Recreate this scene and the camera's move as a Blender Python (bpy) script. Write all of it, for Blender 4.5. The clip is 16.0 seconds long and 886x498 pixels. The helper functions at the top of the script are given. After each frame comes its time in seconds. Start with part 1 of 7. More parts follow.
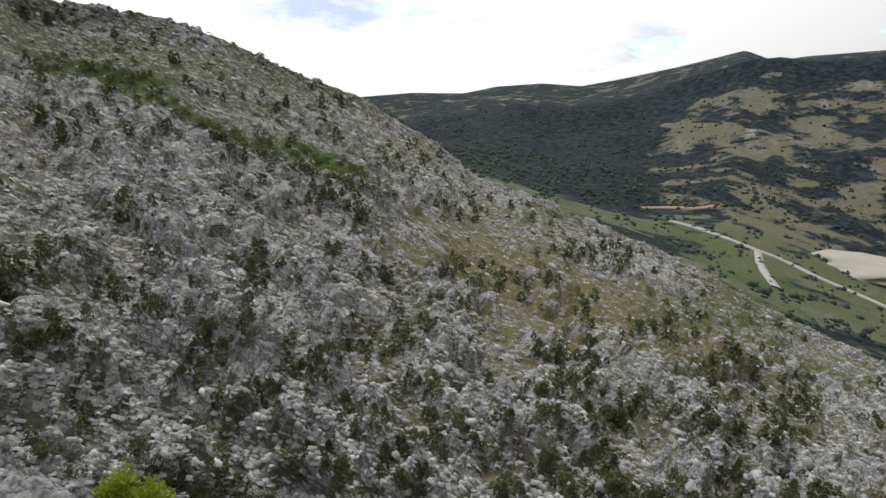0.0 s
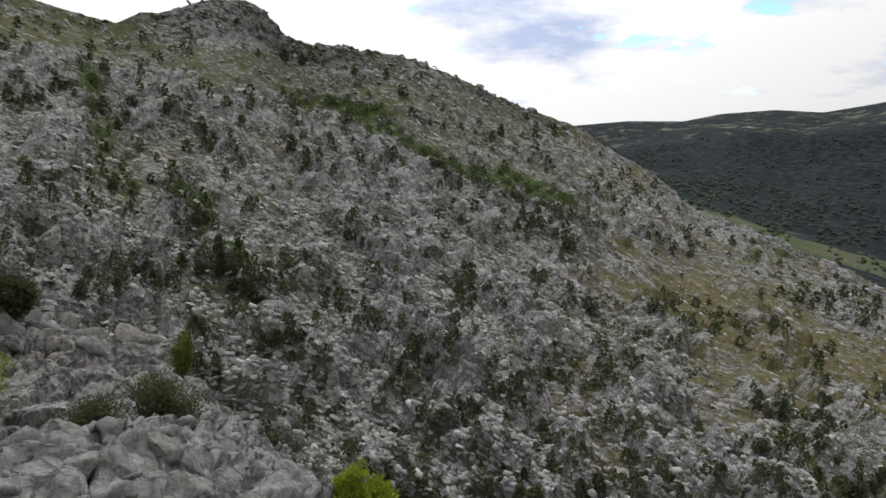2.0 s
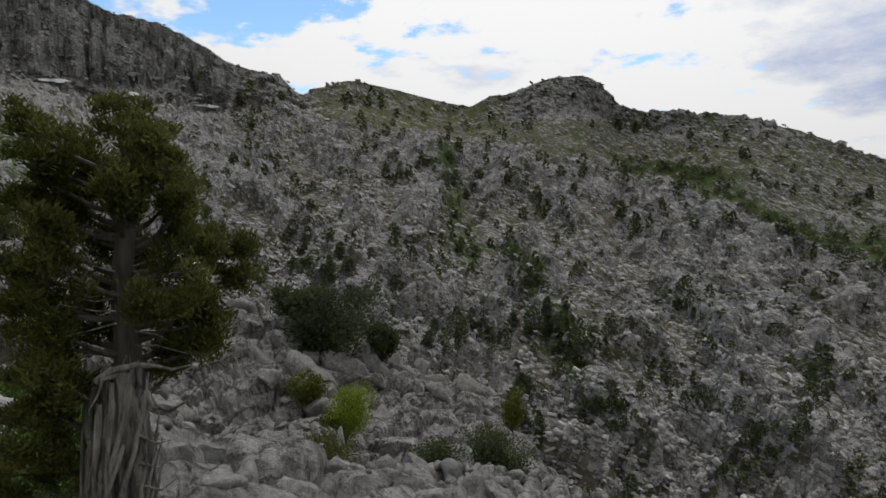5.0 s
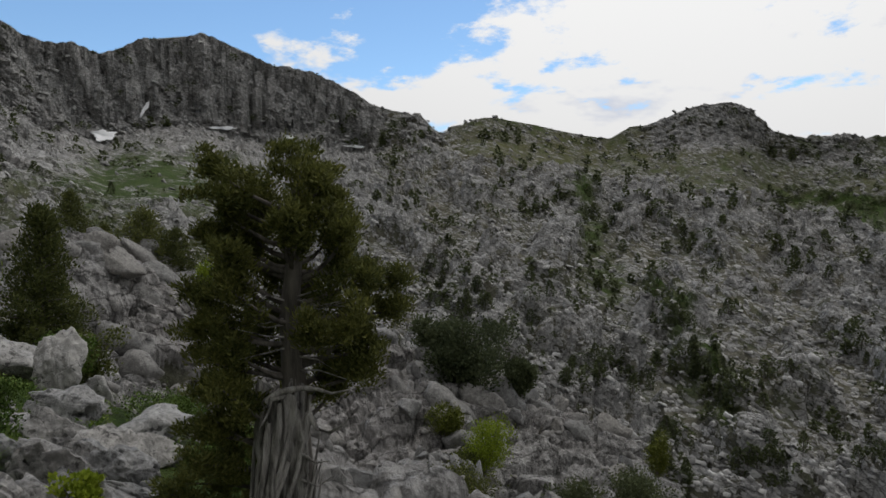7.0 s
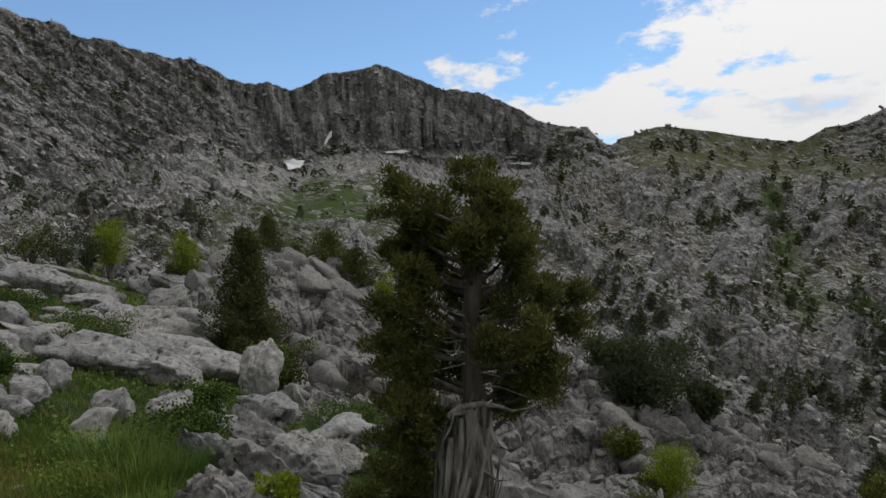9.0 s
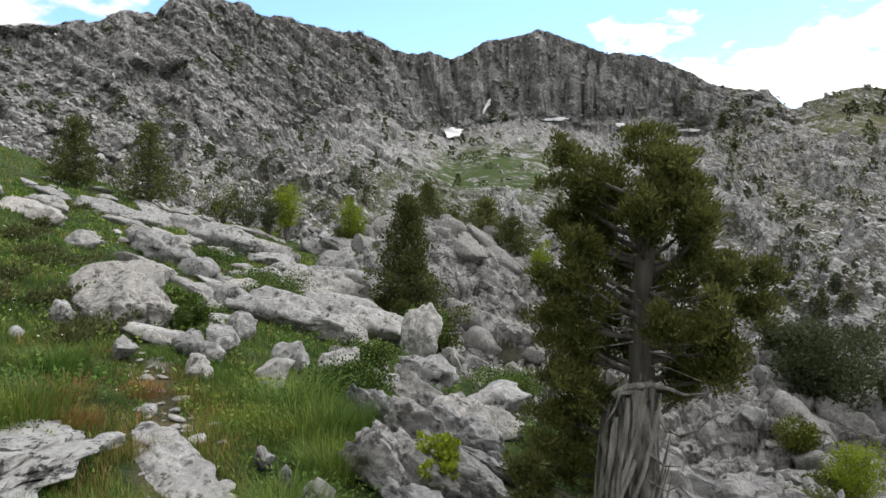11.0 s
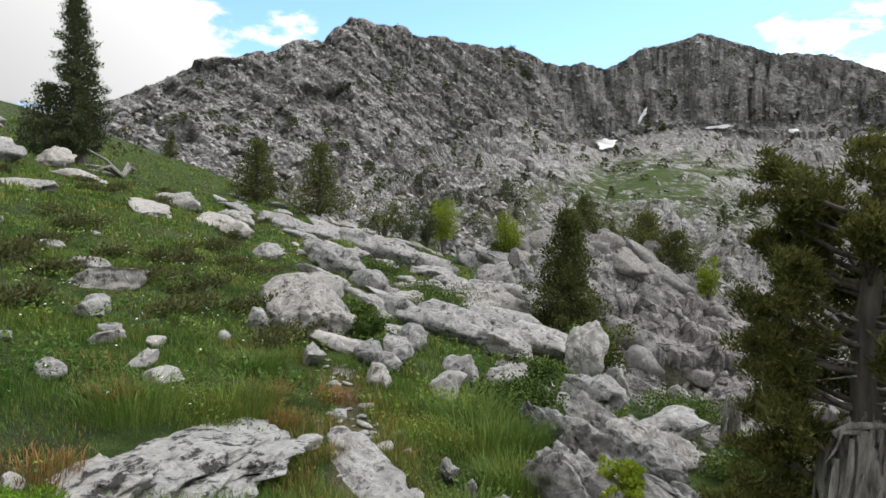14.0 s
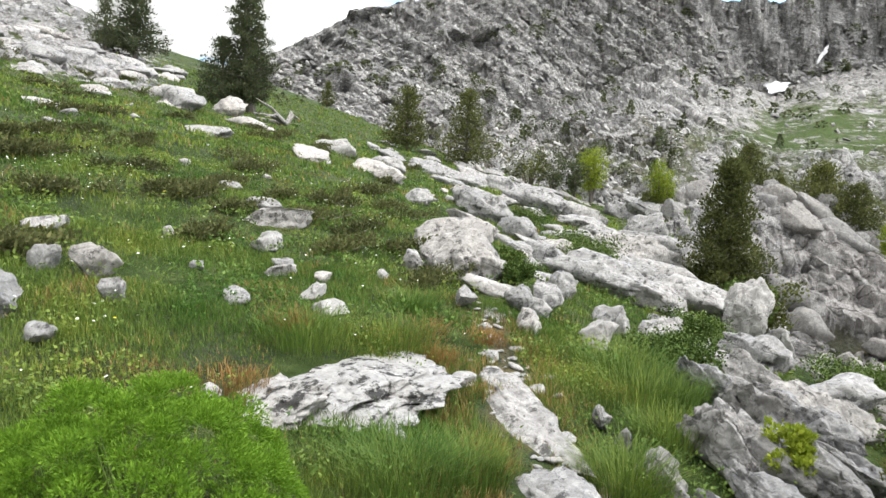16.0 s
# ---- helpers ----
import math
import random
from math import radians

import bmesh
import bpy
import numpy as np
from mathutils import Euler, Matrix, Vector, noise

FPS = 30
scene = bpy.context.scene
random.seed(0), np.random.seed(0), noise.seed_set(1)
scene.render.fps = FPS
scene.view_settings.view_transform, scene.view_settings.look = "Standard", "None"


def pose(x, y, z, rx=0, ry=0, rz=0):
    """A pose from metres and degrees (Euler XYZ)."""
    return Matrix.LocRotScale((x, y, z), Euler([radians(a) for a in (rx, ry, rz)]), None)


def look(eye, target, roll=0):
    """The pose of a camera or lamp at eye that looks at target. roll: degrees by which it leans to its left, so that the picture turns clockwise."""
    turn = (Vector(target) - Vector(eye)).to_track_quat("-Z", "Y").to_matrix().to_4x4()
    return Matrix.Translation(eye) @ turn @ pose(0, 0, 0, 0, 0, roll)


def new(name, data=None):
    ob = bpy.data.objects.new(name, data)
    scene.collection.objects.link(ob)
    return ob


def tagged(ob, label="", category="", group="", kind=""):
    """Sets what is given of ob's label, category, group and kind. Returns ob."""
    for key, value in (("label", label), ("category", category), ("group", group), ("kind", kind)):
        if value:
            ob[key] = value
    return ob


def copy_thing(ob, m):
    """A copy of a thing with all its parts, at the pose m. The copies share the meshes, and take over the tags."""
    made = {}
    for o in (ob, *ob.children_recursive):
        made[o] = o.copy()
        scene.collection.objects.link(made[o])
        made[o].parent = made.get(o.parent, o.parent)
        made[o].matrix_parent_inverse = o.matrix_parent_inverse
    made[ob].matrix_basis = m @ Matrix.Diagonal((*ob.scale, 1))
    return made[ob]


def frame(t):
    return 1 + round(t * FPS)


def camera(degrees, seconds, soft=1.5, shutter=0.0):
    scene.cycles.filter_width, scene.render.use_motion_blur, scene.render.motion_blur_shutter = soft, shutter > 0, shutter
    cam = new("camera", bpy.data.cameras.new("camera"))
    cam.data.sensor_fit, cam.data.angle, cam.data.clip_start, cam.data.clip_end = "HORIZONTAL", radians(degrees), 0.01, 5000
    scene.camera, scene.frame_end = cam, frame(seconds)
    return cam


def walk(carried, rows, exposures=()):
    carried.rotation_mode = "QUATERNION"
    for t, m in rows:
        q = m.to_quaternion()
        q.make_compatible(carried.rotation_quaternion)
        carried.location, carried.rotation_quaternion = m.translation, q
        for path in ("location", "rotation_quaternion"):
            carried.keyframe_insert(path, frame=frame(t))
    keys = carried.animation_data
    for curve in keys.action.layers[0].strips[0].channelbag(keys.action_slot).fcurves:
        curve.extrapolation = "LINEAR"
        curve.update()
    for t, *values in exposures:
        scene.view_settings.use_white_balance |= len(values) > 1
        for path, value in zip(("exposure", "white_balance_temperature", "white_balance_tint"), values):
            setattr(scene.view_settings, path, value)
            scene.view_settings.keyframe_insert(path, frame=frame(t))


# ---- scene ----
cam = camera(67.75, 16.0)
PATH = [
    (0.0, pose(0.086, 0.129, 1.583, 77.67, -0.82, 0.00)),
    (0.5, pose(0.044, 0.099, 1.592, 77.93, -0.67, 2.38)),
    (1.0, pose(-0.041, 0.017, 1.600, 78.43, -0.53, 5.71)),
    (1.5, pose(-0.116, -0.028, 1.602, 78.84, -0.75, 11.46)),
    (2.0, pose(-0.200, -0.067, 1.603, 79.84, -0.68, 17.97)),
    (2.5, pose(-0.216, -0.094, 1.598, 81.11, -0.95, 23.56)),
    (3.0, pose(-0.232, -0.105, 1.597, 81.84, -0.67, 28.63)),
    (3.5, pose(-0.270, -0.103, 1.607, 83.30, 0.28, 36.10)),
    (4.0, pose(-0.301, -0.142, 1.609, 83.98, 0.55, 40.78)),
    (4.2, pose(-0.314, -0.122, 1.602, 84.28, 0.85, 42.48)),
    (6.3, pose(-0.324, -0.187, 1.579, 88.02, -1.03, 51.18)),
    (6.5, pose(-0.310, -0.203, 1.587, 88.59, -0.45, 53.71)),
    (7.0, pose(-0.321, -0.220, 1.585, 88.58, 0.80, 57.56)),
    (7.5, pose(-0.332, -0.202, 1.587, 89.11, 1.85, 60.50)),
    (8.0, pose(-0.354, -0.208, 1.587, 89.02, 1.09, 64.06)),
    (8.5, pose(-0.358, -0.235, 1.586, 89.36, 1.01, 66.02)),
    (9.0, pose(-0.405, -0.257, 1.579, 90.31, 1.61, 72.04)),
    (9.5, pose(-0.409, -0.289, 1.576, 90.18, 1.83, 77.95)),
    (9.7, pose(-0.407, -0.301, 1.578, 90.20, 1.60, 79.81)),
    (11.8, pose(-0.519, -0.326, 1.606, 87.63, -1.29, 87.99)),
    (12.0, pose(-0.509, -0.362, 1.615, 88.18, -1.87, 88.67)),
    (12.5, pose(-0.497, -0.447, 1.641, 91.34, -0.76, 87.77)),
    (13.0, pose(-0.493, -0.536, 1.620, 90.28, -1.06, 92.11)),
    (13.5, pose(-0.494, -0.547, 1.632, 90.41, -0.91, 94.82)),
    (14.0, pose(-0.468, -0.564, 1.624, 88.93, -0.19, 98.32)),
    (14.5, pose(-0.446, -0.583, 1.624, 89.10, -0.34, 99.77)),
    (15.0, pose(-0.481, -0.639, 1.619, 88.61, -0.37, 104.71)),
    (15.5, pose(-0.454, -0.645, 1.592, 85.96, -0.98, 105.99)),
    (16.0, pose(-0.442, -0.666, 1.588, 84.36, -1.13, 110.73)),
]
EXPOSURES = [(0.0, -2.11), (2.0, -2.41), (2.5, -2.48), (3.5, -2.68), (6.5, -2.90), (8.0, -2.98), (9.5, -2.78), (12.0, -1.47), (13.0, -1.72), (14.5, -1.84), (15.0, -1.86), (15.5, -1.79), (16.0, -1.05)]
walk(cam, PATH, EXPOSURES)

# ---- world, sun ----
EYE = 1.6
SUN_AZ, SUN_EL = 36.0, 58.0            # azimuth counted anticlockwise from +y

world = bpy.data.worlds.new("sky")
scene.world = world
world.use_nodes = True


def wire(tree, a, b):
    tree.links.new(a, b)


def node(tree, kind, **values):
    n = tree.nodes.new(kind)
    for key, value in values.items():
        n.inputs[key.replace("_", " ")].default_value = value
    return n


def blend(tree, fac, a, b, mode="MIX"):
    n = tree.nodes.new("ShaderNodeMix")
    n.data_type, n.blend_type = "RGBA", mode
    for slot, v in ((0, fac), (6, a), (7, b)):
        if isinstance(v, (int, float)):
            n.inputs[slot].default_value = v
        elif isinstance(v, tuple):
            n.inputs[slot].default_value = (*v, 1)
        else:
            wire(tree, v, n.inputs[slot])
    return n.outputs[2]


def build_sky():
    tree = world.node_tree
    tree.nodes.clear()
    out = tree.nodes.new("ShaderNodeOutputWorld")
    sky = tree.nodes.new("ShaderNodeTexSky")
    sky.sky_type, sky.sun_disc = "NISHITA", False
    sky.sun_elevation, sky.sun_rotation = radians(SUN_EL), radians(-SUN_AZ)
    sky.altitude, sky.air_density, sky.dust_density = 1300, 1.1, 0.4
    clear = node(tree, "ShaderNodeBackground", Strength=0.98)
    wire(tree, blend(tree, 1.0, sky.outputs[0], (0.85, 1.0, 1.07), "MULTIPLY"), clear.inputs[0])
    cloud = node(tree, "ShaderNodeBackground", Strength=1.0)
    # clouds lie on a flat layer: the direction is projected onto it
    coord = tree.nodes.new("ShaderNodeTexCoord")
    part_xyz = tree.nodes.new("ShaderNodeSeparateXYZ")
    wire(tree, coord.outputs["Generated"], part_xyz.inputs[0])
    rise = tree.nodes.new("ShaderNodeMath")
    rise.operation, rise.inputs[1].default_value = "ADD", 0.22
    up = tree.nodes.new("ShaderNodeMath")
    up.operation, up.inputs[1].default_value = "MAXIMUM", 0.0
    wire(tree, part_xyz.outputs[2], up.inputs[0])
    wire(tree, up.outputs[0], rise.inputs[0])
    flat = tree.nodes.new("ShaderNodeVectorMath")
    flat.operation = "DIVIDE"
    both = tree.nodes.new("ShaderNodeCombineXYZ")
    for i in range(3):
        wire(tree, rise.outputs[0], both.inputs[i])
    wire(tree, coord.outputs["Generated"], flat.inputs[0])
    wire(tree, both.outputs[0], flat.inputs[1])
    puffs = node(tree, "ShaderNodeTexNoise", Scale=2.6, Detail=12.0, Roughness=0.62)
    wire(tree, flat.outputs[0], puffs.inputs["Vector"])
    # the cloud cover breaks open round one direction
    gap_az, gap_el = radians(90.5), radians(24)
    gap = tree.nodes.new("ShaderNodeVectorMath")
    gap.operation = "DOT_PRODUCT"
    gap.inputs[1].default_value = (-math.sin(gap_az) * math.cos(gap_el), math.cos(gap_az) * math.cos(gap_el), math.sin(gap_el))
    wire(tree, coord.outputs["Generated"], gap.inputs[0])
    open_up = tree.nodes.new("ShaderNodeMapRange")
    open_up.inputs[1].default_value, open_up.inputs[2].default_value = 0.835, 0.99
    open_up.inputs[3].default_value, open_up.inputs[4].default_value = 0.115, -0.19
    wire(tree, gap.outputs["Value"], open_up.inputs[0])
    total = tree.nodes.new("ShaderNodeMath")
    total.operation = "ADD"
    wire(tree, puffs.outputs["Fac"], total.inputs[0])
    wire(tree, open_up.outputs[0], total.inputs[1])
    cover = tree.nodes.new("ShaderNodeMapRange")
    cover.interpolation_type = "SMOOTHSTEP"
    cover.inputs[1].default_value, cover.inputs[2].default_value = 0.44, 0.53
    # and a smaller rift beside it
    rift_az, rift_el = radians(55), radians(16.5)
    rift = tree.nodes.new("ShaderNodeVectorMath")
    rift.operation = "DOT_PRODUCT"
    rift.inputs[1].default_value = (-math.sin(rift_az) * math.cos(rift_el), math.cos(rift_az) * math.cos(rift_el), math.sin(rift_el))
    wire(tree, coord.outputs["Generated"], rift.inputs[0])
    torn = tree.nodes.new("ShaderNodeMapRange")
    torn.inputs[1].default_value, torn.inputs[2].default_value = 0.985, 0.999
    torn.inputs[3].default_value, torn.inputs[4].default_value = 0.0, -0.13
    wire(tree, rift.outputs["Value"], torn.inputs[0])
    thinner = tree.nodes.new("ShaderNodeMath")
    thinner.operation = "ADD"
    wire(tree, total.outputs[0], thinner.inputs[0])
    wire(tree, torn.outputs[0], thinner.inputs[1])
    wire(tree, thinner.outputs[0], cover.inputs[0])
    # thick parts of the cloud are greyer below
    thick = node(tree, "ShaderNodeTexNoise", Scale=0.9, Detail=5.0, Roughness=0.5)
    wire(tree, flat.outputs[0], thick.inputs["Vector"])
    tone = tree.nodes.new("ShaderNodeValToRGB")
    tone.color_ramp.elements[0].position, tone.color_ramp.elements[0].color = 0.30, (0.50, 0.58, 0.79, 1)
    tone.color_ramp.elements[1].position, tone.color_ramp.elements[1].color = 0.47, (1.0, 1.0, 1.0, 1)
    # one thick bank hangs over the eastern end of the ridge
    bank_az, bank_el = radians(14), radians(11.5)
    bank = tree.nodes.new("ShaderNodeVectorMath")
    bank.operation = "DOT_PRODUCT"
    bank.inputs[1].default_value = (-math.sin(bank_az) * math.cos(bank_el), math.cos(bank_az) * math.cos(bank_el), math.sin(bank_el))
    wire(tree, coord.outputs["Generated"], bank.inputs[0])
    heavy = tree.nodes.new("ShaderNodeMapRange")
    heavy.inputs[1].default_value, heavy.inputs[2].default_value = 0.982, 0.9985
    heavy.inputs[3].default_value, heavy.inputs[4].default_value = 0.04, -0.17
    wire(tree, bank.outputs["Value"], heavy.inputs[0])
    weight = tree.nodes.new("ShaderNodeMath")
    weight.operation = "ADD"
    wire(tree, thick.outputs["Fac"], weight.inputs[0])
    wire(tree, heavy.outputs[0], weight.inputs[1])
    ragged = tree.nodes.new("ShaderNodeMath")                   # torn edges on the heavy parts
    ragged.operation, ragged.inputs[1].default_value, ragged.inputs[2].default_value = "MULTIPLY_ADD", 0.6, -0.3
    wire(tree, puffs.outputs["Fac"], ragged.inputs[0])
    uneven = tree.nodes.new("ShaderNodeMath")
    uneven.operation = "ADD"
    wire(tree, weight.outputs[0], uneven.inputs[0])
    wire(tree, ragged.outputs[0], uneven.inputs[1])
    wire(tree, uneven.outputs[0], tone.inputs[0])
    wire(tree, tone.outputs[0], cloud.inputs[0])
    glow = tree.nodes.new("ShaderNodeVectorMath")
    glow.operation = "DOT_PRODUCT"
    sa, se = radians(SUN_AZ), radians(SUN_EL)
    glow.inputs[1].default_value = (-math.sin(sa) * math.cos(se), math.cos(sa) * math.cos(se), math.sin(se))
    wire(tree, coord.outputs["Generated"], glow.inputs[0])
    power = tree.nodes.new("ShaderNodeMapRange")
    power.interpolation_type = "SMOOTHSTEP"
    power.inputs[1].default_value, power.inputs[2].default_value = -0.2, 1.0
    power.inputs[3].default_value, power.inputs[4].default_value = 1.7, 7.4
    wire(tree, glow.outputs["Value"], power.inputs[0])
    wire(tree, power.outputs[0], cloud.inputs[1])
    mix = tree.nodes.new("ShaderNodeMixShader")
    wire(tree, cover.outputs[0], mix.inputs[0])
    wire(tree, clear.outputs[0], mix.inputs[1])
    wire(tree, cloud.outputs[0], mix.inputs[2])
    wire(tree, mix.outputs[0], out.inputs[0])


build_sky()
sun = new("sun", bpy.data.lights.new("sun", "SUN"))
sun.data.energy, sun.data.angle, sun.data.color = 5.0, radians(10), (1.0, 0.96, 0.9)
sun.matrix_world = look((-60 * math.sin(radians(SUN_AZ)), 60 * math.cos(radians(SUN_AZ)), 60 * math.tan(radians(SUN_EL))), (0, 0, 0))

# ---- noise on arrays ----
rng = np.random.default_rng(7)
PERM = np.concatenate([rng.permutation(256)] * 3)
GRAD = rng.normal(size=(256, 3))
GRAD /= np.linalg.norm(GRAD, axis=1)[:, None]
SPOT = rng.random((256, 3))


def perlin(p):
    """Gradient noise in about -0.7 to 0.7 at the points p (n, 3)."""
    i = np.floor(p).astype(int)
    f = p - i
    i &= 255
    w = f * f * f * (f * (f * 6 - 15) + 10)
    total = np.zeros(len(p))
    for dx in (0, 1):
        for dy in (0, 1):
            for dz in (0, 1):
                h = PERM[PERM[PERM[(i[:, 0] + dx) & 255] + ((i[:, 1] + dy) & 255)] + ((i[:, 2] + dz) & 255)]
                d = ((f - (dx, dy, dz)) * GRAD[h]).sum(1)
                k = [(w[:, a] if b else 1 - w[:, a]) for a, b in enumerate((dx, dy, dz))]
                total += d * k[0] * k[1] * k[2]
    return total


def fbm(p, octaves=4, gain=0.5):
    total, size = np.zeros(len(p)), 1.0
    for k in range(octaves):
        total += size * perlin(p * 2.0 ** k + 17.3 * k)
        size *= gain
    return total


def cells(p):
    """Nearest and second nearest distance to scattered spots, and a number of the nearest one's own."""
    i = np.floor(p).astype(int)
    near, second, own = np.full(len(p), 9.0), np.full(len(p), 9.0), np.zeros(len(p))
    for dx in (-1, 0, 1):
        for dy in (-1, 0, 1):
            for dz in (-1, 0, 1):
                j = i + (dx, dy, dz)
                h = PERM[PERM[PERM[j[:, 0] & 255] + (j[:, 1] & 255)] + (j[:, 2] & 255)]
                d = np.linalg.norm(j + SPOT[h] - p, axis=1)
                closer = d < near
                second = np.where(closer, near, np.minimum(second, d))
                own = np.where(closer, h / 255.0, own)
                near = np.minimum(near, d)
    return near, second, own


def crags(p):
    """Broken rock: distance from the joints, a number of each block's own, and the tilt of its face."""
    i = np.floor(p).astype(int)
    near, second = np.full(len(p), 9.0), np.full(len(p), 9.0)
    own, face = np.zeros(len(p)), np.zeros(len(p))
    for dx in (-1, 0, 1):
        for dy in (-1, 0, 1):
            for dz in (-1, 0, 1):
                j = i + (dx, dy, dz)
                h = PERM[PERM[PERM[j[:, 0] & 255] + (j[:, 1] & 255)] + (j[:, 2] & 255)]
                off = p - j - SPOT[h]
                d = np.linalg.norm(off, axis=1)
                closer = d < near
                second = np.where(closer, near, np.minimum(second, d))
                own = np.where(closer, h / 255.0, own)
                face = np.where(closer, (off * GRAD[h]).sum(1), face)
                near = np.minimum(near, d)
    return second - near, own, face


def smooth(a, b, x):
    t = np.clip((x - a) / (b - a), 0, 1)
    return t * t * (3 - 2 * t)


def curve(knots, a, soften=0.0):
    k = np.array(knots, float)
    if not soften:
        return np.interp(a, k[:, 0], k[:, 1])
    return sum(np.interp(a + d * soften, k[:, 0], k[:, 1]) * w for d, w in ((-1, 0.25), (0, 0.5), (1, 0.25)))


# ---- the lie of the land: azimuth in degrees, anticlockwise from +y ----
CREST = [(-40, -19.5), (-36, -18.1), (-27, -15.1), (-20, -12), (-16, -10.7), (-12.7, -9.4), (-6.8, -7.2), (-2.6, -5.9), (-0.8, -4.2),
         (0.1, -3.4), (3, -1.9), (6.9, 0.5), (12.4, 2.4), (17.8, 4.8), (21.6, 6.1), (26.2, 6.6), (29, 6.8), (31.1, 7.4), (31.9, 8.5),
         (33.7, 9.9), (36.9, 9.8), (40, 8.6), (41.8, 8.5), (43.4, 7.6), (46, 8.1), (50, 9.1), (53, 9.7), (54.4, 9.7), (57.8, 8.6)]
CREST += [(59.7, 10.05), (63.6, 10.9), (66, 12.5), (68.5, 13.55), (71.8, 14), (74.6, 15.2), (77.3, 16), (81.6, 15.3), (84.6, 13.9),
          (86.2, 14.3), (89.1, 14.4), (90.3, 14.9), (92.5, 16), (93.7, 15.7), (97, 16.3), (99, 16.6), (103.3, 17.4), (106.4, 17.9),
          (108.8, 16), (111.3, 15.9), (112.1, 15.1), (115, 14.4), (119, 13.6), (122, 11.7), (125, 10.3), (130, 8), (138, 10)]
CREST += [(144, 12.5), (180, 14), (230, 8), (290, -8), (320, -19.5)]
CREST_D = [(-40, 330), (-20, 380), (0, 400), (20, 340), (35, 340), (50, 330), (58, 300), (66, 320), (78, 330), (90, 300), (106, 250), (120, 210), (130, 200), (144, 150), (230, 200), (320, 330)]
FOOT = [(-40, -36), (25, -35), (40, -31), (55, -25), (70, -18), (80, -13.5), (90, -7.5), (100, -4), (110, -1), (120, 2), (130, 4.5), (144, 9.5), (180, 11), (230, 4), (290, -20), (320, -36)]
FOOT_D = [(-40, 62), (25, 60), (40, 58), (55, 54), (70, 47), (80, 42), (90, 46), (100, 55), (110, 66), (120, 88), (130, 100), (144, 80), (230, 100), (320, 62)]
CLIFF = [(-40, 1.0), (20, 1.2), (30, 2.0), (36, 3.0), (43, 1.5), (58, 1.6), (62, 3.0), (66, 5.2), (76, 7.6), (84, 6.6), (90, 6.6), (94, 6.5), (98, 8.8), (104, 13), (112, 12), (120, 8.5), (125, 5), (135, 1.5), (320, 1.0)]
CLIFF_RUN = [(-40, 18), (43, 18), (58, 16), (66, 10), (84, 9), (96, 16), (104, 55), (115, 55), (125, 25), (320, 20)]
LIP = [(-40, 9), (20, 9), (30, 14), (40, 20), (55, 22), (70, 25), (76, 27), (88, 28), (92, 30), (100, 33), (107, 34), (113, 45), (122, 68), (130, 78), (144, 62), (230, 80), (320, 9)]
STEEP = [(-40, 2.6), (10, 2.4), (20, 2.1), (30, 1.5), (40, 1.05), (50, 1.0), (230, 1.0), (300, 2.0), (320, 2.6)]
TERRACE = [(-40, -12), (2, -9), (8, -7.2), (13.5, -5.2), (18.8, -3.4), (20.6, -2.2), (22.8, -0.5), (26.7, 0.6), (32.4, 1.9), (41.4, 3.7), (47.6, 5.1), (52.5, 5.8), (60, 6.5), (320, 6.5)]
VALLEY = [(-40, -16.2), (-36, -15.2), (-27, -13), (-20, -11.3), (-10, -8.5), (0, -6), (14, -5)]
VALLEY_END = [(-40, -11), (-36, -10.5), (-24, -8), (-17, -8.2), (-10, -7), (-5, -5.4), (3, -4.5), (14, -4)]
MID_RIDGE = [(-40, 4), (-28, 3.7), (-23.7, 3.6), (-19, 2.3), (-15.6, 1.2), (-10, 0), (-5.5, 0.1), (-2, -0.4), (3, -1.4), (14, -3)]
FAR_RIDGE = [(-40, 4.6), (-32.8, 4.2), (-28, 3.9), (-25.8, 3.6), (-23.7, 4.4), (-18.9, 3.2), (-14.7, 2.3), (-11.5, 1.7), (-8.3, 1.9), (-4.5, 1.6), (-1.7, 1), (2.6, 1), (6.9, 0.6), (14, 0)]


def near_height(az, r):
    """Height of the hillside on which the viewer stands, under the eye's level."""
    x, y = -np.sin(np.radians(az)) * r, np.cos(np.radians(az)) * r
    down = curve(STEEP, az)
    z = -2.02 + 0.34 * np.exp(-r * r / 6.0)
    z = z + np.where(y < 0, -0.24 * y + 0.001 * y * y, -down * (0.24 * y + 0.010 * y * y))
    z = z - 2.3 * np.exp(-((x + 17.5) / 6) ** 2 - ((y - 3.2) / 2.6) ** 2)        # the gully and the spur behind it
    z = z + curve([(72, 0), (75, 0.9), (78, 1.5), (81, 2.2), (87, 2.3), (90, 1.6), (93, 0.3), (96, 0)], az) * smooth(20.0, 23.6, r)
    z = z - 1.5 * smooth(40, 50, az) * smooth(74, 67, az) * np.exp(-((r - 13.0) / 3.0) ** 2)      # the lower spur rises behind a dip
    z = z + 1.35 * smooth(36, 46, az) * smooth(73, 66, az) * np.exp(-((r - 20.5) / 3.0) ** 2)
    z = z + 1.5 * smooth(52, 62, r) * smooth(134, 142, az) * smooth(200, 180, az)
    return z


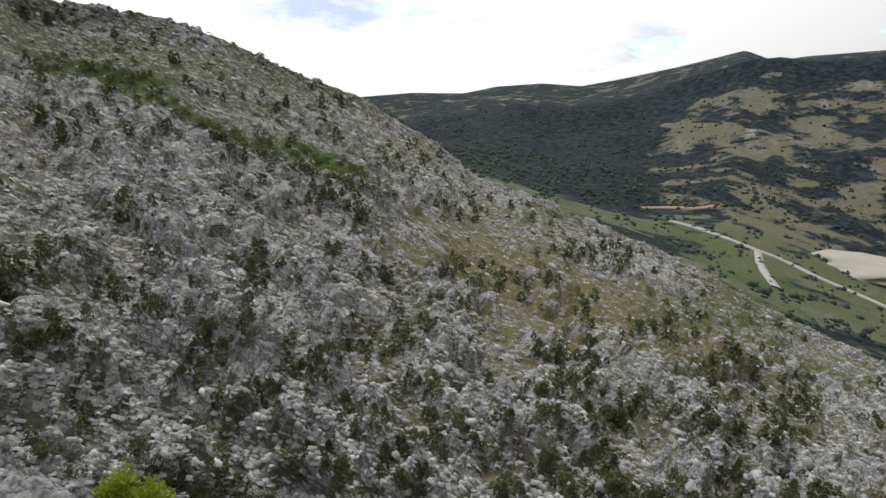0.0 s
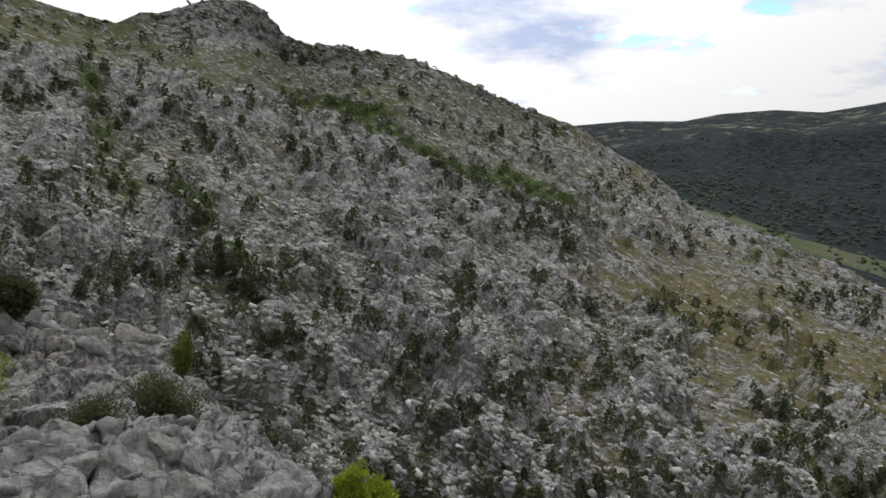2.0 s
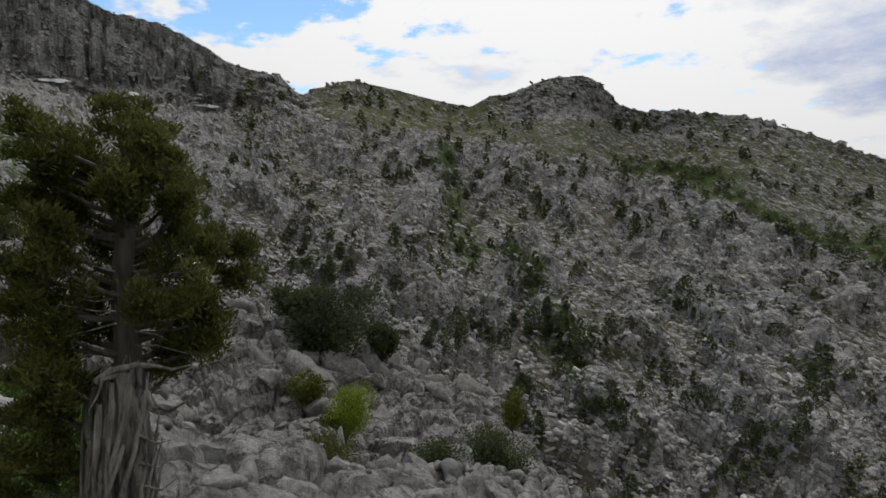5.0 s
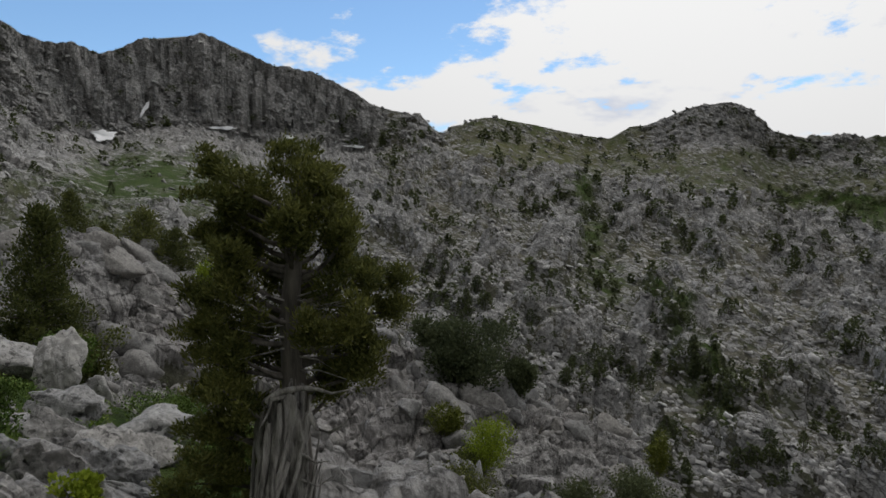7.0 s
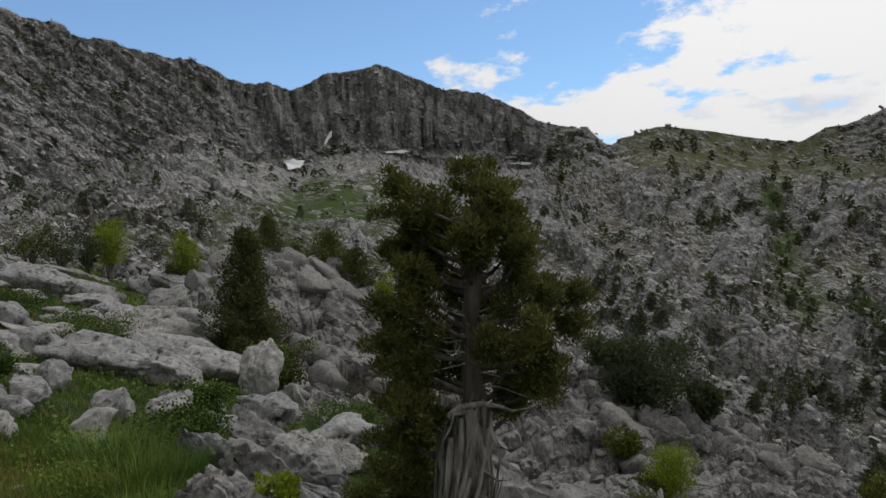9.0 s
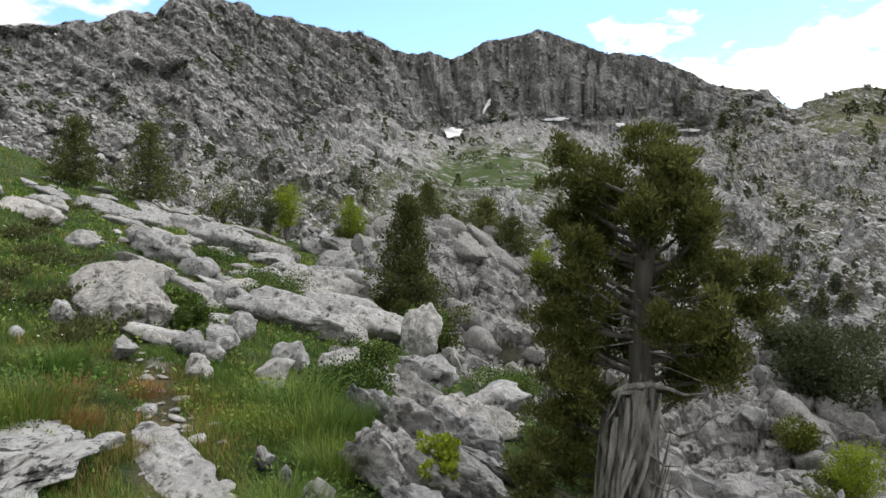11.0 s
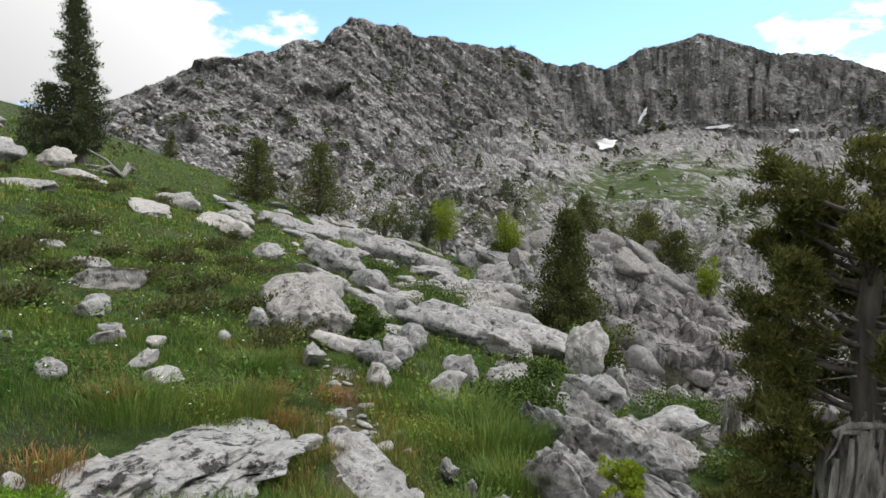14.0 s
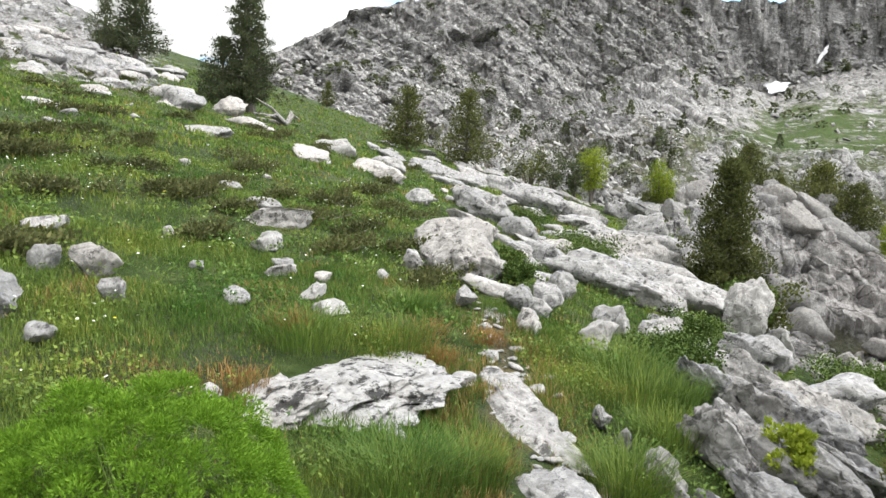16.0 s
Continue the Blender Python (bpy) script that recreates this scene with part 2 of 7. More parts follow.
def rise(az, el):
    """Distance at which the far slope and its cliffs are met at that height angle."""
    top, foot, d_top, d_foot = curve(CREST, az, 0.25), curve(FOOT, az, 2), curve(CREST_D, az, 4), curve(FOOT_D, az, 4)
    run, cliff = curve(CLIFF_RUN, az, 2), curve(CLIFF, az, 1)
    base = np.maximum(top - cliff, foot + 0.5)
    v = np.clip((el - foot) / (base - foot), 0, 1)
    w = np.clip((el - base) / np.maximum(top - base, 0.1), 0, 1)
    reach = smooth(3, 8, az) * (0.35 * smooth(56, 46, az) + 0.65 * smooth(37, 30, az))
    step = reach * smooth(0, 0.9, el - curve(TERRACE, az, 1))
    left = np.clip((top - el) / 5.0, 0, 1)
    return d_foot * ((d_top - run) / d_foot) ** (v ** 1.5) + run * w + 34.0 * step * left - 10.0 * (reach - step) * smooth(6, 0, curve(TERRACE, az, 1) - el), w * smooth(2, 5, cliff)


NEAR_ROWS = 210


def near_radius(j, lip):
    """Distance of row j of the near hillside: rows crowd where rock breaks through."""
    j = np.asarray(j, float)
    inner = 0.25 * (4.0 / 0.25) ** (np.clip(j, 0, 40) / 40)
    mid = 4.0 * 3.0 ** ((np.clip(j, 40, 100) - 40) / 60)
    reach = np.maximum(lip, 12.5)
    outer = 12.0 + (reach - 12.0) * (np.clip(j, 100, NEAR_ROWS - 1) - 100) / (NEAR_ROWS - 101)
    r = np.where(j < 40, inner, np.where(j < 100, mid, outer))
    return np.where(lip < 12.5, 0.25 * (lip / 0.25) ** (j / (NEAR_ROWS - 1.0)), r)


def near_row(r, lip):
    a = 40 * np.log(np.maximum(r, 0.25) / 0.25) / np.log(16.0)
    b = 40 + 60 * np.log(np.maximum(r, 4) / 4.0) / np.log(3.0)
    c = 100 + (NEAR_ROWS - 101) * (r - 12.0) / (np.maximum(lip, 12.5) - 12.0)
    j = np.where(r < 4, a, np.where(r < 12, b, c))
    return np.where(lip < 12.5, (NEAR_ROWS - 1) * np.log(np.maximum(r, 0.25) / 0.25) / np.log(lip / 0.25), j)


def ground_at(x, y):
    """Height of the near hillside in the world."""
    a, r = math.degrees(math.atan2(-x, y)), math.hypot(x, y)
    a = a if a > -40 else a + 360
    return EYE + float(near_height(np.array([a]), np.array([r]))[0])


def slope_at(az, el):
    """A place on the far slope at that azimuth and height angle."""
    r = float(rise(np.array([float(az)]), np.array([float(el)]))[0][0])
    return Vector((-math.sin(radians(az)) * r, math.cos(radians(az)) * r, EYE + r * math.tan(radians(el))))


def blob(az, el, a0, e0, wa, we):
    return np.exp(-((az - a0) / wa) ** 2 - ((el - e0) / we) ** 2)


def build_ground():
    global SLOPE_POINTS, SLOPE_STONY, NEAR_Z
    az = np.concatenate([np.arange(-40, 150, 0.2), np.arange(150, 320, 2.0)])
    n = len(az)
    rows_r, rows_z, rows_kind = [], [], []
    lip = curve(LIP, az, 3)
    for j in range(NEAR_ROWS):                                       # the viewer's hillside
        r = near_radius(j, lip)
        rows_r.append(r), rows_z.append(near_height(az, r)), rows_kind.append(0)
    foot, foot_d = curve(FOOT, az, 2), curve(FOOT_D, az, 4)
    z_lip, z_foot = rows_z[-1], foot_d * np.tan(np.radians(foot))
    for j in range(1, 30):                                     # down into the ravine
        u = j / 30.0
        r = lip + (foot_d - lip) * u ** 1.3
        rows_r.append(r), rows_z.append(z_lip + (z_foot - z_lip) * u), rows_kind.append(1)
    top = curve(CREST, az, 0.25)
    cliff_w = []
    for j in range(300):                                       # up the far slope
        el = foot + (top - foot) * j / 299.0
        r, w = rise(az, el)
        rows_r.append(r), rows_z.append(r * np.tan(np.radians(el))), rows_kind.append(2)
        cliff_w.append(w)
    crest_d = rows_r[-1]
    stops = np.zeros((9, n)), np.zeros((9, n))
    east = smooth(16, 9, az)
    for k, (d, e) in enumerate(((0, top), (40, top - 1.2), (None, curve(VALLEY, az)), (None, curve(VALLEY_END, az)), (None, curve(VALLEY_END, az) * 0.55 + curve(MID_RIDGE, az) * 0.45),
                                (None, curve(MID_RIDGE, az)), (None, curve(MID_RIDGE, az) - 0.8), (None, curve(FAR_RIDGE, az, 0.2)), (None, curve(FAR_RIDGE, az) - 2))):
        stops[0][k] = crest_d + d if d is not None else (0, 0, 650, 1100, 1600, 2300, 2700, 4300, 4800)[k]
        stops[1][k] = e if k < 2 else e * east + np.minimum(top - 2.5, 4) * (1 - east)
    for j in range(1, 72):                                    # valley and mountains behind it
        s = 8.0 * j / 71
        k = min(int(s), 7)
        u = s - k
        r = stops[0][k] * (1 - u) + stops[0][k + 1] * u
        e = stops[1][k] * (1 - u) + stops[1][k + 1] * u
        rows_r.append(r), rows_z.append(r * np.tan(np.radians(e))), rows_kind.append(3)
    m = len(rows_r)
    r, z = np.array(rows_r).ravel(), np.array(rows_z).ravel()
    kind = np.repeat(rows_kind, n)
    aa = np.tile(az, m)
    out = np.stack([-np.sin(np.radians(aa)), np.cos(np.radians(aa)), np.zeros(m * n)], 1)
    p = out * r[:, None]
    p[:, 2] = z
    el = np.degrees(np.arctan2(z, r))
    w_cliff = np.zeros(m * n)
    w_cliff[kind == 2] = np.array(cliff_w).ravel()
    rock, green, ochre, wood = np.zeros(m * n), np.zeros(m * n), np.zeros(m * n), np.zeros(m * n)
    push = np.zeros((m * n, 3))
    grid = p.reshape(m, n, 3)                                  # the way each place faces
    along_az, along_r = np.roll(grid, -1, 1) - np.roll(grid, 1, 1), np.gradient(grid, axis=0)
    facing = np.cross(along_r, along_az).reshape(-1, 3)
    facing /= np.maximum(np.linalg.norm(facing, axis=1), 1e-9)[:, None]
    facing *= np.where(facing[:, 2] < 0, -1.0, 1.0)[:, None]

    # the viewer's hillside: turf with rock breaking through, bare rock on the spur
    s = kind <= 1
    q = p[s]
    a, d = aa[s], r[s]
    bare = smooth(79, 73, a) * smooth(2, 4, d) + smooth(98, 92, a) * smooth(15, 19, d)
    bare = np.clip(bare + smooth(132, 138, a) * smooth(22, 30, d) * smooth(200, 170, a), 0, 1)
    patchy = fbm(q / 2.2, 4)
    bare = np.clip(bare * smooth(-0.42, -0.1, patchy + 0.5 * smooth(80, 74, a)), 0, 1)
    jog = 0.22 * fbm(q / 0.9, 3)[:, None]
    lay = np.stack([q[:, 0] + 0.15 * q[:, 1], 0.75 * q[:, 1] - 0.66 * q[:, 2], 0.66 * q[:, 1] + 0.75 * q[:, 2]], 1)         # long blocks lie down the slope
    gap1, own1, tilt1 = crags(lay / (0.80, 2.3, 0.95) + jog)
    gap2, own2, tilt2 = crags(lay / (0.36, 0.9, 0.42) + 1.5 * jog + 7)
    round1 = np.sqrt(np.clip(1 - (1 - np.clip(gap1 / 0.24, 0, 1)) ** 2, 0, 1))
    round2 = np.sqrt(np.clip(1 - (1 - np.clip(gap2 / 0.30, 0, 1)) ** 2, 0, 1))
    fade = smooth(1.2, 4, d)
    blocks = 0.46 * round1 + 0.26 * (own1 - 0.5) + 0.20 * tilt1 + 0.15 * round2 + 0.08 * (own2 - 0.5) + 0.05 * tilt2 + 0.35 * fbm(q / 2.6 + 3, 3) + 0.05 * fbm(q / 0.4, 2) - 0.30
    push[s, 2] = 0.10 * fbm(q / 1.6, 4) * fade
    push[s] += facing[s] * (bare * smooth(3, 9, d) * blocks * fade)[:, None]
    rock[s] = bare * (0.10 + 0.90 * smooth(0.05, 0.45, round1)) * (0.65 + 0.35 * smooth(0.0, 0.4, round2))
    green[s] = (1 - bare) * np.clip(0.95 + 0.7 * fbm(q / 1.7 + 40, 3), 0, 1) * (0.25 + 0.75 * smooth(71, 79, a)) * (1 - 0.8 * smooth(97, 92, a) * smooth(15, 19, d))
    ochre[s] = (1 - bare) * smooth(0.05, 0.4, fbm(q / 1.1 + 9, 3)) * smooth(70, 78, a)
    along = np.clip((-3.7 - q[:, 0]) / 3.4, -0.15, 1.05)
    trod = smooth(0.24, 0.0, np.abs(q[:, 1] - (-1.25 - 1.35 * along) + 0.30 * fbm(q / 0.9, 2)) + 0.35 * fbm(q / 0.3, 3)) * (q[:, 0] < -2.9) * (q[:, 0] > -7.4)
    green[s] *= 1 - trod
    ochre[s] = np.maximum(ochre[s] * (1 - trod), 0.85 * trod)
    rock[s] = np.where(trod > 0.2, 0.75 * smooth(0.0, 0.25, fbm(q / 0.35 + 20, 3)) * trod, rock[s])

    # the far slope
    s = kind == 2
    q, a, e, d, w = p[s], aa[s], el[s], r[s], w_cliff[s]
    t = (e - np.tile(foot, 300)) / np.tile(top - foot, 300)
    calm = smooth(1.0, 0.86, t) * smooth(0.0, 0.1, t)
    lean = np.array([[0.88, 0.35, 0.30], [-0.33, 0.93, -0.1], [-0.3, 0.0, 0.95]])     # the beds dip to the east
    g = q @ lean.T
    big = fbm(q / 55.0, 4)
    gap1, own, tilt1 = crags(g / (9.0, 6.0, 4.6) + 0.4 * fbm(q / 9.0, 3)[:, None])
    gap2, own2, tilt2 = crags(g / (4.0, 3.0, 2.4) + 0.4 * fbm(q / 4.0, 2)[:, None])
    j1, j2 = smooth(0.0, 0.25, gap1), smooth(0.0, 0.30, gap2)
    # ribs of bedrock run down to the east, with stony ground between them
    across = np.stack([-(a + 0.6 * e) / 8.0, (e - 0.6 * a) / 2.9, 0 * a], 1)
    across = across + 0.35 * fbm(q / 25.0 + 9, 3)[:, None]
    ribs = fbm(across + 4.4, 4)
    knoll = smooth(29.5, 31.5, a) * smooth(42, 39.5, a) * smooth(5.9, 6.8, e)                        # the bare rock knoll on the crest
    above = smooth(-0.1, 0.5, e - curve(TERRACE, a, 1)) * smooth(4, 10, a) * smooth(60, 54, a) * (1 - knoll)       # the gentler ground over the terrace
    outcrop = 0.25 + 0.75 * smooth(-0.10, 0.16, 0.75 * ribs + 0.45 * fbm(g / (12.0, 32.0, 10.0) + 5, 5))
    outcrop = np.maximum(outcrop * (1 - 0.75 * above * smooth(26, 32, a)), knoll)
    band = smooth(-2.9, -1.5, e - curve(TERRACE, a, 1)) * smooth(0.15, -0.35, e - curve(TERRACE, a, 1)) * smooth(2, 8, a) * smooth(57, 48, a)   # the rocky lip under the terrace
    outcrop = np.maximum(np.maximum(outcrop, w), 0.95 * band)
    bed = (g[:, 2] + 2.0 * fbm(q / 14.0 + 2, 3)) / 4.5
    bed = bed - np.floor(bed)
    ledge = smooth(0.0, 0.25, bed) * smooth(1.0, 0.55, bed)
    amount = calm * 5.0 * big + outcrop * (1.7 * (own - 0.5) + 1.4 * tilt1 + 0.6 * j1 + 0.8 * (own2 - 0.5) + 0.8 * tilt2 + 0.3 * j2) + 0.25 * fbm(q / 3.2, 3)
    amount += outcrop * 1.1 * ledge * calm + 2.2 * band + 3.4 * calm * (smooth(-0.05, 0.28, ribs) - 0.4) * (1 - 0.7 * above)
    amount *= 1 - 0.55 * knoll
    wall = smooth(60, 66, a) * smooth(128, 122, a) * smooth(-1, 4, e)
    def folds(across, along, seed):
        return np.abs(perlin(np.stack([q[:, 0] / across, q[:, 1] / across, q[:, 2] / along], 1) + seed))
    # the high walls: buttresses, leaning blocks, and tall flutes on the sheer cliff
    warp = 3.0 * fbm(q / 18.0 + 4, 3)
    tilt = np.stack([q[:, 0] + 0.45 * q[:, 2] + warp, q[:, 1] + warp, q[:, 2] - 0.25 * q[:, 1]], 1)
    b1, o1, c1 = crags(tilt / (24.0, 24.0, 34.0) + 0.25 * fbm(q / 20.0 + 8, 3)[:, None] + 3)
    b2, o2, c2 = crags(tilt / (10.0, 10.0, 14.0) + 0.3 * fbm(q / 9.0, 3)[:, None] + 6)
    b3, o3, c3 = crags(tilt / (4.2, 4.2, 5.0) + 0.3 * fbm(q / 4.0, 2)[:, None] + 1)
    broken = 2.6 * (o1 - 0.5) + 3.8 * c1 + 1.0 * (o2 - 0.5) + 1.7 * c2 + 0.6 * (o3 - 0.5) + 0.8 * c3 + 0.8 * smooth(0, 0.14, b2) + 0.5 * smooth(0, 0.2, b3) + 0.5 * fbm(q / 2.5, 3)
    w_face = smooth(0.02, 0.2, w)
    sheer = w_face * smooth(94, 87, a)
    tall = 11.0 * folds(15.0, 190.0, 2) ** 0.65 + 8.5 * folds(6.2, 120.0, 5) ** 0.6 + 3.4 * folds(3.0, 50.0, 8) ** 0.7 - 8.0 + 1.2 * (o2 - 0.5) + 1.2 * c2 + 0.6 * c3
    # the western massif: beds that dip to the right, each a step
    dip = 0.57 * (-0.17 * q[:, 0] + 0.98 * q[:, 1]) + 0.82 * q[:, 2] + 2.2 * fbm(q / 22.0 + 15, 3)
    for thick, proud in ((9.0, 3.0), (3.6, 1.3)):
        saw = dip / thick - np.floor(dip / thick)
        broken = broken + proud * (smooth(0.0, 0.72, saw) * smooth(1.0, 0.9, saw) - 0.4)
    calm_top = smooth(1.05, 0.96, t)
    amount = amount * (1 - wall) + wall * (calm * 4.0 * big + calm_top * (broken * (1 - sheer) + tall * sheer))
    face = facing[s] * (1 - w_face)[:, None] * (1 - 0.5 * wall)[:, None] + np.stack([-0.6 * out[s][:, 0], -0.6 * out[s][:, 1], np.full(s.sum(), 0.6)], 1) * (0.5 * wall * (1 - w_face))[:, None]
    face += np.stack([-0.97 * out[s][:, 0], -0.97 * out[s][:, 1], np.full(s.sum(), 0.2)], 1) * w_face[:, None]
    scree = np.clip(1.4 * blob(a, e, 81, 4.8, 7.5, 2.6), 0, 0.93)          # the smooth fan below the snow
    hollow = blob(a, e, 86.0, 9.5, 0.75, 1.5) + 0.6 * blob(a, e, 81.4, 10.6, 0.4, 1.6) + 0.8 * blob(a, e, 119.3, 7.6, 0.5, 0.5)       # caves and clefts in the walls
    push[s] = face * (amount * (1 - scree) - 8.0 * hollow)[:, None]
    j1 = j1 * (1 - wall) + wall * smooth(0, 0.10, b1) * smooth(0, 0.12, b2)
    j2 = j2 * (1 - wall) + wall * smooth(0, 0.16, b3)
    along = curve(TERRACE, a, 1)
    meadow = 1.5 * smooth(0.0, 0.4, e - along) * smooth(2.6, 0.9, e - along) * smooth(4, 9, a) * smooth(33, 26, a) + 0.9 * blob(a, e, -24, -17.2, 5, 1.6) + 0.8 * blob(a, e, -32, -20, 4, 1.6) + 0.8 * blob(a, e, -9, -9.2, 3, 0.8)
    meadow += 1.25 * blob(a, e, 82, 4.3, 4.2, 2.4) + 0.5 * blob(a, e, 76, 5.5, 4, 1.5) + 0.35 * blob(a, e, 110, 8, 6, 3)
    gully = np.zeros(len(a))                                   # a green runnel down the slope
    for a0, e0, wa, we in ((46, 2.6, 1.6, 1.5), (45, -0.4, 1.4, 1.8), (43.9, -4, 1.8, 2.0), (39.8, -5.6, 1.4, 1.4), (38.2, -8.3, 1.2, 2.0), (36.3, -11.5, 1.7, 1.6), (34.6, -14.5, 0.9, 1.8)):
        gully = np.maximum(gully, blob(a, e, a0, e0, wa, we))
    meadow += 1.7 * gully + 0.8 * blob(a, e, 12.5, -20.5, 1.6, 2.2) + 0.6 * blob(a, e, 29, -13.5, 3, 1) + 0.6 * blob(a, e, 17, -8.4, 2.5, 1.0) + 0.7 * blob(a, e, -26.5, -15.5, 4.5, 1.2)
    dry = 1.7 * (blob(a, e, -4, -13.5, 6, 2.0) + blob(a, e, -14, -17, 7, 2.3) + blob(a, e, -22, -21, 6, 2.2)) + 0.7 * smooth(16, 2, a) * smooth(-0.2, 0.3, fbm(q / 20.0 + 90, 4)) + 0.5 * blob(a, e, 50, 6.5, 10, 1.6) + 0.5 * blob(a, e, 25, 2.5, 8, 1.2)
    grain = 0.5 + 0.9 * fbm(q / 5.0 + 3, 4)
    rock[s] = np.clip(np.maximum(outcrop, w) * (0.45 + 0.55 * j1) * (0.5 + 0.5 * j2) + 0.6 * fbm(q / 2.4, 3) - 0.10, 0, 1)
    rock[s] *= 1 - 0.92 * np.clip((meadow + 0.8 * dry + 0.3 * above) * 1.5 * grain, 0, 1)
    brush = smooth(0.10, 0.34, fbm(q / 10.0 + 50, 4))
    rock[s] = np.maximum(rock[s], (smooth(60, 66, a) * smooth(128, 122, a) * smooth(2, 6, e)) * (0.8 + 0.2 * np.maximum(w, smooth(90, 100, a))) * (1 - 0.2 * brush * (1 - 0.6 * w)) * (1 - np.clip(1.6 * meadow, 0, 1)) * (0.6 + 0.4 * j1) * (0.75 + 0.25 * j2))
    green[s] = np.clip(meadow * 0.9 * grain + 0.25 * scree + 0.30 * smooth(0.1, 0.5, fbm(q / 7.0 + 20, 4)) + 0.55 * above * grain + 0.10 * grain + 0.55 * smooth(60, 70, a) * smooth(98, 88, a) * smooth(7, 4, e) * grain, 0, 1)
    ochre[s] = np.clip(dry * 1.6 * grain + 0.25 * smooth(0.0, 0.4, fbm(q / 14.0 + 60, 4)) + 0.35 * above * smooth(26, 34, a) * grain, 0, 1)

    # valley and far mountains
    s = kind == 3
    q, a, e, d = p[s], aa[s], el[s], r[s]
    push[s, 2] = (fbm(q / 300.0, 5) * 40 + 12 * np.abs(fbm(q / 90.0, 3))) * smooth(900, 1300, d) * smooth(4300, 3500, d) * 0.9
    open_hill = smooth(0.25, 0.75, smooth(-10, -27, a) * (0.75 + 0.45 * smooth(2.8, -3.5, e)) + 0.55 * fbm(q / 190.0 + 3, 4)) * smooth(2400, 2000, d)
    # beyond 2400 m the wood cover is thinned to lighten the ridge like haze
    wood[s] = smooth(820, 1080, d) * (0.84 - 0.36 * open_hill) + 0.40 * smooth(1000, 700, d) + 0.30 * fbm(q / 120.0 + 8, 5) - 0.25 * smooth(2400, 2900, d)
    green[s] = smooth(1100, 850, d) * np.clip(0.62 + 1.0 * fbm(q / 60.0, 4), 0, 0.9) + 0.3 * smooth(2400, 2900, d)
    rock[s] = np.clip(0.05 + 0.7 * fbm(q / 45.0 + 31, 4), 0, 0.42) * smooth(900, 1300, d)
    ochre[s] = np.clip(0.2 * open_hill + 0.10 + 0.5 * fbm(q / 90.0 + 77, 4), 0, 1)

    p += push
    p[:, 2] += EYE
    NEAR_Z = p[:NEAR_ROWS * n, 2].reshape(NEAR_ROWS, n)
    s = (kind == 2) & (aa < 127)
    SLOPE_POINTS, SLOPE_STONY = p[s], np.clip(1.0 - 0.95 * green[s] - 0.6 * ochre[s] - 0.9 * w_cliff[s], 0.04, 1)
    base = np.arange(m - 1)[:, None] * n
    k = np.arange(n)[None, :]
    a0, a1 = base + k, base + (k + 1) % n
    quads = np.stack([a0, a0 + n, a1 + n, a1], -1).reshape(-1, 4)
    me = bpy.data.meshes.new("ground")
    me.vertices.add(len(p) + 1)
    verts = np.concatenate([p, [[0, 0, p[:n, 2].mean()]]])
    me.vertices.foreach_set("co", verts.ravel())
    fan = np.stack([np.full(n, len(p)), np.arange(n), (np.arange(n) + 1) % n], 1)
    loops = np.concatenate([quads.ravel(), fan.ravel()])
    me.loops.add(len(loops))
    me.loops.foreach_set("vertex_index", loops.astype(np.int32))
    starts = np.concatenate([np.arange(len(quads)) * 4, len(quads) * 4 + np.arange(n) * 3])
    me.polygons.add(len(starts))
    me.polygons.foreach_set("loop_start", starts.astype(np.int32))
    me.update(calc_edges=True)
    me.validate()
    cover = me.color_attributes.new("cover", "FLOAT_COLOR", "POINT")
    rgba = np.zeros((len(verts), 4), np.float32)
    rgba[:-1] = np.stack([rock, green, ochre, wood], 1)
    rgba[-1] = (0, 1, 0, 0)
    cover.data.foreach_set("color", rgba.ravel())
    soft_face = np.ones(len(starts), bool)
    band = np.repeat(rows_kind[:-1], n)
    soft_face[:len(band)] = (band != 2) & (rock[:len(band)] < 0.3)
    me.polygons.foreach_set("use_smooth", soft_face)
    ob = new("ground", me)
    me.materials.append(GROUND)
    tagged(ob, "rocky grey limestone mountainside with turf, ravine and valley", "ground", kind="structure")
    return ob


# ---- materials ----
def material(name, rough=0.9):
    mat = bpy.data.materials.new(name)
    mat.use_nodes = True
    tree = mat.node_tree
    bsdf = tree.nodes["Principled BSDF"]
    bsdf.inputs["Roughness"].default_value = rough
    bsdf.inputs["Specular IOR Level"].default_value = 0.25
    return mat, tree, bsdf


def ramp(tree, source, stops):
    n = tree.nodes.new("ShaderNodeValToRGB")
    els = n.color_ramp.elements
    while len(els) < len(stops):
        els.new(0.5)
    for el, (pos, col) in zip(els, stops):
        el.position, el.color = pos, (*col, 1)
    wire(tree, source, n.inputs[0])
    return n.outputs[0]


def noise_tex(tree, scale, detail=6.0, rough=0.6, vector=None):
    n = node(tree, "ShaderNodeTexNoise", Scale=scale, Detail=detail, Roughness=rough)
    if vector is not None:
        wire(tree, vector, n.inputs["Vector"])
    return n.outputs["Fac"]


def node_colour(tree, scale, vector):
    n = node(tree, "ShaderNodeTexNoise", Scale=scale, Detail=3.0, Roughness=0.6)
    wire(tree, vector, n.inputs["Vector"])
    return n.outputs["Color"]


def bump(tree, bsdf, heights):
    """heights: (source, strength, distance) from the coarse to the fine."""
    last = None
    for source, strength, distance in heights:
        n = node(tree, "ShaderNodeBump", Strength=strength, Distance=distance)
        wire(tree, source, n.inputs["Height"])
        if last is not None:
            wire(tree, last, n.inputs["Normal"])
        last = n.outputs[0]
    wire(tree, last, bsdf.inputs["Normal"])


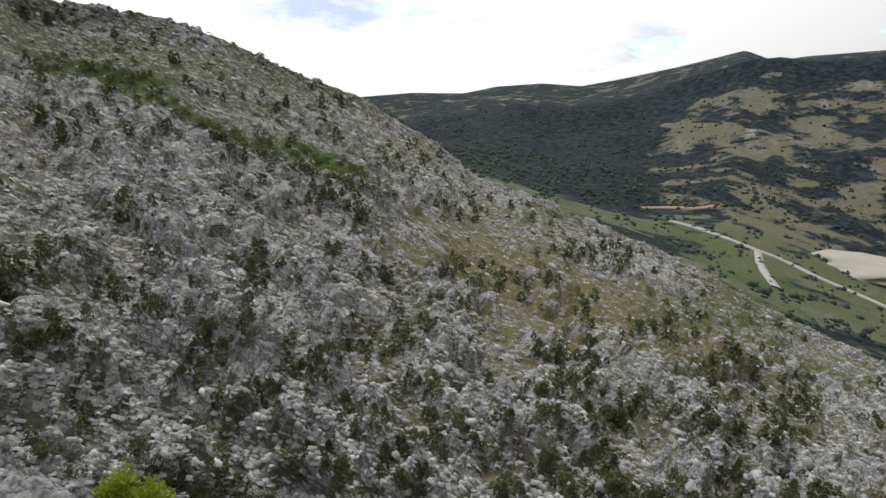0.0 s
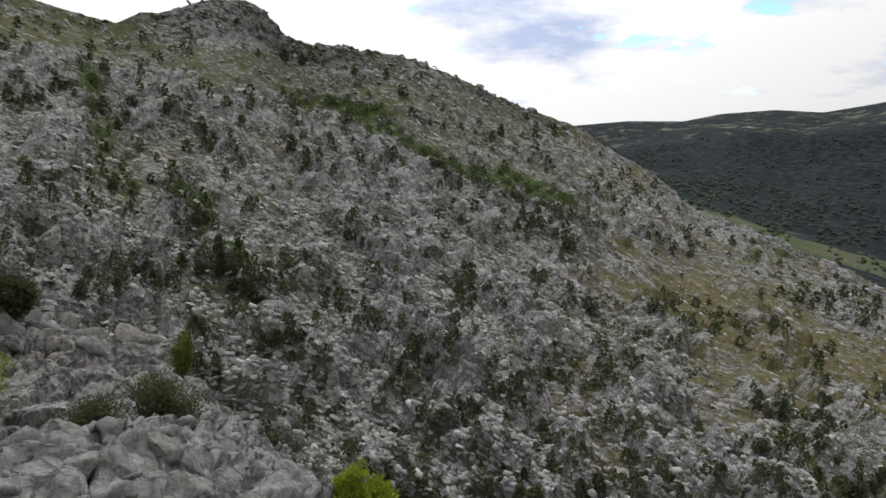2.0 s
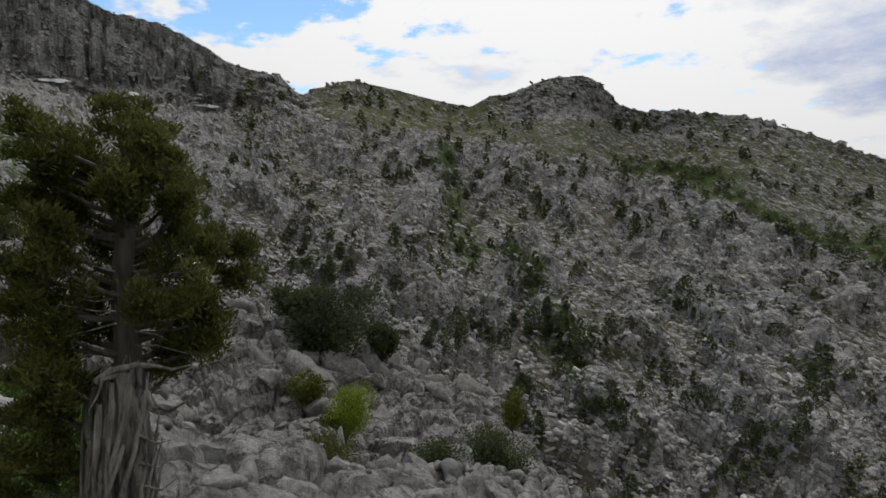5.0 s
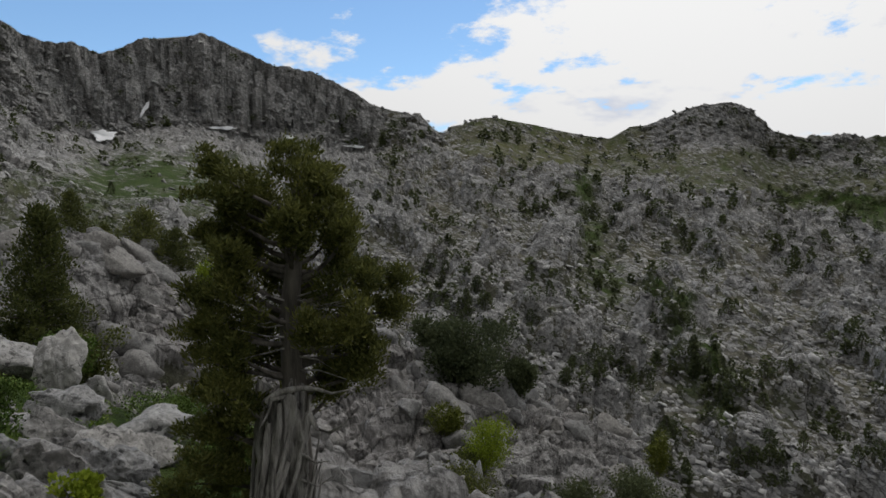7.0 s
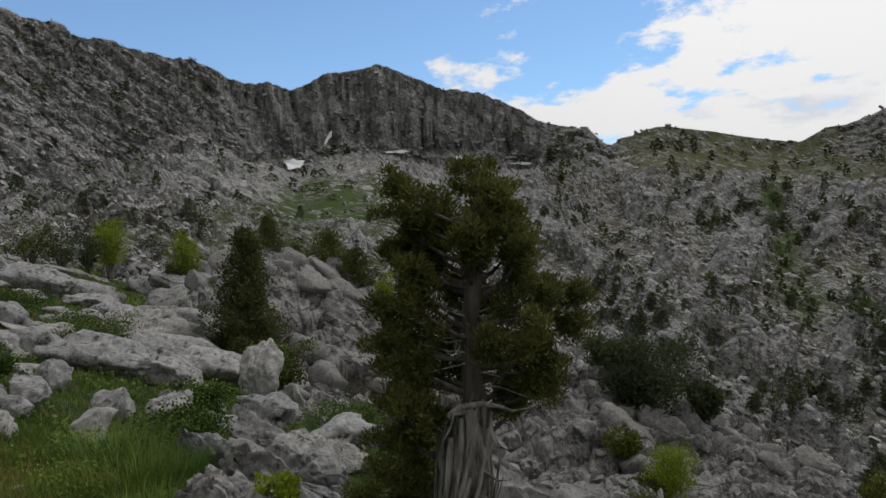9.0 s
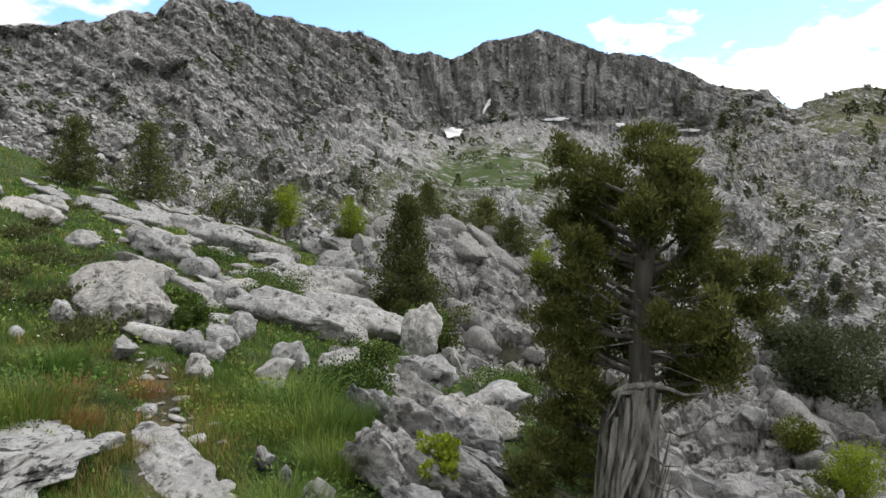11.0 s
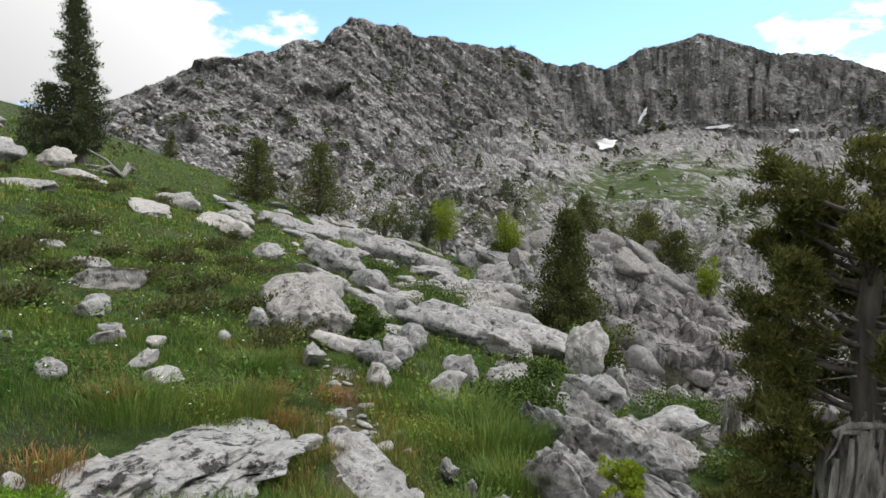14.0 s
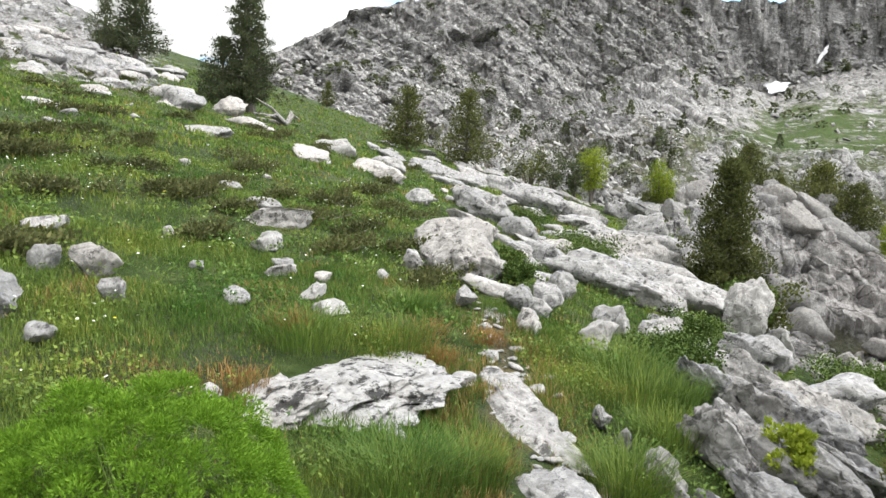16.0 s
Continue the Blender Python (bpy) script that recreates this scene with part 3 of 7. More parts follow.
def ground_material():
    mat, tree, bsdf = material("mountainside", 0.95)
    geo = tree.nodes.new("ShaderNodeNewGeometry").outputs["Position"]
    att = tree.nodes.new("ShaderNodeVertexColor")
    att.layer_name = "cover"
    sep = tree.nodes.new("ShaderNodeSeparateColor")
    wire(tree, att.outputs["Color"], sep.inputs[0])
    rock, green, ochre, wood = sep.outputs[0], sep.outputs[1], sep.outputs[2], att.outputs["Alpha"]
    mid = noise_tex(tree, 0.35, 8, 0.65, geo)
    fine = noise_tex(tree, 2.6, 8, 0.7, geo)
    wide = noise_tex(tree, 0.045, 5, 0.6, geo)
    stone = ramp(tree, fine, [(0.30, (0.20, 0.20, 0.198)), (0.47, (0.335, 0.332, 0.327)), (0.64, (0.50, 0.496, 0.487))])
    stone = blend(tree, 1.0, stone, ramp(tree, noise_tex(tree, 9.0, 8, 0.72, geo), [(0.32, (0.55, 0.55, 0.55)), (0.50, (1.0, 1.0, 1.0)), (0.68, (1.2, 1.19, 1.17))]), "MULTIPLY")
    stone = blend(tree, ramp(tree, noise_tex(tree, 5.0, 9, 0.75, geo), [(0.58, (0, 0, 0)), (0.65, (0.36, 0.36, 0.36))]), stone, (0.07, 0.07, 0.068))
    stone = blend(tree, ramp(tree, wide, [(0.42, (0, 0, 0)), (0.62, (0.35, 0.35, 0.35))]), stone, (0.33, 0.29, 0.265))
    soil = ramp(tree, mid, [(0.32, (0.05, 0.05, 0.034)), (0.50, (0.125, 0.118, 0.094)), (0.68, (0.22, 0.208, 0.182))])
    grass = ramp(tree, fine, [(0.32, (0.026, 0.046, 0.012)), (0.52, (0.060, 0.092, 0.026)), (0.7, (0.12, 0.14, 0.05))])
    straw = ramp(tree, fine, [(0.32, (0.075, 0.066, 0.026)), (0.6, (0.165, 0.137, 0.066))])
    col = blend(tree, ochre, soil, straw)
    col = blend(tree, green, col, grass)
    edge = tree.nodes.new("ShaderNodeMath")
    edge.operation = "ADD"
    wire(tree, rock, edge.inputs[0])
    wire(tree, ramp(tree, fine, [(0.35, (0, 0, 0)), (0.65, (0.55, 0.55, 0.55))]), edge.inputs[1])
    col = blend(tree, ramp(tree, edge.outputs[0], [(0.55, (0, 0, 0)), (0.75, (1, 1, 1))]), col, stone)
    # loose stones on the slopes away from the viewer, each with its own grey
    reach = tree.nodes.new("ShaderNodeVectorMath")
    reach.operation = "LENGTH"
    wire(tree, geo, reach.inputs[0])
    away = tree.nodes.new("ShaderNodeMapRange")
    away.inputs[1].default_value, away.inputs[2].default_value = 42.0, 60.0
    wire(tree, reach.outputs["Value"], away.inputs[0])
    beyond = tree.nodes.new("ShaderNodeMapRange")
    beyond.inputs[1].default_value, beyond.inputs[2].default_value = 480.0, 620.0
    beyond.inputs[3].default_value, beyond.inputs[4].default_value = 1.0, 0.0
    wire(tree, reach.outputs["Value"], beyond.inputs[0])
    bare = blend(tree, 1.0, blend(tree, 1.0, blend(tree, 1.0, (1.0, 1.0, 1.0), blend(tree, 0.75, green, ochre, "ADD"), "SUBTRACT"), away.outputs[0], "MULTIPLY"), beyond.outputs[0], "MULTIPLY")
    face_east = tree.nodes.new("ShaderNodeMapping")
    face_east.inputs["Rotation"].default_value = (0, 0, radians(-25))
    wire(tree, blend(tree, 1.0, geo, blend(tree, 1.0, node_colour(tree, 0.9, geo), (0.9, 0.9, 0.9), "MULTIPLY"), "ADD"), face_east.inputs[0])
    with_beds = tree.nodes.new("ShaderNodeMapping")
    with_beds.inputs["Rotation"].default_value = (0, radians(-24), 0)
    wire(tree, face_east.outputs[0], with_beds.inputs[0])
    flat_cells = tree.nodes.new("ShaderNodeMapping")
    flat_cells.inputs["Scale"].default_value = (0.55, 0.8, 1.7)
    wire(tree, with_beds.outputs[0], flat_cells.inputs[0])
    stones = None
    for size in (0.62, 1.35):
        lump = node(tree, "ShaderNodeTexVoronoi", Scale=size)
        gap = node(tree, "ShaderNodeTexVoronoi", Scale=size)
        gap.feature = "DISTANCE_TO_EDGE"
        for n in (lump, gap):
            wire(tree, flat_cells.outputs[0], n.inputs["Vector"])
        own = tree.nodes.new("ShaderNodeSeparateColor")
        wire(tree, lump.outputs["Color"], own.inputs[0])
        enough = tree.nodes.new("ShaderNodeMath")               # more of the cells are stone where bedrock is near
        enough.operation, enough.inputs[1].default_value, enough.inputs[2].default_value = "MULTIPLY_ADD", 0.62, 0.28
        wire(tree, rock, enough.inputs[0])
        inside = tree.nodes.new("ShaderNodeMath")
        inside.operation = "LESS_THAN"
        wire(tree, own.outputs[1], inside.inputs[0])
        wire(tree, enough.outputs[0], inside.inputs[1])
        solid = blend(tree, 1.0, inside.outputs[0], ramp(tree, gap.outputs["Distance"], [(0.03, (0, 0, 0)), (0.09, (1, 1, 1))]), "MULTIPLY")
        grey = ramp(tree, own.outputs[0], [(0.0, (0.22, 0.22, 0.217)), (0.5, (0.34, 0.337, 0.33)), (1.0, (0.53, 0.525, 0.514))])
        grey = blend(tree, 1.0, grey, ramp(tree, fine, [(0.3, (0.68, 0.68, 0.68)), (0.6, (1.08, 1.07, 1.06))]), "MULTIPLY")
        mask = blend(tree, 1.0, solid, bare, "MULTIPLY")
        seam = blend(tree, 1.0, blend(tree, 1.0, inside.outputs[0], bare, "MULTIPLY"), ramp(tree, gap.outputs["Distance"], [(0.0, (0.75, 0.75, 0.75)), (0.06, (0, 0, 0))]), "MULTIPLY")
        col = blend(tree, mask, blend(tree, seam, col, (0.06, 0.058, 0.052)), grey)
        stones = mask if stones is None else blend(tree, 1.0, stones, mask, "LIGHTEN")
    # narrow open joints in the rock beside the viewer, their deep shade coloured in
    chink = node(tree, "ShaderNodeTexVoronoi", Scale=1.45)
    chink.feature = "DISTANCE_TO_EDGE"
    stretch = tree.nodes.new("ShaderNodeMapping")
    stretch.inputs["Scale"].default_value, stretch.inputs["Rotation"].default_value = (1.0, 0.42, 1.0), (0.72, 0.0, 0.15)
    wire(tree, blend(tree, 1.0, geo, blend(tree, 1.0, noise_tex(tree, 1.6, 5, 0.65, geo), (0.7, 0.7, 0.7), "MULTIPLY"), "ADD"), stretch.inputs[0])
    wire(tree, stretch.outputs[0], chink.inputs["Vector"])
    here = blend(tree, 1.0, (1.0, 1.0, 1.0), away.outputs[0], "SUBTRACT")
    split_open = blend(tree, 1.0, ramp(tree, chink.outputs["Distance"], [(0.0, (0.6, 0.6, 0.6)), (0.02, (0.4, 0.4, 0.4)), (0.045, (0, 0, 0))]), blend(tree, 1.0, here, ramp(tree, rock, [(0.2, (0, 0, 0)), (0.5, (1, 1, 1))]), "MULTIPLY"), "MULTIPLY")
    col = blend(tree, split_open, col, (0.035, 0.034, 0.03))
    # fissures: shade of the cracks painted in as dark lines, with lichen and soil
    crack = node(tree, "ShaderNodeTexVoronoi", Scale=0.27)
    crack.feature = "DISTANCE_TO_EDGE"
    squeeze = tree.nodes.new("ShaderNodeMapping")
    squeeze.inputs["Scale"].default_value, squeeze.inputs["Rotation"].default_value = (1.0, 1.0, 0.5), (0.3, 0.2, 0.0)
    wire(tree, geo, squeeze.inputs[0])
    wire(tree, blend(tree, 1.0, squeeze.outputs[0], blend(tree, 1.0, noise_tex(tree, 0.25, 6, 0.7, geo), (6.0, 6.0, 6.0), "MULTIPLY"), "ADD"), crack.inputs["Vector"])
    fissure_shade = ramp(tree, crack.outputs["Distance"], [(0.0, (0.5, 0.5, 0.5)), (0.04, (0, 0, 0))])
    col = blend(tree, fissure_shade, col, (0.045, 0.045, 0.04))
    height = tree.nodes.new("ShaderNodeSeparateXYZ")            # only the high walls are streaked and fluted
    wire(tree, geo, height.inputs[0])
    high = tree.nodes.new("ShaderNodeMapRange")
    high.inputs[1].default_value, high.inputs[2].default_value = 22.0, 40.0
    wire(tree, height.outputs[2], high.inputs[0])
    # low dark scrub in tufts, and water stains down the steep faces
    tuft = ramp(tree, noise_tex(tree, 0.75, 3, 0.55, geo), [(0.58, (0, 0, 0)), (0.64, (0.6, 0.6, 0.6))])
    level = tree.nodes.new("ShaderNodeSeparateXYZ")
    wire(tree, tree.nodes.new("ShaderNodeNewGeometry").outputs["True Normal"], level.inputs[0])
    tuft = blend(tree, 1.0, tuft, ramp(tree, level.outputs[2], [(0.5, (0, 0, 0)), (0.75, (1, 1, 1))]), "MULTIPLY")
    tuft = blend(tree, 1.0, tuft, ramp(tree, rock, [(0.35, (1, 1, 1)), (0.75, (0.08, 0.08, 0.08))]), "MULTIPLY")
    tuft = blend(tree, blend(tree, 0.75, (0.0, 0.0, 0.0), high.outputs[0], "ADD"), tuft, (0.0, 0.0, 0.0))
    col = blend(tree, tuft, col, (0.032, 0.040, 0.018))
    run_down = tree.nodes.new("ShaderNodeMapping")
    run_down.inputs["Scale"].default_value = (1, 1, 0.07)
    wire(tree, geo, run_down.inputs[0])
    streak = ramp(tree, noise_tex(tree, 0.32, 6, 0.7, run_down.outputs[0]), [(0.50, (0, 0, 0)), (0.66, (0.2, 0.2, 0.2))])
    facing = tree.nodes.new("ShaderNodeSeparateXYZ")
    wire(tree, tree.nodes.new("ShaderNodeNewGeometry").outputs["True Normal"], facing.inputs[0])
    steep = blend(tree, 1.0, ramp(tree, facing.outputs[2], [(0.15, (1, 1, 1)), (0.45, (0, 0, 0))]), high.outputs[0], "MULTIPLY")
    col = blend(tree, blend(tree, 1.0, streak, steep, "MULTIPLY"), col, (0.075, 0.075, 0.078))
    # dark woods, their colour cooled towards blue to stand in for distant haze
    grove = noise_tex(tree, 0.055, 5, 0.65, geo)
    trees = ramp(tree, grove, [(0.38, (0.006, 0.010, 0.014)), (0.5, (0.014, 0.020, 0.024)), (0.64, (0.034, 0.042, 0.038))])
    spread = tree.nodes.new("ShaderNodeMath")
    spread.operation, spread.inputs[1].default_value = "MULTIPLY_ADD", 1.5
    wire(tree, noise_tex(tree, 0.013, 9, 0.66, geo), spread.inputs[0])
    shifted = tree.nodes.new("ShaderNodeMath")
    shifted.operation, shifted.inputs[1].default_value = "SUBTRACT", 0.75
    wire(tree, wood, shifted.inputs[0])
    wire(tree, shifted.outputs[0], spread.inputs[2])
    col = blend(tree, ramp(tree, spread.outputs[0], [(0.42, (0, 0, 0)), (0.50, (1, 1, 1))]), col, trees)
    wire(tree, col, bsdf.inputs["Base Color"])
    bsdf.inputs["Specular IOR Level"].default_value = 0.08
    split = node(tree, "ShaderNodeTexVoronoi", Scale=0.30)
    split.feature = "DISTANCE_TO_EDGE"
    wire(tree, blend(tree, 0.9, run_down.outputs[0], noise_tex(tree, 0.2, 4, 0.6, geo), "ADD"), split.inputs["Vector"])
    groove = ramp(tree, split.outputs["Distance"], [(0.0, (0, 0, 0)), (0.16, (1, 1, 1))])
    deep = blend(tree, steep, (1.0, 1.0, 1.0), groove)
    bump(tree, bsdf, [(deep, 0.9, 1.5), (mid, 0.3, 1.0), (stones, 1.0, 0.35), (blend(tree, 1.0, (1.0, 1.0, 1.0), split_open, "SUBTRACT"), 0.8, 0.08), (fine, 1.0, 0.3), (noise_tex(tree, 16.0, 6, 0.7, geo), 0.6, 0.04)])
    return mat


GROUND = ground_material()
ground = build_ground()
bpy.context.view_layer.update()
GRAPH = bpy.context.evaluated_depsgraph_get()


def meets(az, el):
    """Where the line of sight from the viewer's standing place meets the ground."""
    a, e = radians(az), radians(el)
    way = Vector((-math.sin(a) * math.cos(e), math.cos(a) * math.cos(e), math.sin(e)))
    hit, place, normal, _ = ground.ray_cast(Vector((0, 0, EYE)) + way * 0.5, way)
    return (place, normal) if hit else (None, None)


def drop(x, y):
    """The ground's height under a place."""
    hit, place, _, _ = ground.ray_cast(Vector((x, y, 900)), Vector((0, 0, -1)))
    return place.z if hit else ground_at(x, y)


# ---- more materials ----
def leaf_material(name, dark, light, rough=0.7, through_leaf=0.0, patches=False):
    mat, tree, bsdf = material(name, rough)
    geo = tree.nodes.new("ShaderNodeNewGeometry")
    info = tree.nodes.new("ShaderNodeObjectInfo")
    add = tree.nodes.new("ShaderNodeMath")
    add.operation, add.inputs[1].default_value = "MULTIPLY_ADD", 0.7
    wire(tree, geo.outputs["Random Per Island"], add.inputs[0])
    half = tree.nodes.new("ShaderNodeMath")
    half.operation, half.inputs[1].default_value = "MULTIPLY", 0.3
    wire(tree, info.outputs["Random"], half.inputs[0])
    wire(tree, half.outputs[0], add.inputs[2])
    tone = ramp(tree, add.outputs[0], [(0.0, dark), (0.6, tuple((a + b) / 2 for a, b in zip(dark, light))), (1.0, light)])
    if patches:                                                 # lusher, bluer and yellower stretches
        tone = blend(tree, 1.0, tone, ramp(tree, noise_tex(tree, 0.8, 5, 0.6, geo.outputs["Position"]), [(0.34, (0.55, 0.75, 0.62)), (0.5, (1.0, 1.0, 1.0)), (0.64, (1.45, 1.25, 1.05))]), "MULTIPLY")
    wire(tree, tone, bsdf.inputs["Base Color"])
    bsdf.inputs["Specular IOR Level"].default_value = 0.15
    if through_leaf:                                            # daylight shines through thin leaves
        lit = tree.nodes.new("ShaderNodeBsdfTranslucent")
        wire(tree, tone, lit.inputs[0])
        both = node(tree, "ShaderNodeMixShader", Fac=through_leaf)
        wire(tree, bsdf.outputs[0], both.inputs[1])
        wire(tree, lit.outputs[0], both.inputs[2])
        wire(tree, both.outputs[0], tree.nodes["Material Output"].inputs[0])
    return mat


def bark_material(name, dark, light, scale=9.0):
    mat, tree, bsdf = material(name, 0.9)
    coord = tree.nodes.new("ShaderNodeTexCoord").outputs["Object"]
    stretch = tree.nodes.new("ShaderNodeMapping")
    stretch.inputs["Scale"].default_value = (1, 1, 0.16)
    wire(tree, coord, stretch.inputs[0])
    grain = noise_tex(tree, scale, 8, 0.7, stretch.outputs[0])
    wire(tree, ramp(tree, grain, [(0.36, dark), (0.62, light)]), bsdf.inputs["Base Color"])
    bump(tree, bsdf, [(grain, 0.9, 0.03)])
    return mat


def stone_material(name, dark, mid, light, spots=1.0, bare=0.57):
    mat, tree, bsdf = material(name, 0.9)
    geo = tree.nodes.new("ShaderNodeNewGeometry").outputs["Position"]
    info = tree.nodes.new("ShaderNodeObjectInfo")
    wide = noise_tex(tree, 1.6, 6, 0.6, geo)
    fine = noise_tex(tree, 11.0, 9, 0.72, geo)
    grit = noise_tex(tree, 60.0, 5, 0.7, geo)
    col = ramp(tree, fine, [(0.30, dark), (0.46, mid), (0.66, light)])
    col = blend(tree, ramp(tree, wide, [(0.40, (0.0, 0.0, 0.0)), (0.66, (0.55, 0.55, 0.55))]), col, mid)
    # dark lichen, in specks and in larger stains
    lichen = blend(tree, 1.0, ramp(tree, noise_tex(tree, 6.0, 10, 0.75, geo), [(bare, (0, 0, 0)), (bare + 0.05, (1, 1, 1))]), ramp(tree, noise_tex(tree, 24.0, 6, 0.7, geo), [(0.60, (0, 0, 0)), (0.66, (1, 1, 1))]), "LIGHTEN")
    scaled = tree.nodes.new("ShaderNodeMath")
    scaled.operation, scaled.inputs[1].default_value = "MULTIPLY", spots
    wire(tree, lichen, scaled.inputs[0])
    col = blend(tree, scaled.outputs[0], col, (0.05, 0.05, 0.048))
    tint = ramp(tree, info.outputs["Random"], [(0.0, (0.80, 0.80, 0.80)), (0.5, (0.95, 0.94, 0.93)), (1.0, (1.0, 0.96, 0.92))])
    col = blend(tree, 1.0, col, tint, "MULTIPLY")
    wire(tree, col, bsdf.inputs["Base Color"])
    crack = node(tree, "ShaderNodeTexVoronoi", Scale=3.5)
    crack.feature = "DISTANCE_TO_EDGE"
    warp = blend(tree, 0.12, geo, noise_tex(tree, 4.0, 4, 0.6, geo), "ADD")
    wire(tree, warp, crack.inputs["Vector"])
    seam = ramp(tree, crack.outputs["Distance"], [(0.0, (0, 0, 0)), (0.05, (1, 1, 1))])
    bump(tree, bsdf, [(wide, 0.5, 0.15), (seam, 0.35, 0.03), (fine, 0.8, 0.05), (grit, 0.5, 0.008)])
    return mat


LIMESTONE = stone_material("limestone", (0.12, 0.12, 0.12), (0.31, 0.307, 0.30), (0.54, 0.534, 0.52), 0.85, 0.55)
PALE_STONE = stone_material("pale_limestone", (0.19, 0.19, 0.184), (0.37, 0.365, 0.353), (0.57, 0.562, 0.543), 0.85)
DARK_STONE = stone_material("grey_limestone", (0.11, 0.11, 0.11), (0.25, 0.25, 0.25), (0.46, 0.455, 0.445), 0.75, 0.545)
SPUR_STONE = stone_material("spur_limestone", (0.11, 0.11, 0.108), (0.22, 0.218, 0.213), (0.38, 0.376, 0.366), 0.6)
SLAB_STONE = stone_material("slab_limestone", (0.20, 0.20, 0.196), (0.37, 0.366, 0.355), (0.56, 0.552, 0.535), 1.0, 0.515)
RUBBLE, t_rub, b_rub = material("rubble", 0.95)
rub_own = t_rub.nodes.new("ShaderNodeNewGeometry")
wire(t_rub, blend(t_rub, 1.0, ramp(t_rub, rub_own.outputs["Random Per Island"], [(0.0, (0.22, 0.217, 0.21)), (0.5, (0.34, 0.335, 0.325)), (0.85, (0.44, 0.435, 0.42)), (1.0, (0.54, 0.535, 0.52))]),
                  ramp(t_rub, noise_tex(t_rub, 3.0, 7, 0.7, rub_own.outputs["Position"]), [(0.3, (0.6, 0.6, 0.6)), (0.6, (1.0, 1.0, 1.0))]), "MULTIPLY"), b_rub.inputs["Base Color"])
JUNIPER = leaf_material("juniper_leaf", (0.048, 0.062, 0.018), (0.21, 0.21, 0.058), 0.7, 0.35)
DARK_LEAF = leaf_material("dark_leaf", (0.046, 0.060, 0.030), (0.125, 0.145, 0.068), 0.7, 0.25)
PINE_LEAF = leaf_material("conifer_leaf", (0.045, 0.060, 0.020), (0.19, 0.20, 0.06), 0.7, 0.3)
SLOPE_LEAF = leaf_material("slope_leaf", (0.050, 0.064, 0.030), (0.140, 0.158, 0.072), 0.7, 0.25)
FAR_LEAF = leaf_material("far_leaf", (0.020, 0.030, 0.024), (0.055, 0.074, 0.046))
FRESH_LEAF = leaf_material("fresh_leaf", (0.13, 0.19, 0.015), (0.36, 0.42, 0.05), 0.7, 0.35)
OLIVE_LEAF = leaf_material("olive_leaf", (0.06, 0.08, 0.012), (0.24, 0.25, 0.05))
FENNEL = leaf_material("feathery_leaf", (0.055, 0.130, 0.009), (0.19, 0.33, 0.03), 0.7, 0.3)
HERB = leaf_material("herb_leaf", (0.04, 0.075, 0.016), (0.14, 0.20, 0.045))
GRASS = leaf_material("grass_blade", (0.045, 0.095, 0.016), (0.25, 0.33, 0.07), 0.6, 0.25, True)
MAT_LEAF = leaf_material("mat_juniper_leaf", (0.040, 0.050, 0.018), (0.16, 0.165, 0.060), 0.7, 0.2)
MEADOW_LEAF = leaf_material("meadow_leaf", (0.07, 0.13, 0.024), (0.27, 0.36, 0.085), 0.6, 0.25, True)
STRAW = leaf_material("dry_grass", (0.19, 0.12, 0.04), (0.45, 0.32, 0.13))
DRY_TUFT = leaf_material("dry_orange_grass", (0.16, 0.085, 0.028), (0.42, 0.26, 0.09), 0.7, 0.2)
PETAL = leaf_material("white_petal", (0.62, 0.63, 0.55), (0.82, 0.82, 0.76))
YELLOW_PETAL = leaf_material("yellow_petal", (0.55, 0.42, 0.02), (0.75, 0.62, 0.04))
BARK = bark_material("bark", (0.05, 0.045, 0.04), (0.20, 0.18, 0.155))
DEADWOOD = bark_material("weathered_wood", (0.06, 0.055, 0.05), (0.42, 0.40, 0.37), 22.0)
mat_snow, t_snow, b_snow = material("old_snow", 0.6)
wire(t_snow, ramp(t_snow, noise_tex(t_snow, 0.6), [(0.3, (0.70, 0.71, 0.72)), (0.7, (0.88, 0.89, 0.9))]), b_snow.inputs["Base Color"])
mat_road, t_road, b_road = material("gravel_road", 0.95)
wire(t_road, ramp(t_road, noise_tex(t_road, 0.2), [(0.3, (0.28, 0.27, 0.245)), (0.7, (0.42, 0.40, 0.365))]), b_road.inputs["Base Color"])
mat_clay, t_clay, b_clay = material("bare_earth", 0.95)
wire(t_clay, ramp(t_clay, noise_tex(t_clay, 0.05), [(0.35, (0.27, 0.18, 0.13)), (0.65, (0.38, 0.29, 0.22))]), b_clay.inputs["Base Color"])
mat_spoil, t_spoil, b_spoil = material("quarry_spoil", 0.95)
wire(t_spoil, ramp(t_spoil, noise_tex(t_spoil, 0.03), [(0.35, (0.26, 0.235, 0.19)), (0.65, (0.46, 0.43, 0.37))]), b_spoil.inputs["Base Color"])


# ---- mesh helpers ----
def mesh_of(name, verts, faces, mat, smooth_faces=False):
    me = bpy.data.meshes.new(name)
    verts, faces = np.asarray(verts, np.float32), np.asarray(faces, np.int32)
    me.vertices.add(len(verts))
    me.vertices.foreach_set("co", verts.ravel())
    me.loops.add(faces.size)
    me.loops.foreach_set("vertex_index", faces.ravel())
    me.polygons.add(len(faces))
    me.polygons.foreach_set("loop_start", np.arange(len(faces), dtype=np.int32) * faces.shape[1])
    if smooth_faces:
        me.polygons.foreach_set("use_smooth", np.ones(len(faces), bool))
    me.materials.append(mat)
    me.update(calc_edges=True)
    return me


def part(name, me, parent, label="", at=None):
    ob = new(name, me)
    ob.parent = parent
    if at is not None:
        ob.matrix_local = at
    if label:
        tagged(ob, label)
    return ob


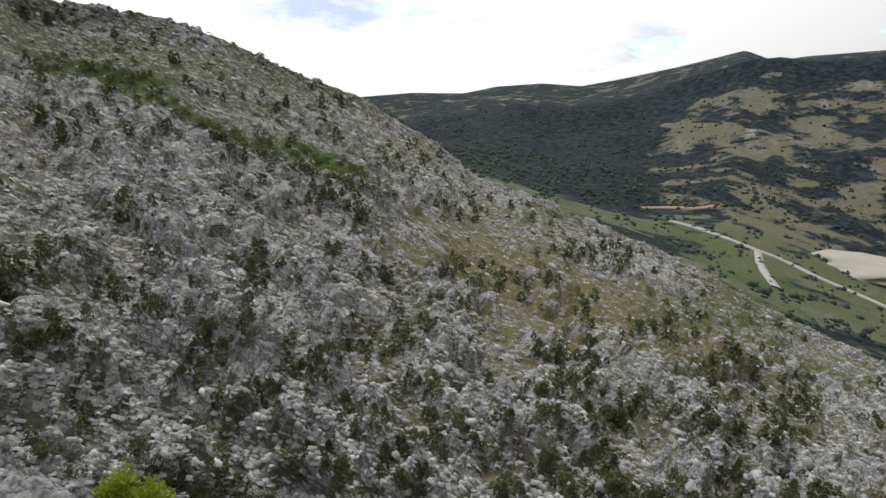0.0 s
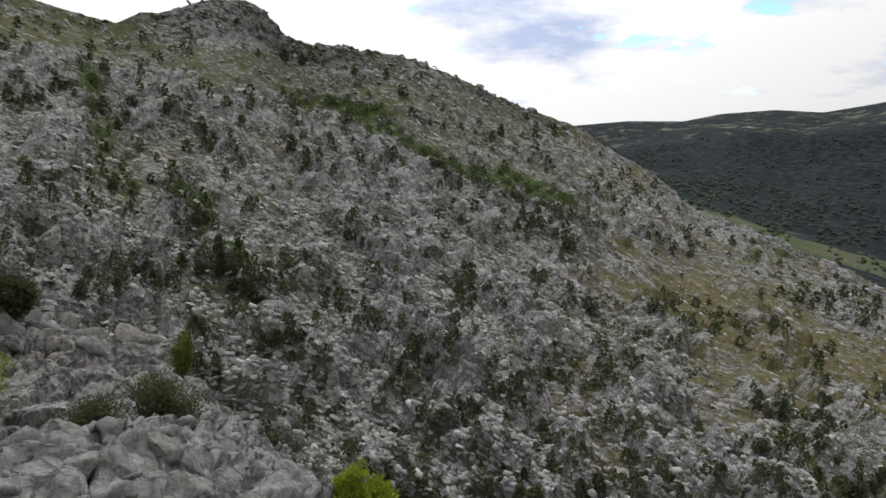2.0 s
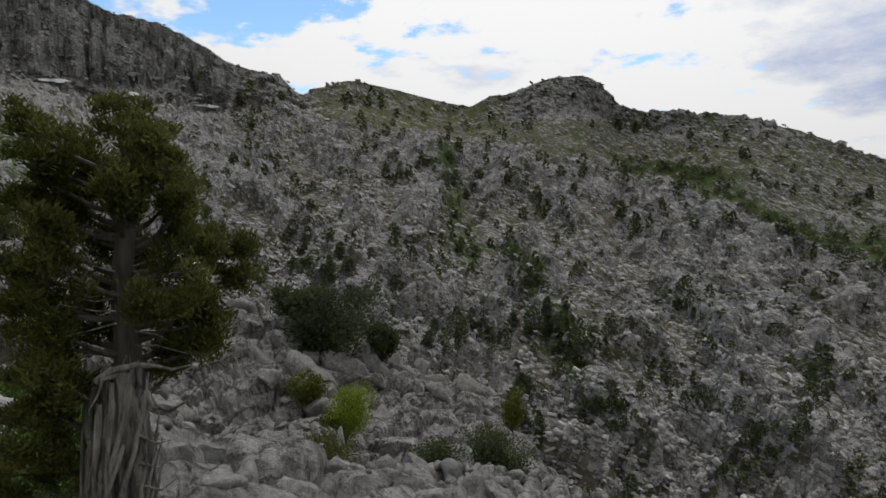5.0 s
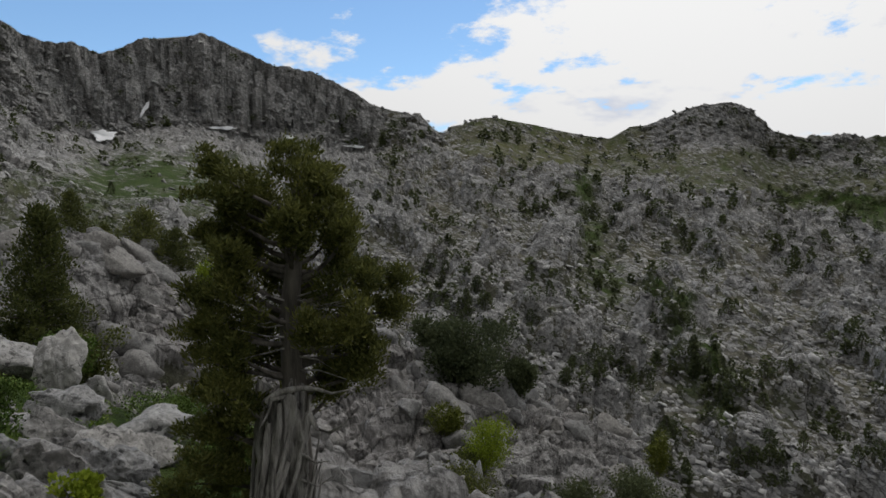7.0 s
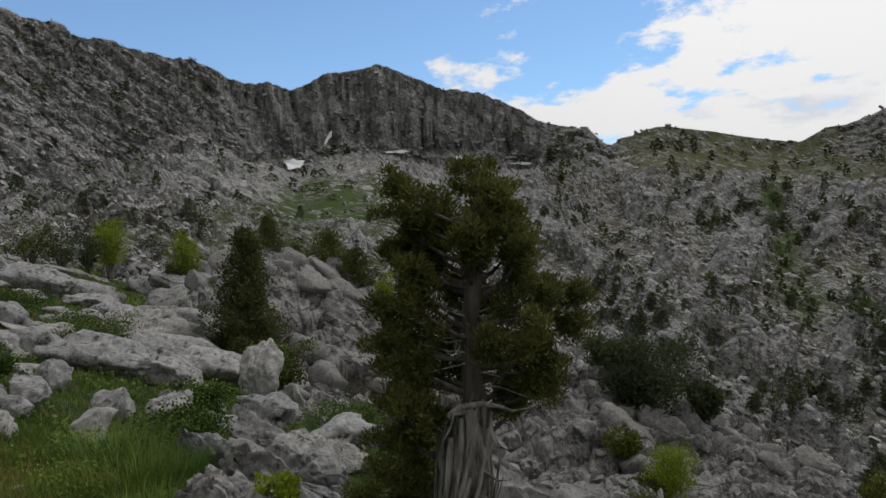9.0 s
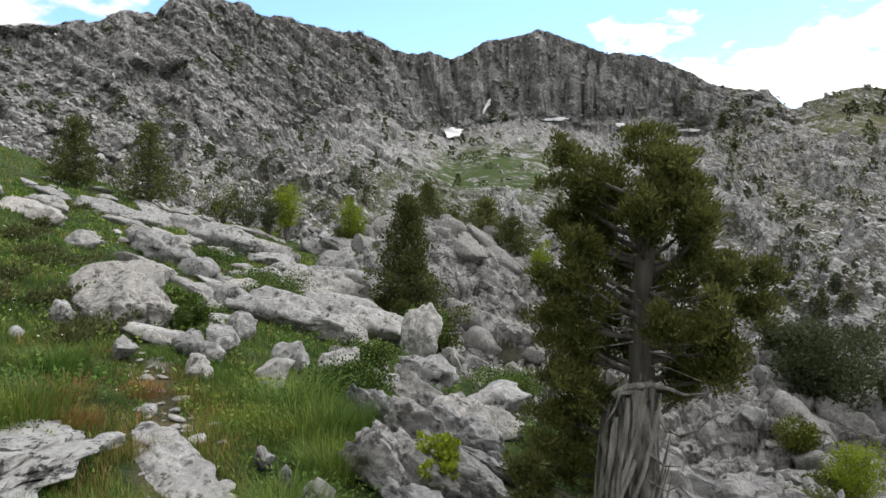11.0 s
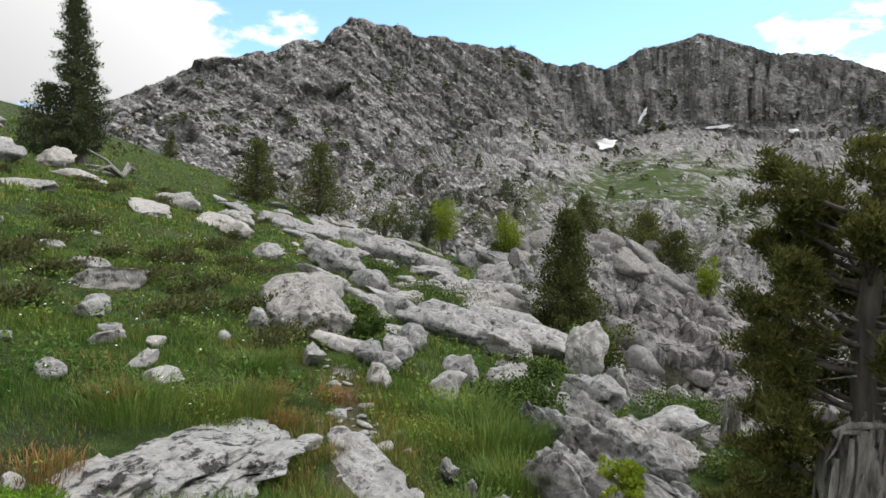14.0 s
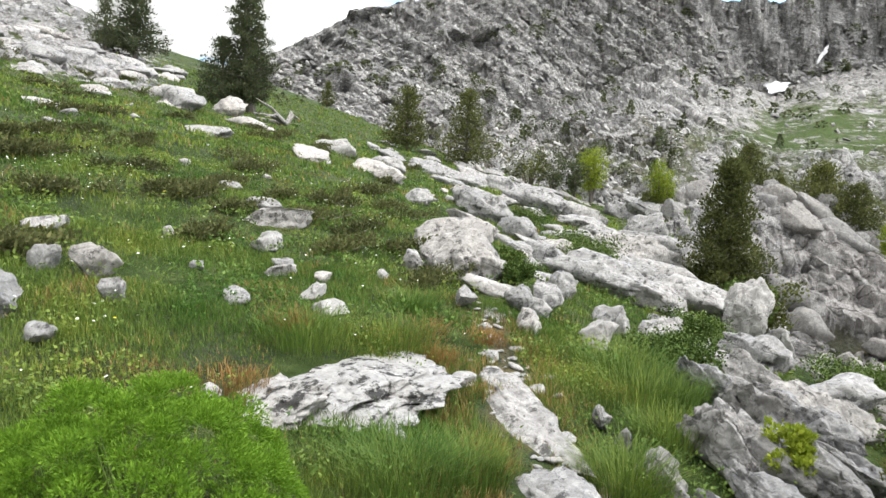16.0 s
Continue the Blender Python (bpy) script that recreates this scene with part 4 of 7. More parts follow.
def base_at(name, m, label, category, group="", kind=""):
    ob = new(name)
    ob.empty_display_size = 0.2
    ob.matrix_world = m
    return tagged(ob, label, category, group, kind)


def directions(k, gen):
    d = gen.normal(size=(k, 3))
    return d / np.linalg.norm(d, axis=1)[:, None]


def leaves(centres, away, length, width, gen, droop=0.0):
    """A pointed leaf of two triangles at each centre: verts and faces."""
    k = len(centres)
    along = away + 0.55 * directions(k, gen)
    along[:, 2] -= droop
    along /= np.linalg.norm(along, axis=1)[:, None]
    side = np.cross(along, directions(k, gen))
    side /= np.linalg.norm(side, axis=1)[:, None]
    ln = (length * gen.uniform(0.6, 1.3, k))[:, None]
    wd = (width * gen.uniform(0.7, 1.3, k))[:, None]
    v = np.stack([centres - along * ln * 0.3, centres + side * wd, centres + along * ln * 0.7, centres - side * wd], 1)
    f = np.arange(k)[:, None] * 4 + np.array([[0, 1, 2, 3]])
    return v.reshape(-1, 3), f


def tube(points, radii, sides=7, gen=None, rough=0.0):
    """A tapered stem along the points."""
    pts, verts, faces = [Vector(p) for p in points], [], []
    for i, p in enumerate(pts):
        way = (pts[min(i + 1, len(pts) - 1)] - pts[max(i - 1, 0)]).normalized()
        a = way.orthogonal().normalized()
        b = way.cross(a)
        for s in range(sides):
            w = 2 * math.pi * s / sides
            r = radii[i] * (1 + (gen.uniform(-rough, rough) if gen is not None else 0))
            verts.append(p + (a * math.cos(w) + b * math.sin(w)) * r)
    for i in range(len(pts) - 1):
        for s in range(sides):
            t = (s + 1) % sides
            faces.append((i * sides + s, i * sides + t, (i + 1) * sides + t, (i + 1) * sides + s))
    return np.array(verts), np.array(faces)


def joined(pieces):
    v, f, off = [], [], 0
    for a, b in pieces:
        v.append(a), f.append(np.asarray(b) + off)
        off += len(a)
    return np.concatenate(v), np.concatenate(f)


# ---- rocks ----
def ball(sub):
    bm = bmesh.new()
    bmesh.ops.create_icosphere(bm, subdivisions=sub, radius=1.0)
    v = np.array([p.co[:] for p in bm.verts])
    f = np.array([[q.index for q in face.verts] for face in bm.faces])
    bm.free()
    return v, f


BALLS = {k: ball(k) for k in (1, 2, 3, 4, 5)}


def rock_shape(seed, sub, blocky=3.0, cuts=8, groove=0.0, rough=1.0):
    """A weathered boulder about two units across, cut by joints, worn round."""
    gen = np.random.default_rng(seed)
    d, f = BALLS[sub]
    p = d / ((np.abs(d) ** blocky).sum(1) ** (1 / blocky))[:, None]
    off = gen.uniform(0, 40, 3)
    p = p + d * (rough * 0.30 * fbm(p * 0.9 + off, 3))[:, None]
    for n in directions(cuts, gen):                             # joint planes
        over = p @ n - (gen.uniform(0.45, 0.85) if cuts < 15 else gen.uniform(0.36, 0.75))
        p = p - np.maximum(over, 0)[:, None] * n * 0.93
    move = rough * ((0.15 * fbm(p * 3.2 + off, 4) + 0.05 * fbm(p * 11.0 + off, 2)) if sub > 2 else 0)
    h1, h2, own = cells(p * (1.0, 1.9, 1.3) + off + 0.3 * fbm(p * 2 + off, 2)[:, None])
    crack = 1 - smooth(0.0, 0.14, h2 - h1)
    move = move - (groove + 0.06) * crack * smooth(-0.1, 0.25, perlin(p * 1.3 + off)) + (groove + 0.05) * 0.9 * (own - 0.5)
    return p + d * move[:, None], f


ROCK_MESHES = {}


def rock_mesh(kind, seed, sub, mat):
    key = (kind, seed, sub, mat.name)
    if key not in ROCK_MESHES:
        spec = {"boulder": (2.6, 13, 0.03, 1.0), "slab": (3.4, 9, 0.10, 1.1), "grooved": (2.6, 9, 0.22, 1.0), "stone": (2.6, 8, 0.0, 0.8), "angular": (2.2, 20, 0.05, 0.7), "whaleback": (2.4, 6, 0.12, 1.0), "fin": (2.0, 16, 0.16, 0.9)}[kind]
        v, f = rock_shape(seed + 11, sub, *spec)
        ROCK_MESHES[key] = mesh_of(kind, v, f, mat)
    return ROCK_MESHES[key]


FOOTPRINTS = []


def rock(x, y, w, depth, h, turn=0.0, tilt=(0, 0), kind="boulder", seed=0, sub=4, mat=None, sink=0.3, label="", group="boulders in the turf", name="boulder", category="rock"):
    """A rock whose visible height is h, sunk into the ground by a share of it."""
    mat = mat or LIMESTONE
    ob = new(name, rock_mesh(kind, seed, sub, mat))
    full = h * (1 + sink)
    z = drop(x, y)
    m = Matrix.Translation((x, y, z + h - full / 2)) @ pose(0, 0, 0, tilt[0], tilt[1], turn) @ Matrix.Diagonal((w / 2, depth / 2, full / 2, 1))
    ob.matrix_world = m
    FOOTPRINTS.append((x, y, (w + depth) * 0.20))
    return tagged(ob, label or "weathered grey limestone boulder half sunk in turf", category, group)


# big rocks beside the viewer: x, y, width, depth, height, turn, tilt, kind, seed
def near_rocks():
    pale, grey = PALE_STONE, DARK_STONE
    rock(-4.22, -2.72, 1.80, 1.45, 0.13, 28, (4, -1), "slab", 1, 5, SLAB_STONE, 1.6, "broad flat white limestone slab with black lichen in the grass", name="rock_slab")
    rock(-3.72, -2.95, 0.8, 0.7, 0.10, 60, (4, -6), "slab", 5, 5, SLAB_STONE, 1.6, "low white limestone slab with black lichen in the grass", name="rock_slab")
    rock(-4.72, -1.72, 0.52, 1.55, 0.09, -52, (-5, 8), "slab", 2, 5, LIMESTONE, 1.4, "worn pale rock ramp beside the dirt path", name="rock_slab")
    rock(-3.75, -1.25, 0.55, 1.3, 0.09, -50, (-5, 8), "slab", 6, 5, LIMESTONE, 1.4, "worn pale rock ramp beside the dirt path", name="rock_slab")
    rock(-5.42, -3.75, 0.34, 0.26, 0.17, 10, (5, 5), "boulder", 3, 4, pale, 0.3, "small white stone lying in green grass")
    rock(-7.08, -2.9, 0.44, 0.36, 0.33, -20, (0, 12), "angular", 4, 4, pale, 0.25, "pale angular limestone block on the turf")
    rock(-8.45, -3.35, 1.15, 1.2, 0.62, 12, (6, 14), "boulder", 5, 5, None, 0.5, "big rounded grey limestone boulder with shaded underside")
    rock(-9.6, -4.1, 0.85, 1.7, 0.50, 30, (8, 10), "boulder", 6, 4)
    rock(-8.04, -3.95, 0.45, 0.4, 0.28, 0, (0, 8), "boulder", 7, 4)
    rock(-7.98, -2.2, 0.62, 0.55, 0.38, 25, (5, 14), "angular", 8, 4)
    rock(-7.55, -2.45, 0.50, 0.4, 0.33, 60, (0, 10), "angular", 9, 4)
    rock(-7.07, -2.2, 0.46, 0.4, 0.26, -10, (0, 6), "boulder", 10, 4, pale)
    rock(-7.46, -1.55, 0.60, 0.55, 0.33, 30, (6, 10), "angular", 11, 4)
    rock(-8.74, -0.95, 0.62, 0.6, 0.28, 15, (8, 12), "boulder", 12, 4)
    rock(-10.9, 0.10, 0.86, 0.8, 0.96, 8, (0, 0), "boulder", 13, 5, pale, 0.2, "upright pale limestone boulder split from a smaller piece")
    rock(-11.0, 0.66, 0.42, 0.55, 0.66, -8, (8, 12), "angular", 14, 4, pale, 0.25, "split piece leaning against the upright boulder")
    edge = "dark grey lichen-covered rock fin at the gully edge"
    for i, (x, y, w, ln, h, turn) in enumerate(((-6.55, -0.50, 0.36, 0.85, 0.52, -50), (-6.15, -0.12, 0.42, 1.0, 0.66, -46), (-5.25, -0.42, 0.50, 1.25, 0.46, -52), (-5.75, 0.12, 0.40, 1.2, 0.48, -44), (-6.6, 0.40, 0.46, 1.0, 0.42, -50),
                                                (-5.2, 0.30, 0.40, 1.1, 0.36, -48), (-6.1, 0.62, 0.36, 0.9, 0.36, -40), (-4.7, -0.15, 0.42, 1.0, 0.30, -55), (-7.2, 0.1, 0.4, 0.9, 0.38, -45), (-4.55, -0.75, 0.36, 0.8, 0.22, -50))):
        rock(x, y, w, ln, h, turn, (-16, 24 - 7 * (i % 3)), "fin", 120 + i % 7, 5, grey, 0.4, edge, name="rock_fin")
    rock(-7.6, 0.62, 0.75, 1.0, 0.34, 20, (0, 20), "slab", 20, 4, None, 0.6)
    rock(-8.5, 0.85, 0.7, 1.1, 0.30, 30, (0, 18), "slab", 21, 4, None, 0.6)
    for i, (x, y, w, h) in enumerate(((-5.45, -0.15, 1.0, 0.26), (-5.2, 0.45, 1.0, 0.22), (-6.9, -0.1, 0.9, 0.26), (-4.7, 0.1, 0.9, 0.2), (-7.1, 0.25, 1.0, 0.3), (-4.35, -0.35, 0.7, 0.16), (-7.9, 0.1, 1.0, 0.3), (-8.4, -0.35, 0.9, 0.26), (-9.3, 0.2, 1.2, 0.35), (-9.9, -0.6, 1.1, 0.35))):
        rock(x, y, w * 0.5, w * 1.05, h, -58 + 9 * (i % 4), (-12, 16), "fin" if i % 2 else "grooved", 75 + i % 5, 4, grey, 0.7, "cracked grey bedrock at the gully edge")
    rock(-5.05, -1.18, 0.24, 0.2, 0.27, 0, (0, 20), "angular", 22, 4)
    rock(-4.78, -1.0, 0.18, 0.16, 0.28, 30, (0, 30), "angular", 23, 4, pale)
    rock(-7.85, -5.9, 1.25, 0.6, 0.24, -12, (6, 4), "slab", 24, 4, None, 0.6)
    rock(-6.56, -5.05, 0.40, 0.35, 0.18, 20, (4, 6), "boulder", 25, 4, pale)
    rock(-4.72, -6.2, 0.50, 0.4, 0.12, 10, (0, 6), "slab", 26, 3)
    rock(-4.14, -5.35, 0.28, 0.25, 0.26, 40, (0, 10), "boulder", 27, 4)
    rock(-4.27, -5.0, 0.40, 0.36, 0.32, -15, (10, 8), "angular", 28, 4)
    rock(-3.98, -4.5, 0.22, 0.2, 0.23, 15, (0, 20), "boulder", 29, 4)
    rock(-3.25, -4.75, 0.40, 0.35, 0.42, 15, (0, 10), "boulder", 30, 4)
    rock(-5.85, -5.75, 0.17, 0.15, 0.14, 15, (0, 0), "boulder", 31, 3, pale)
    rock(-5.95, -4.45, 0.36, 0.3, 0.14, 15, (0, 8), "slab", 32, 3)
    rock(-5.3, -4.9, 0.17, 0.15, 0.1, 0, (0, 8), "boulder", 33, 3)
    rock(-3.18, -4.25, 0.22, 0.2, 0.12, 0, (0, 8), "boulder", 34, 3)
    rock(-3.43, -3.2, 0.18, 0.16, 0.1, 0, (0, 8), "boulder", 35, 3, pale)


def far_rocks():
    group = "rocks of the stony band"
    kinds = ("boulder", "grooved", "slab")
    for i, (x, y, w, h) in enumerate(((-16.2, -10.4, 1.3, 0.4), (-17.6, -9.4, 1.1, 0.45), (-14.75, -12.8, 1.0, 0.4), (-19.6, -15, 1.5, 0.6), (-15.7, -17.7, 0.9, 0.3), (-10.9, -14, 0.5, 0.2),
                                      (-12.2, -4.4, 0.9, 0.65), (-22.4, -9.5, 1.3, 0.7), (-22.7, -8.4, 1.5, 0.75))):
        rock(x, y, w, w * 1.7, h * 0.7, -30 + 7 * i, (-15, 6), kinds[i % 3], 40 + i % 6, 4, PALE_STONE if i < 6 else LIMESTONE, 0.6, "pale limestone bedrock breaking through the turf", group)
    for i, (x, y, w, h) in enumerate(((-11.3, -2.9, 0.75, 0.45), (-10.6, -1.95, 1.0, 0.5), (-10.7, -1.25, 1.1, 0.6), (-17.9, -2.3, 1.2, 0.6), (-17.6, -1.45, 1.3, 0.8), (-26, -1.6, 2.2, 1.2), (-23.1, -7, 1.3, 0.65), (-19.9, -5, 1.3, 0.75),
                                      (-18.9, -3.5, 1.2, 0.6), (-14.9, -1.7, 1.5, 1.0), (-20.5, -4, 1.5, 0.8), (-11.2, -3.2, 0.6, 0.4), (-13.3, -1.0, 1.3, 0.6), (-12.2, -0.5, 1.1, 0.5))):
        rock(x, y, w, w * 1.8, h * 0.8, -20 + 9 * (i % 5), (-16, 8 - 4 * (i % 4)), kinds[i % 2], 46 + i % 6, 4, LIMESTONE, 0.6, "rounded grey limestone boulder in the stony band", group)
    gen = np.random.default_rng(21)
    made = 0
    while made < 85:                                           # the stony band that runs up to the left of the gully
        s = gen.uniform(0, 1)
        x, y = -8 - 26 * s + gen.normal(0, 0.8), -1.9 - 9.0 * s + gen.normal(0, 1.0 + 1.8 * s)
        w = gen.uniform(0.16, 0.52) * (1 + 1.3 * s)
        made += 1
        rock(x, y, w * 0.9, w * gen.uniform(1.2, 2.4), w * gen.uniform(0.22, 0.42), gen.uniform(-38, 12), (gen.uniform(-24, -8), gen.uniform(-10, 10)), kinds[made % 3], 40 + made % 12, 3,
             (PALE_STONE, LIMESTONE, LIMESTONE)[made % 3], 0.5, "rounded grey limestone boulder in the stony band", group)
    for k in range(64):                                         # the pale ledges high on the hillside
        az, r = gen.uniform(132, 150), gen.uniform(23, 46)
        w = gen.uniform(0.7, 2.0)
        rock(-math.sin(radians(az)) * r, math.cos(radians(az)) * r, w, w * gen.uniform(0.8, 1.5), w * gen.uniform(0.18, 0.30), 110 + gen.uniform(-25, 25), (gen.uniform(2, 10), gen.uniform(4, 14)), ("slab", "grooved", "fin")[k % 3], 40 + k % 12, 3,
             LIMESTONE if k % 3 else PALE_STONE, 0.8, "pale layered limestone ledge above the meadow", "pale ledges on the hillside", "rock_ledge")
    for k in range(16):                                         # loose stones in the turf
        az, r = gen.uniform(108, 144), gen.uniform(5, 22)
        w = gen.uniform(0.12, 0.4)
        rock(-math.sin(radians(az)) * r, math.cos(radians(az)) * r, w, w * 0.8, w * 0.4, gen.uniform(0, 360), (0, 8), "stone", 60 + k % 6, 3, PALE_STONE if k % 2 else LIMESTONE, 0.4,
             "small pale stone lying in the grass", "stones in the turf", "stone", "stone")


def path_stones():
    gen = np.random.default_rng(5)
    for k in range(84):
        s = gen.uniform(0, 1)
        x, y = -3.9 - 3.3 * s + gen.normal(0, 0.15), -1.3 - 1.45 * s + gen.normal(0, 0.15)
        w = gen.choice([0.05, 0.08, 0.12, 0.17, 0.24], p=[0.34, 0.32, 0.20, 0.10, 0.04])
        rock(x, y, w, w * gen.uniform(0.6, 1.0), w * gen.uniform(0.2, 0.4), gen.uniform(0, 360), (gen.uniform(-8, 8), gen.uniform(0, 12)), "stone", 60 + k % 6, 2, PALE_STONE, 0.3, "loose pale stone on the narrow dirt path", "stones on the path", "stone", "stone")
        FOOTPRINTS.pop()
    rock(-5.78, -2.2, 0.22, 0.15, 0.08, 20, (0, 6), "stone", 63, 3, PALE_STONE, 0.2, "flat white stone on the narrow dirt path", "stones on the path", "stone", "stone")


def whalebacks():
    """Long worn backs of bedrock that run down through the turf: place, length, direction, width, height."""
    for i, (x, y, ln, way, w, h, mat) in enumerate((
            (-20.31, -12.06, 4.0, 95, 1.3, 0.50, PALE_STONE), (-16.44, -8.34, 2.0, 67, 0.9, 0.42, PALE_STONE), (-13.98, -6.38, 1.6, 75, 0.7, 0.34, PALE_STONE),
            (-10.63, -4.31, 3.3, 41, 1.0, 0.50, LIMESTONE), (-15.45, -5.53, 4.4, 37, 1.0, 0.55, LIMESTONE), (-13.6, -3.97, 2.0, 45, 0.7, 0.42, LIMESTONE), (-12.51, -2.99, 1.7, 39, 0.7, 0.40, PALE_STONE),
            (-12.47, -1.62, 2.2, 65, 0.7, 0.42, LIMESTONE), (-13.32, -1.17, 1.6, 70, 0.6, 0.38, DARK_STONE), (-20.53, -1.81, 2.4, 60, 1.3, 0.85, LIMESTONE), (-27.0, -3.2, 3.6, 35, 1.5, 0.8, LIMESTONE),
            (-21.36, -17.42, 3.6, 100, 1.4, 0.75, PALE_STONE), (-17.33, -19.39, 1.2, 100, 0.6, 0.3, PALE_STONE), (-8.24, -6.36, 1.1, 130, 0.45, 0.22, LIMESTONE), (-6.87, -5.2, 0.62, 80, 0.3, 0.17, PALE_STONE),
            (-6.19, -4.59, 0.46, 105, 0.26, 0.12, LIMESTONE), (-8.92, -4.15, 0.75, 51, 0.36, 0.24, LIMESTONE), (-9.7, -0.91, 0.9, 70, 0.4, 0.24, LIMESTONE), (-8.41, -1.49, 0.95, 40, 0.5, 0.32, LIMESTONE),
            (-7.7, -2.3, 0.75, 55, 0.34, 0.2, PALE_STONE), (-9.07, -2.26, 0.95, 47, 0.5, 0.34, LIMESTONE), (-17.8, -6.6, 3.6, 42, 1.0, 0.5, LIMESTONE), (-18.9, -9.6, 2.8, 70, 0.9, 0.42, PALE_STONE),
            (-11.6, -1.9, 1.6, 50, 0.6, 0.36, LIMESTONE), (-14.6, -3.0, 2.2, 48, 0.8, 0.45, PALE_STONE), (-16.2, -2.7, 2.0, 55, 0.8, 0.5, LIMESTONE))):
        w, h, ln, way = 0.85 * w, 0.9 * h, 0.72 * ln, 42 + 0.35 * (way - 42)
        rock(x, y, w, ln, h, way - 90, (-7, 5 - 3 * (i % 4)), ("whaleback", "grooved", "whaleback")[i % 3], 110 + i % 9, 4, mat, 0.7, "long worn back of grey limestone running down through the turf", "limestone backs in the turf", "rock_ridge")
        FOOTPRINTS[-1] = (x, y, 0.55 * w)


def outcrop(name, place, turn, size, seed, label, count=78):
    """A rock spur: long blocks parted by joints, lying over a darker core."""
    gen = np.random.default_rng(seed)
    base = base_at(name, Matrix.Translation(place) @ pose(0, 0, 0, 0, 0, turn), label, "rock outcrop", "rock spurs")
    v, f = rock_shape(900 + seed, 4, 2.5, 6, 0.1, 1.0)
    part("core", mesh_of("core", v * np.array(size) * 0.84, f, SPUR_STONE, True), base)
    for k in range(count):
        u = (k + 0.5) / count
        z = 1 - 1.35 * u                                        # from the top down the sides
        w = k * 2.39996 + gen.uniform(-0.25, 0.25)
        rad = math.sqrt(max(0.0, 1 - z * z))
        d = Vector((math.cos(w) * rad, math.sin(w) * rad, z))
        at = Vector([c * s * gen.uniform(0.84, 0.98) for c, s in zip(d, size)])
        down = Vector((0.42, -0.75, -0.55 - 0.3 * rad)).normalized()      # the blocks dip to the right and outward
        out = d.normalized()
        long_axis = (down - out * down.dot(out)).normalized()
        side = out.cross(long_axis)
        m = Matrix((side, long_axis, out)).transposed().to_4x4()
        s = (size[0] + size[1]) / 2
        block = Matrix.Diagonal((s * gen.uniform(0.09, 0.16), s * gen.uniform(0.20, 0.42), s * gen.uniform(0.09, 0.17), 1))
        part("block", rock_mesh("grooved" if k % 3 else "angular", 80 + k % 9, 2, SPUR_STONE), base, at=Matrix.Translation(at) @ m @ pose(0, 0, 0, gen.uniform(-10, 10), gen.uniform(-12, 12), gen.uniform(-14, 14)) @ block)
    return base


def spur_blocks():
    """Long weathered blocks that lie side by side over the rock spurs and dip with the beds."""
    gen = np.random.default_rng(91)
    label = "long weathered limestone block parted by deep joints on the spur"
    for a0, a1, r0, r1, step in ((40, 70, 6.0, 12.0, 0.60), (40, 72, 12.0, 23.5, 1.0), (77, 94, 16.0, 29.0, 1.1)):
        r, ring = r0, 0
        while r < r1:
            arc = step * 0.95
            n = int(radians(a1 - a0) * r / arc)
            for k in range(n):
                az = a0 + (a1 - a0) * (k + 0.5 * (ring % 2) + gen.uniform(0.1, 0.9)) / n
                rr = r + gen.uniform(-0.5, 0.5) * step
                if noise.noise(Vector((az * 0.13, rr * 0.17, 5))) < -0.22:
                    continue
                w = gen.uniform(0.55, 1.0) * (0.75 + rr / 60) * (0.62 if step < 0.9 else 1.0)
                x, y = -math.sin(radians(az)) * rr, math.cos(radians(az)) * rr
                rock(x, y, w, w * gen.uniform(1.1, 1.8), w * gen.uniform(0.34, 0.6), gen.normal(-10, 22), (gen.normal(-28, 10), gen.normal(6, 14)), ("grooved", "boulder", "angular")[(k + ring) % 3], 130 + (k * 3 + ring) % 9, 3, SPUR_STONE, 1.2, label, "blocks of the rock spurs", "rock_block")
                FOOTPRINTS.pop()
            r += step * 1.25
            ring += 1


near_rocks()
far_rocks()
whalebacks()
spur_blocks()
path_stones()


def polar(az, r, up=0.0):
    x, y = -math.sin(radians(az)) * r, math.cos(radians(az)) * r
    return Vector((x, y, drop(x, y) + up))


def sight(az, el, r):
    """A place r metres off at that azimuth and height angle."""
    return Vector((-math.sin(radians(az)) * r, math.cos(radians(az)) * r, EYE + r * math.tan(radians(el))))


outcrop("rock_outcrop", sight(60, -20.5, 13.6), 50, (1.0, 0.8, 0.5), 10, "broken grey limestone ledge below the juniper", 26)
outcrop("rock_outcrop", sight(49, -23.5, 14.5), 40, (1.1, 0.8, 0.5), 11, "broken grey limestone ledge below the juniper", 26)
outcrop("rock_outcrop", sight(93, -3.4, 29), 90, (1.3, 1.0, 0.9), 5, "jagged grey limestone outcrop behind the small conifer", 30)


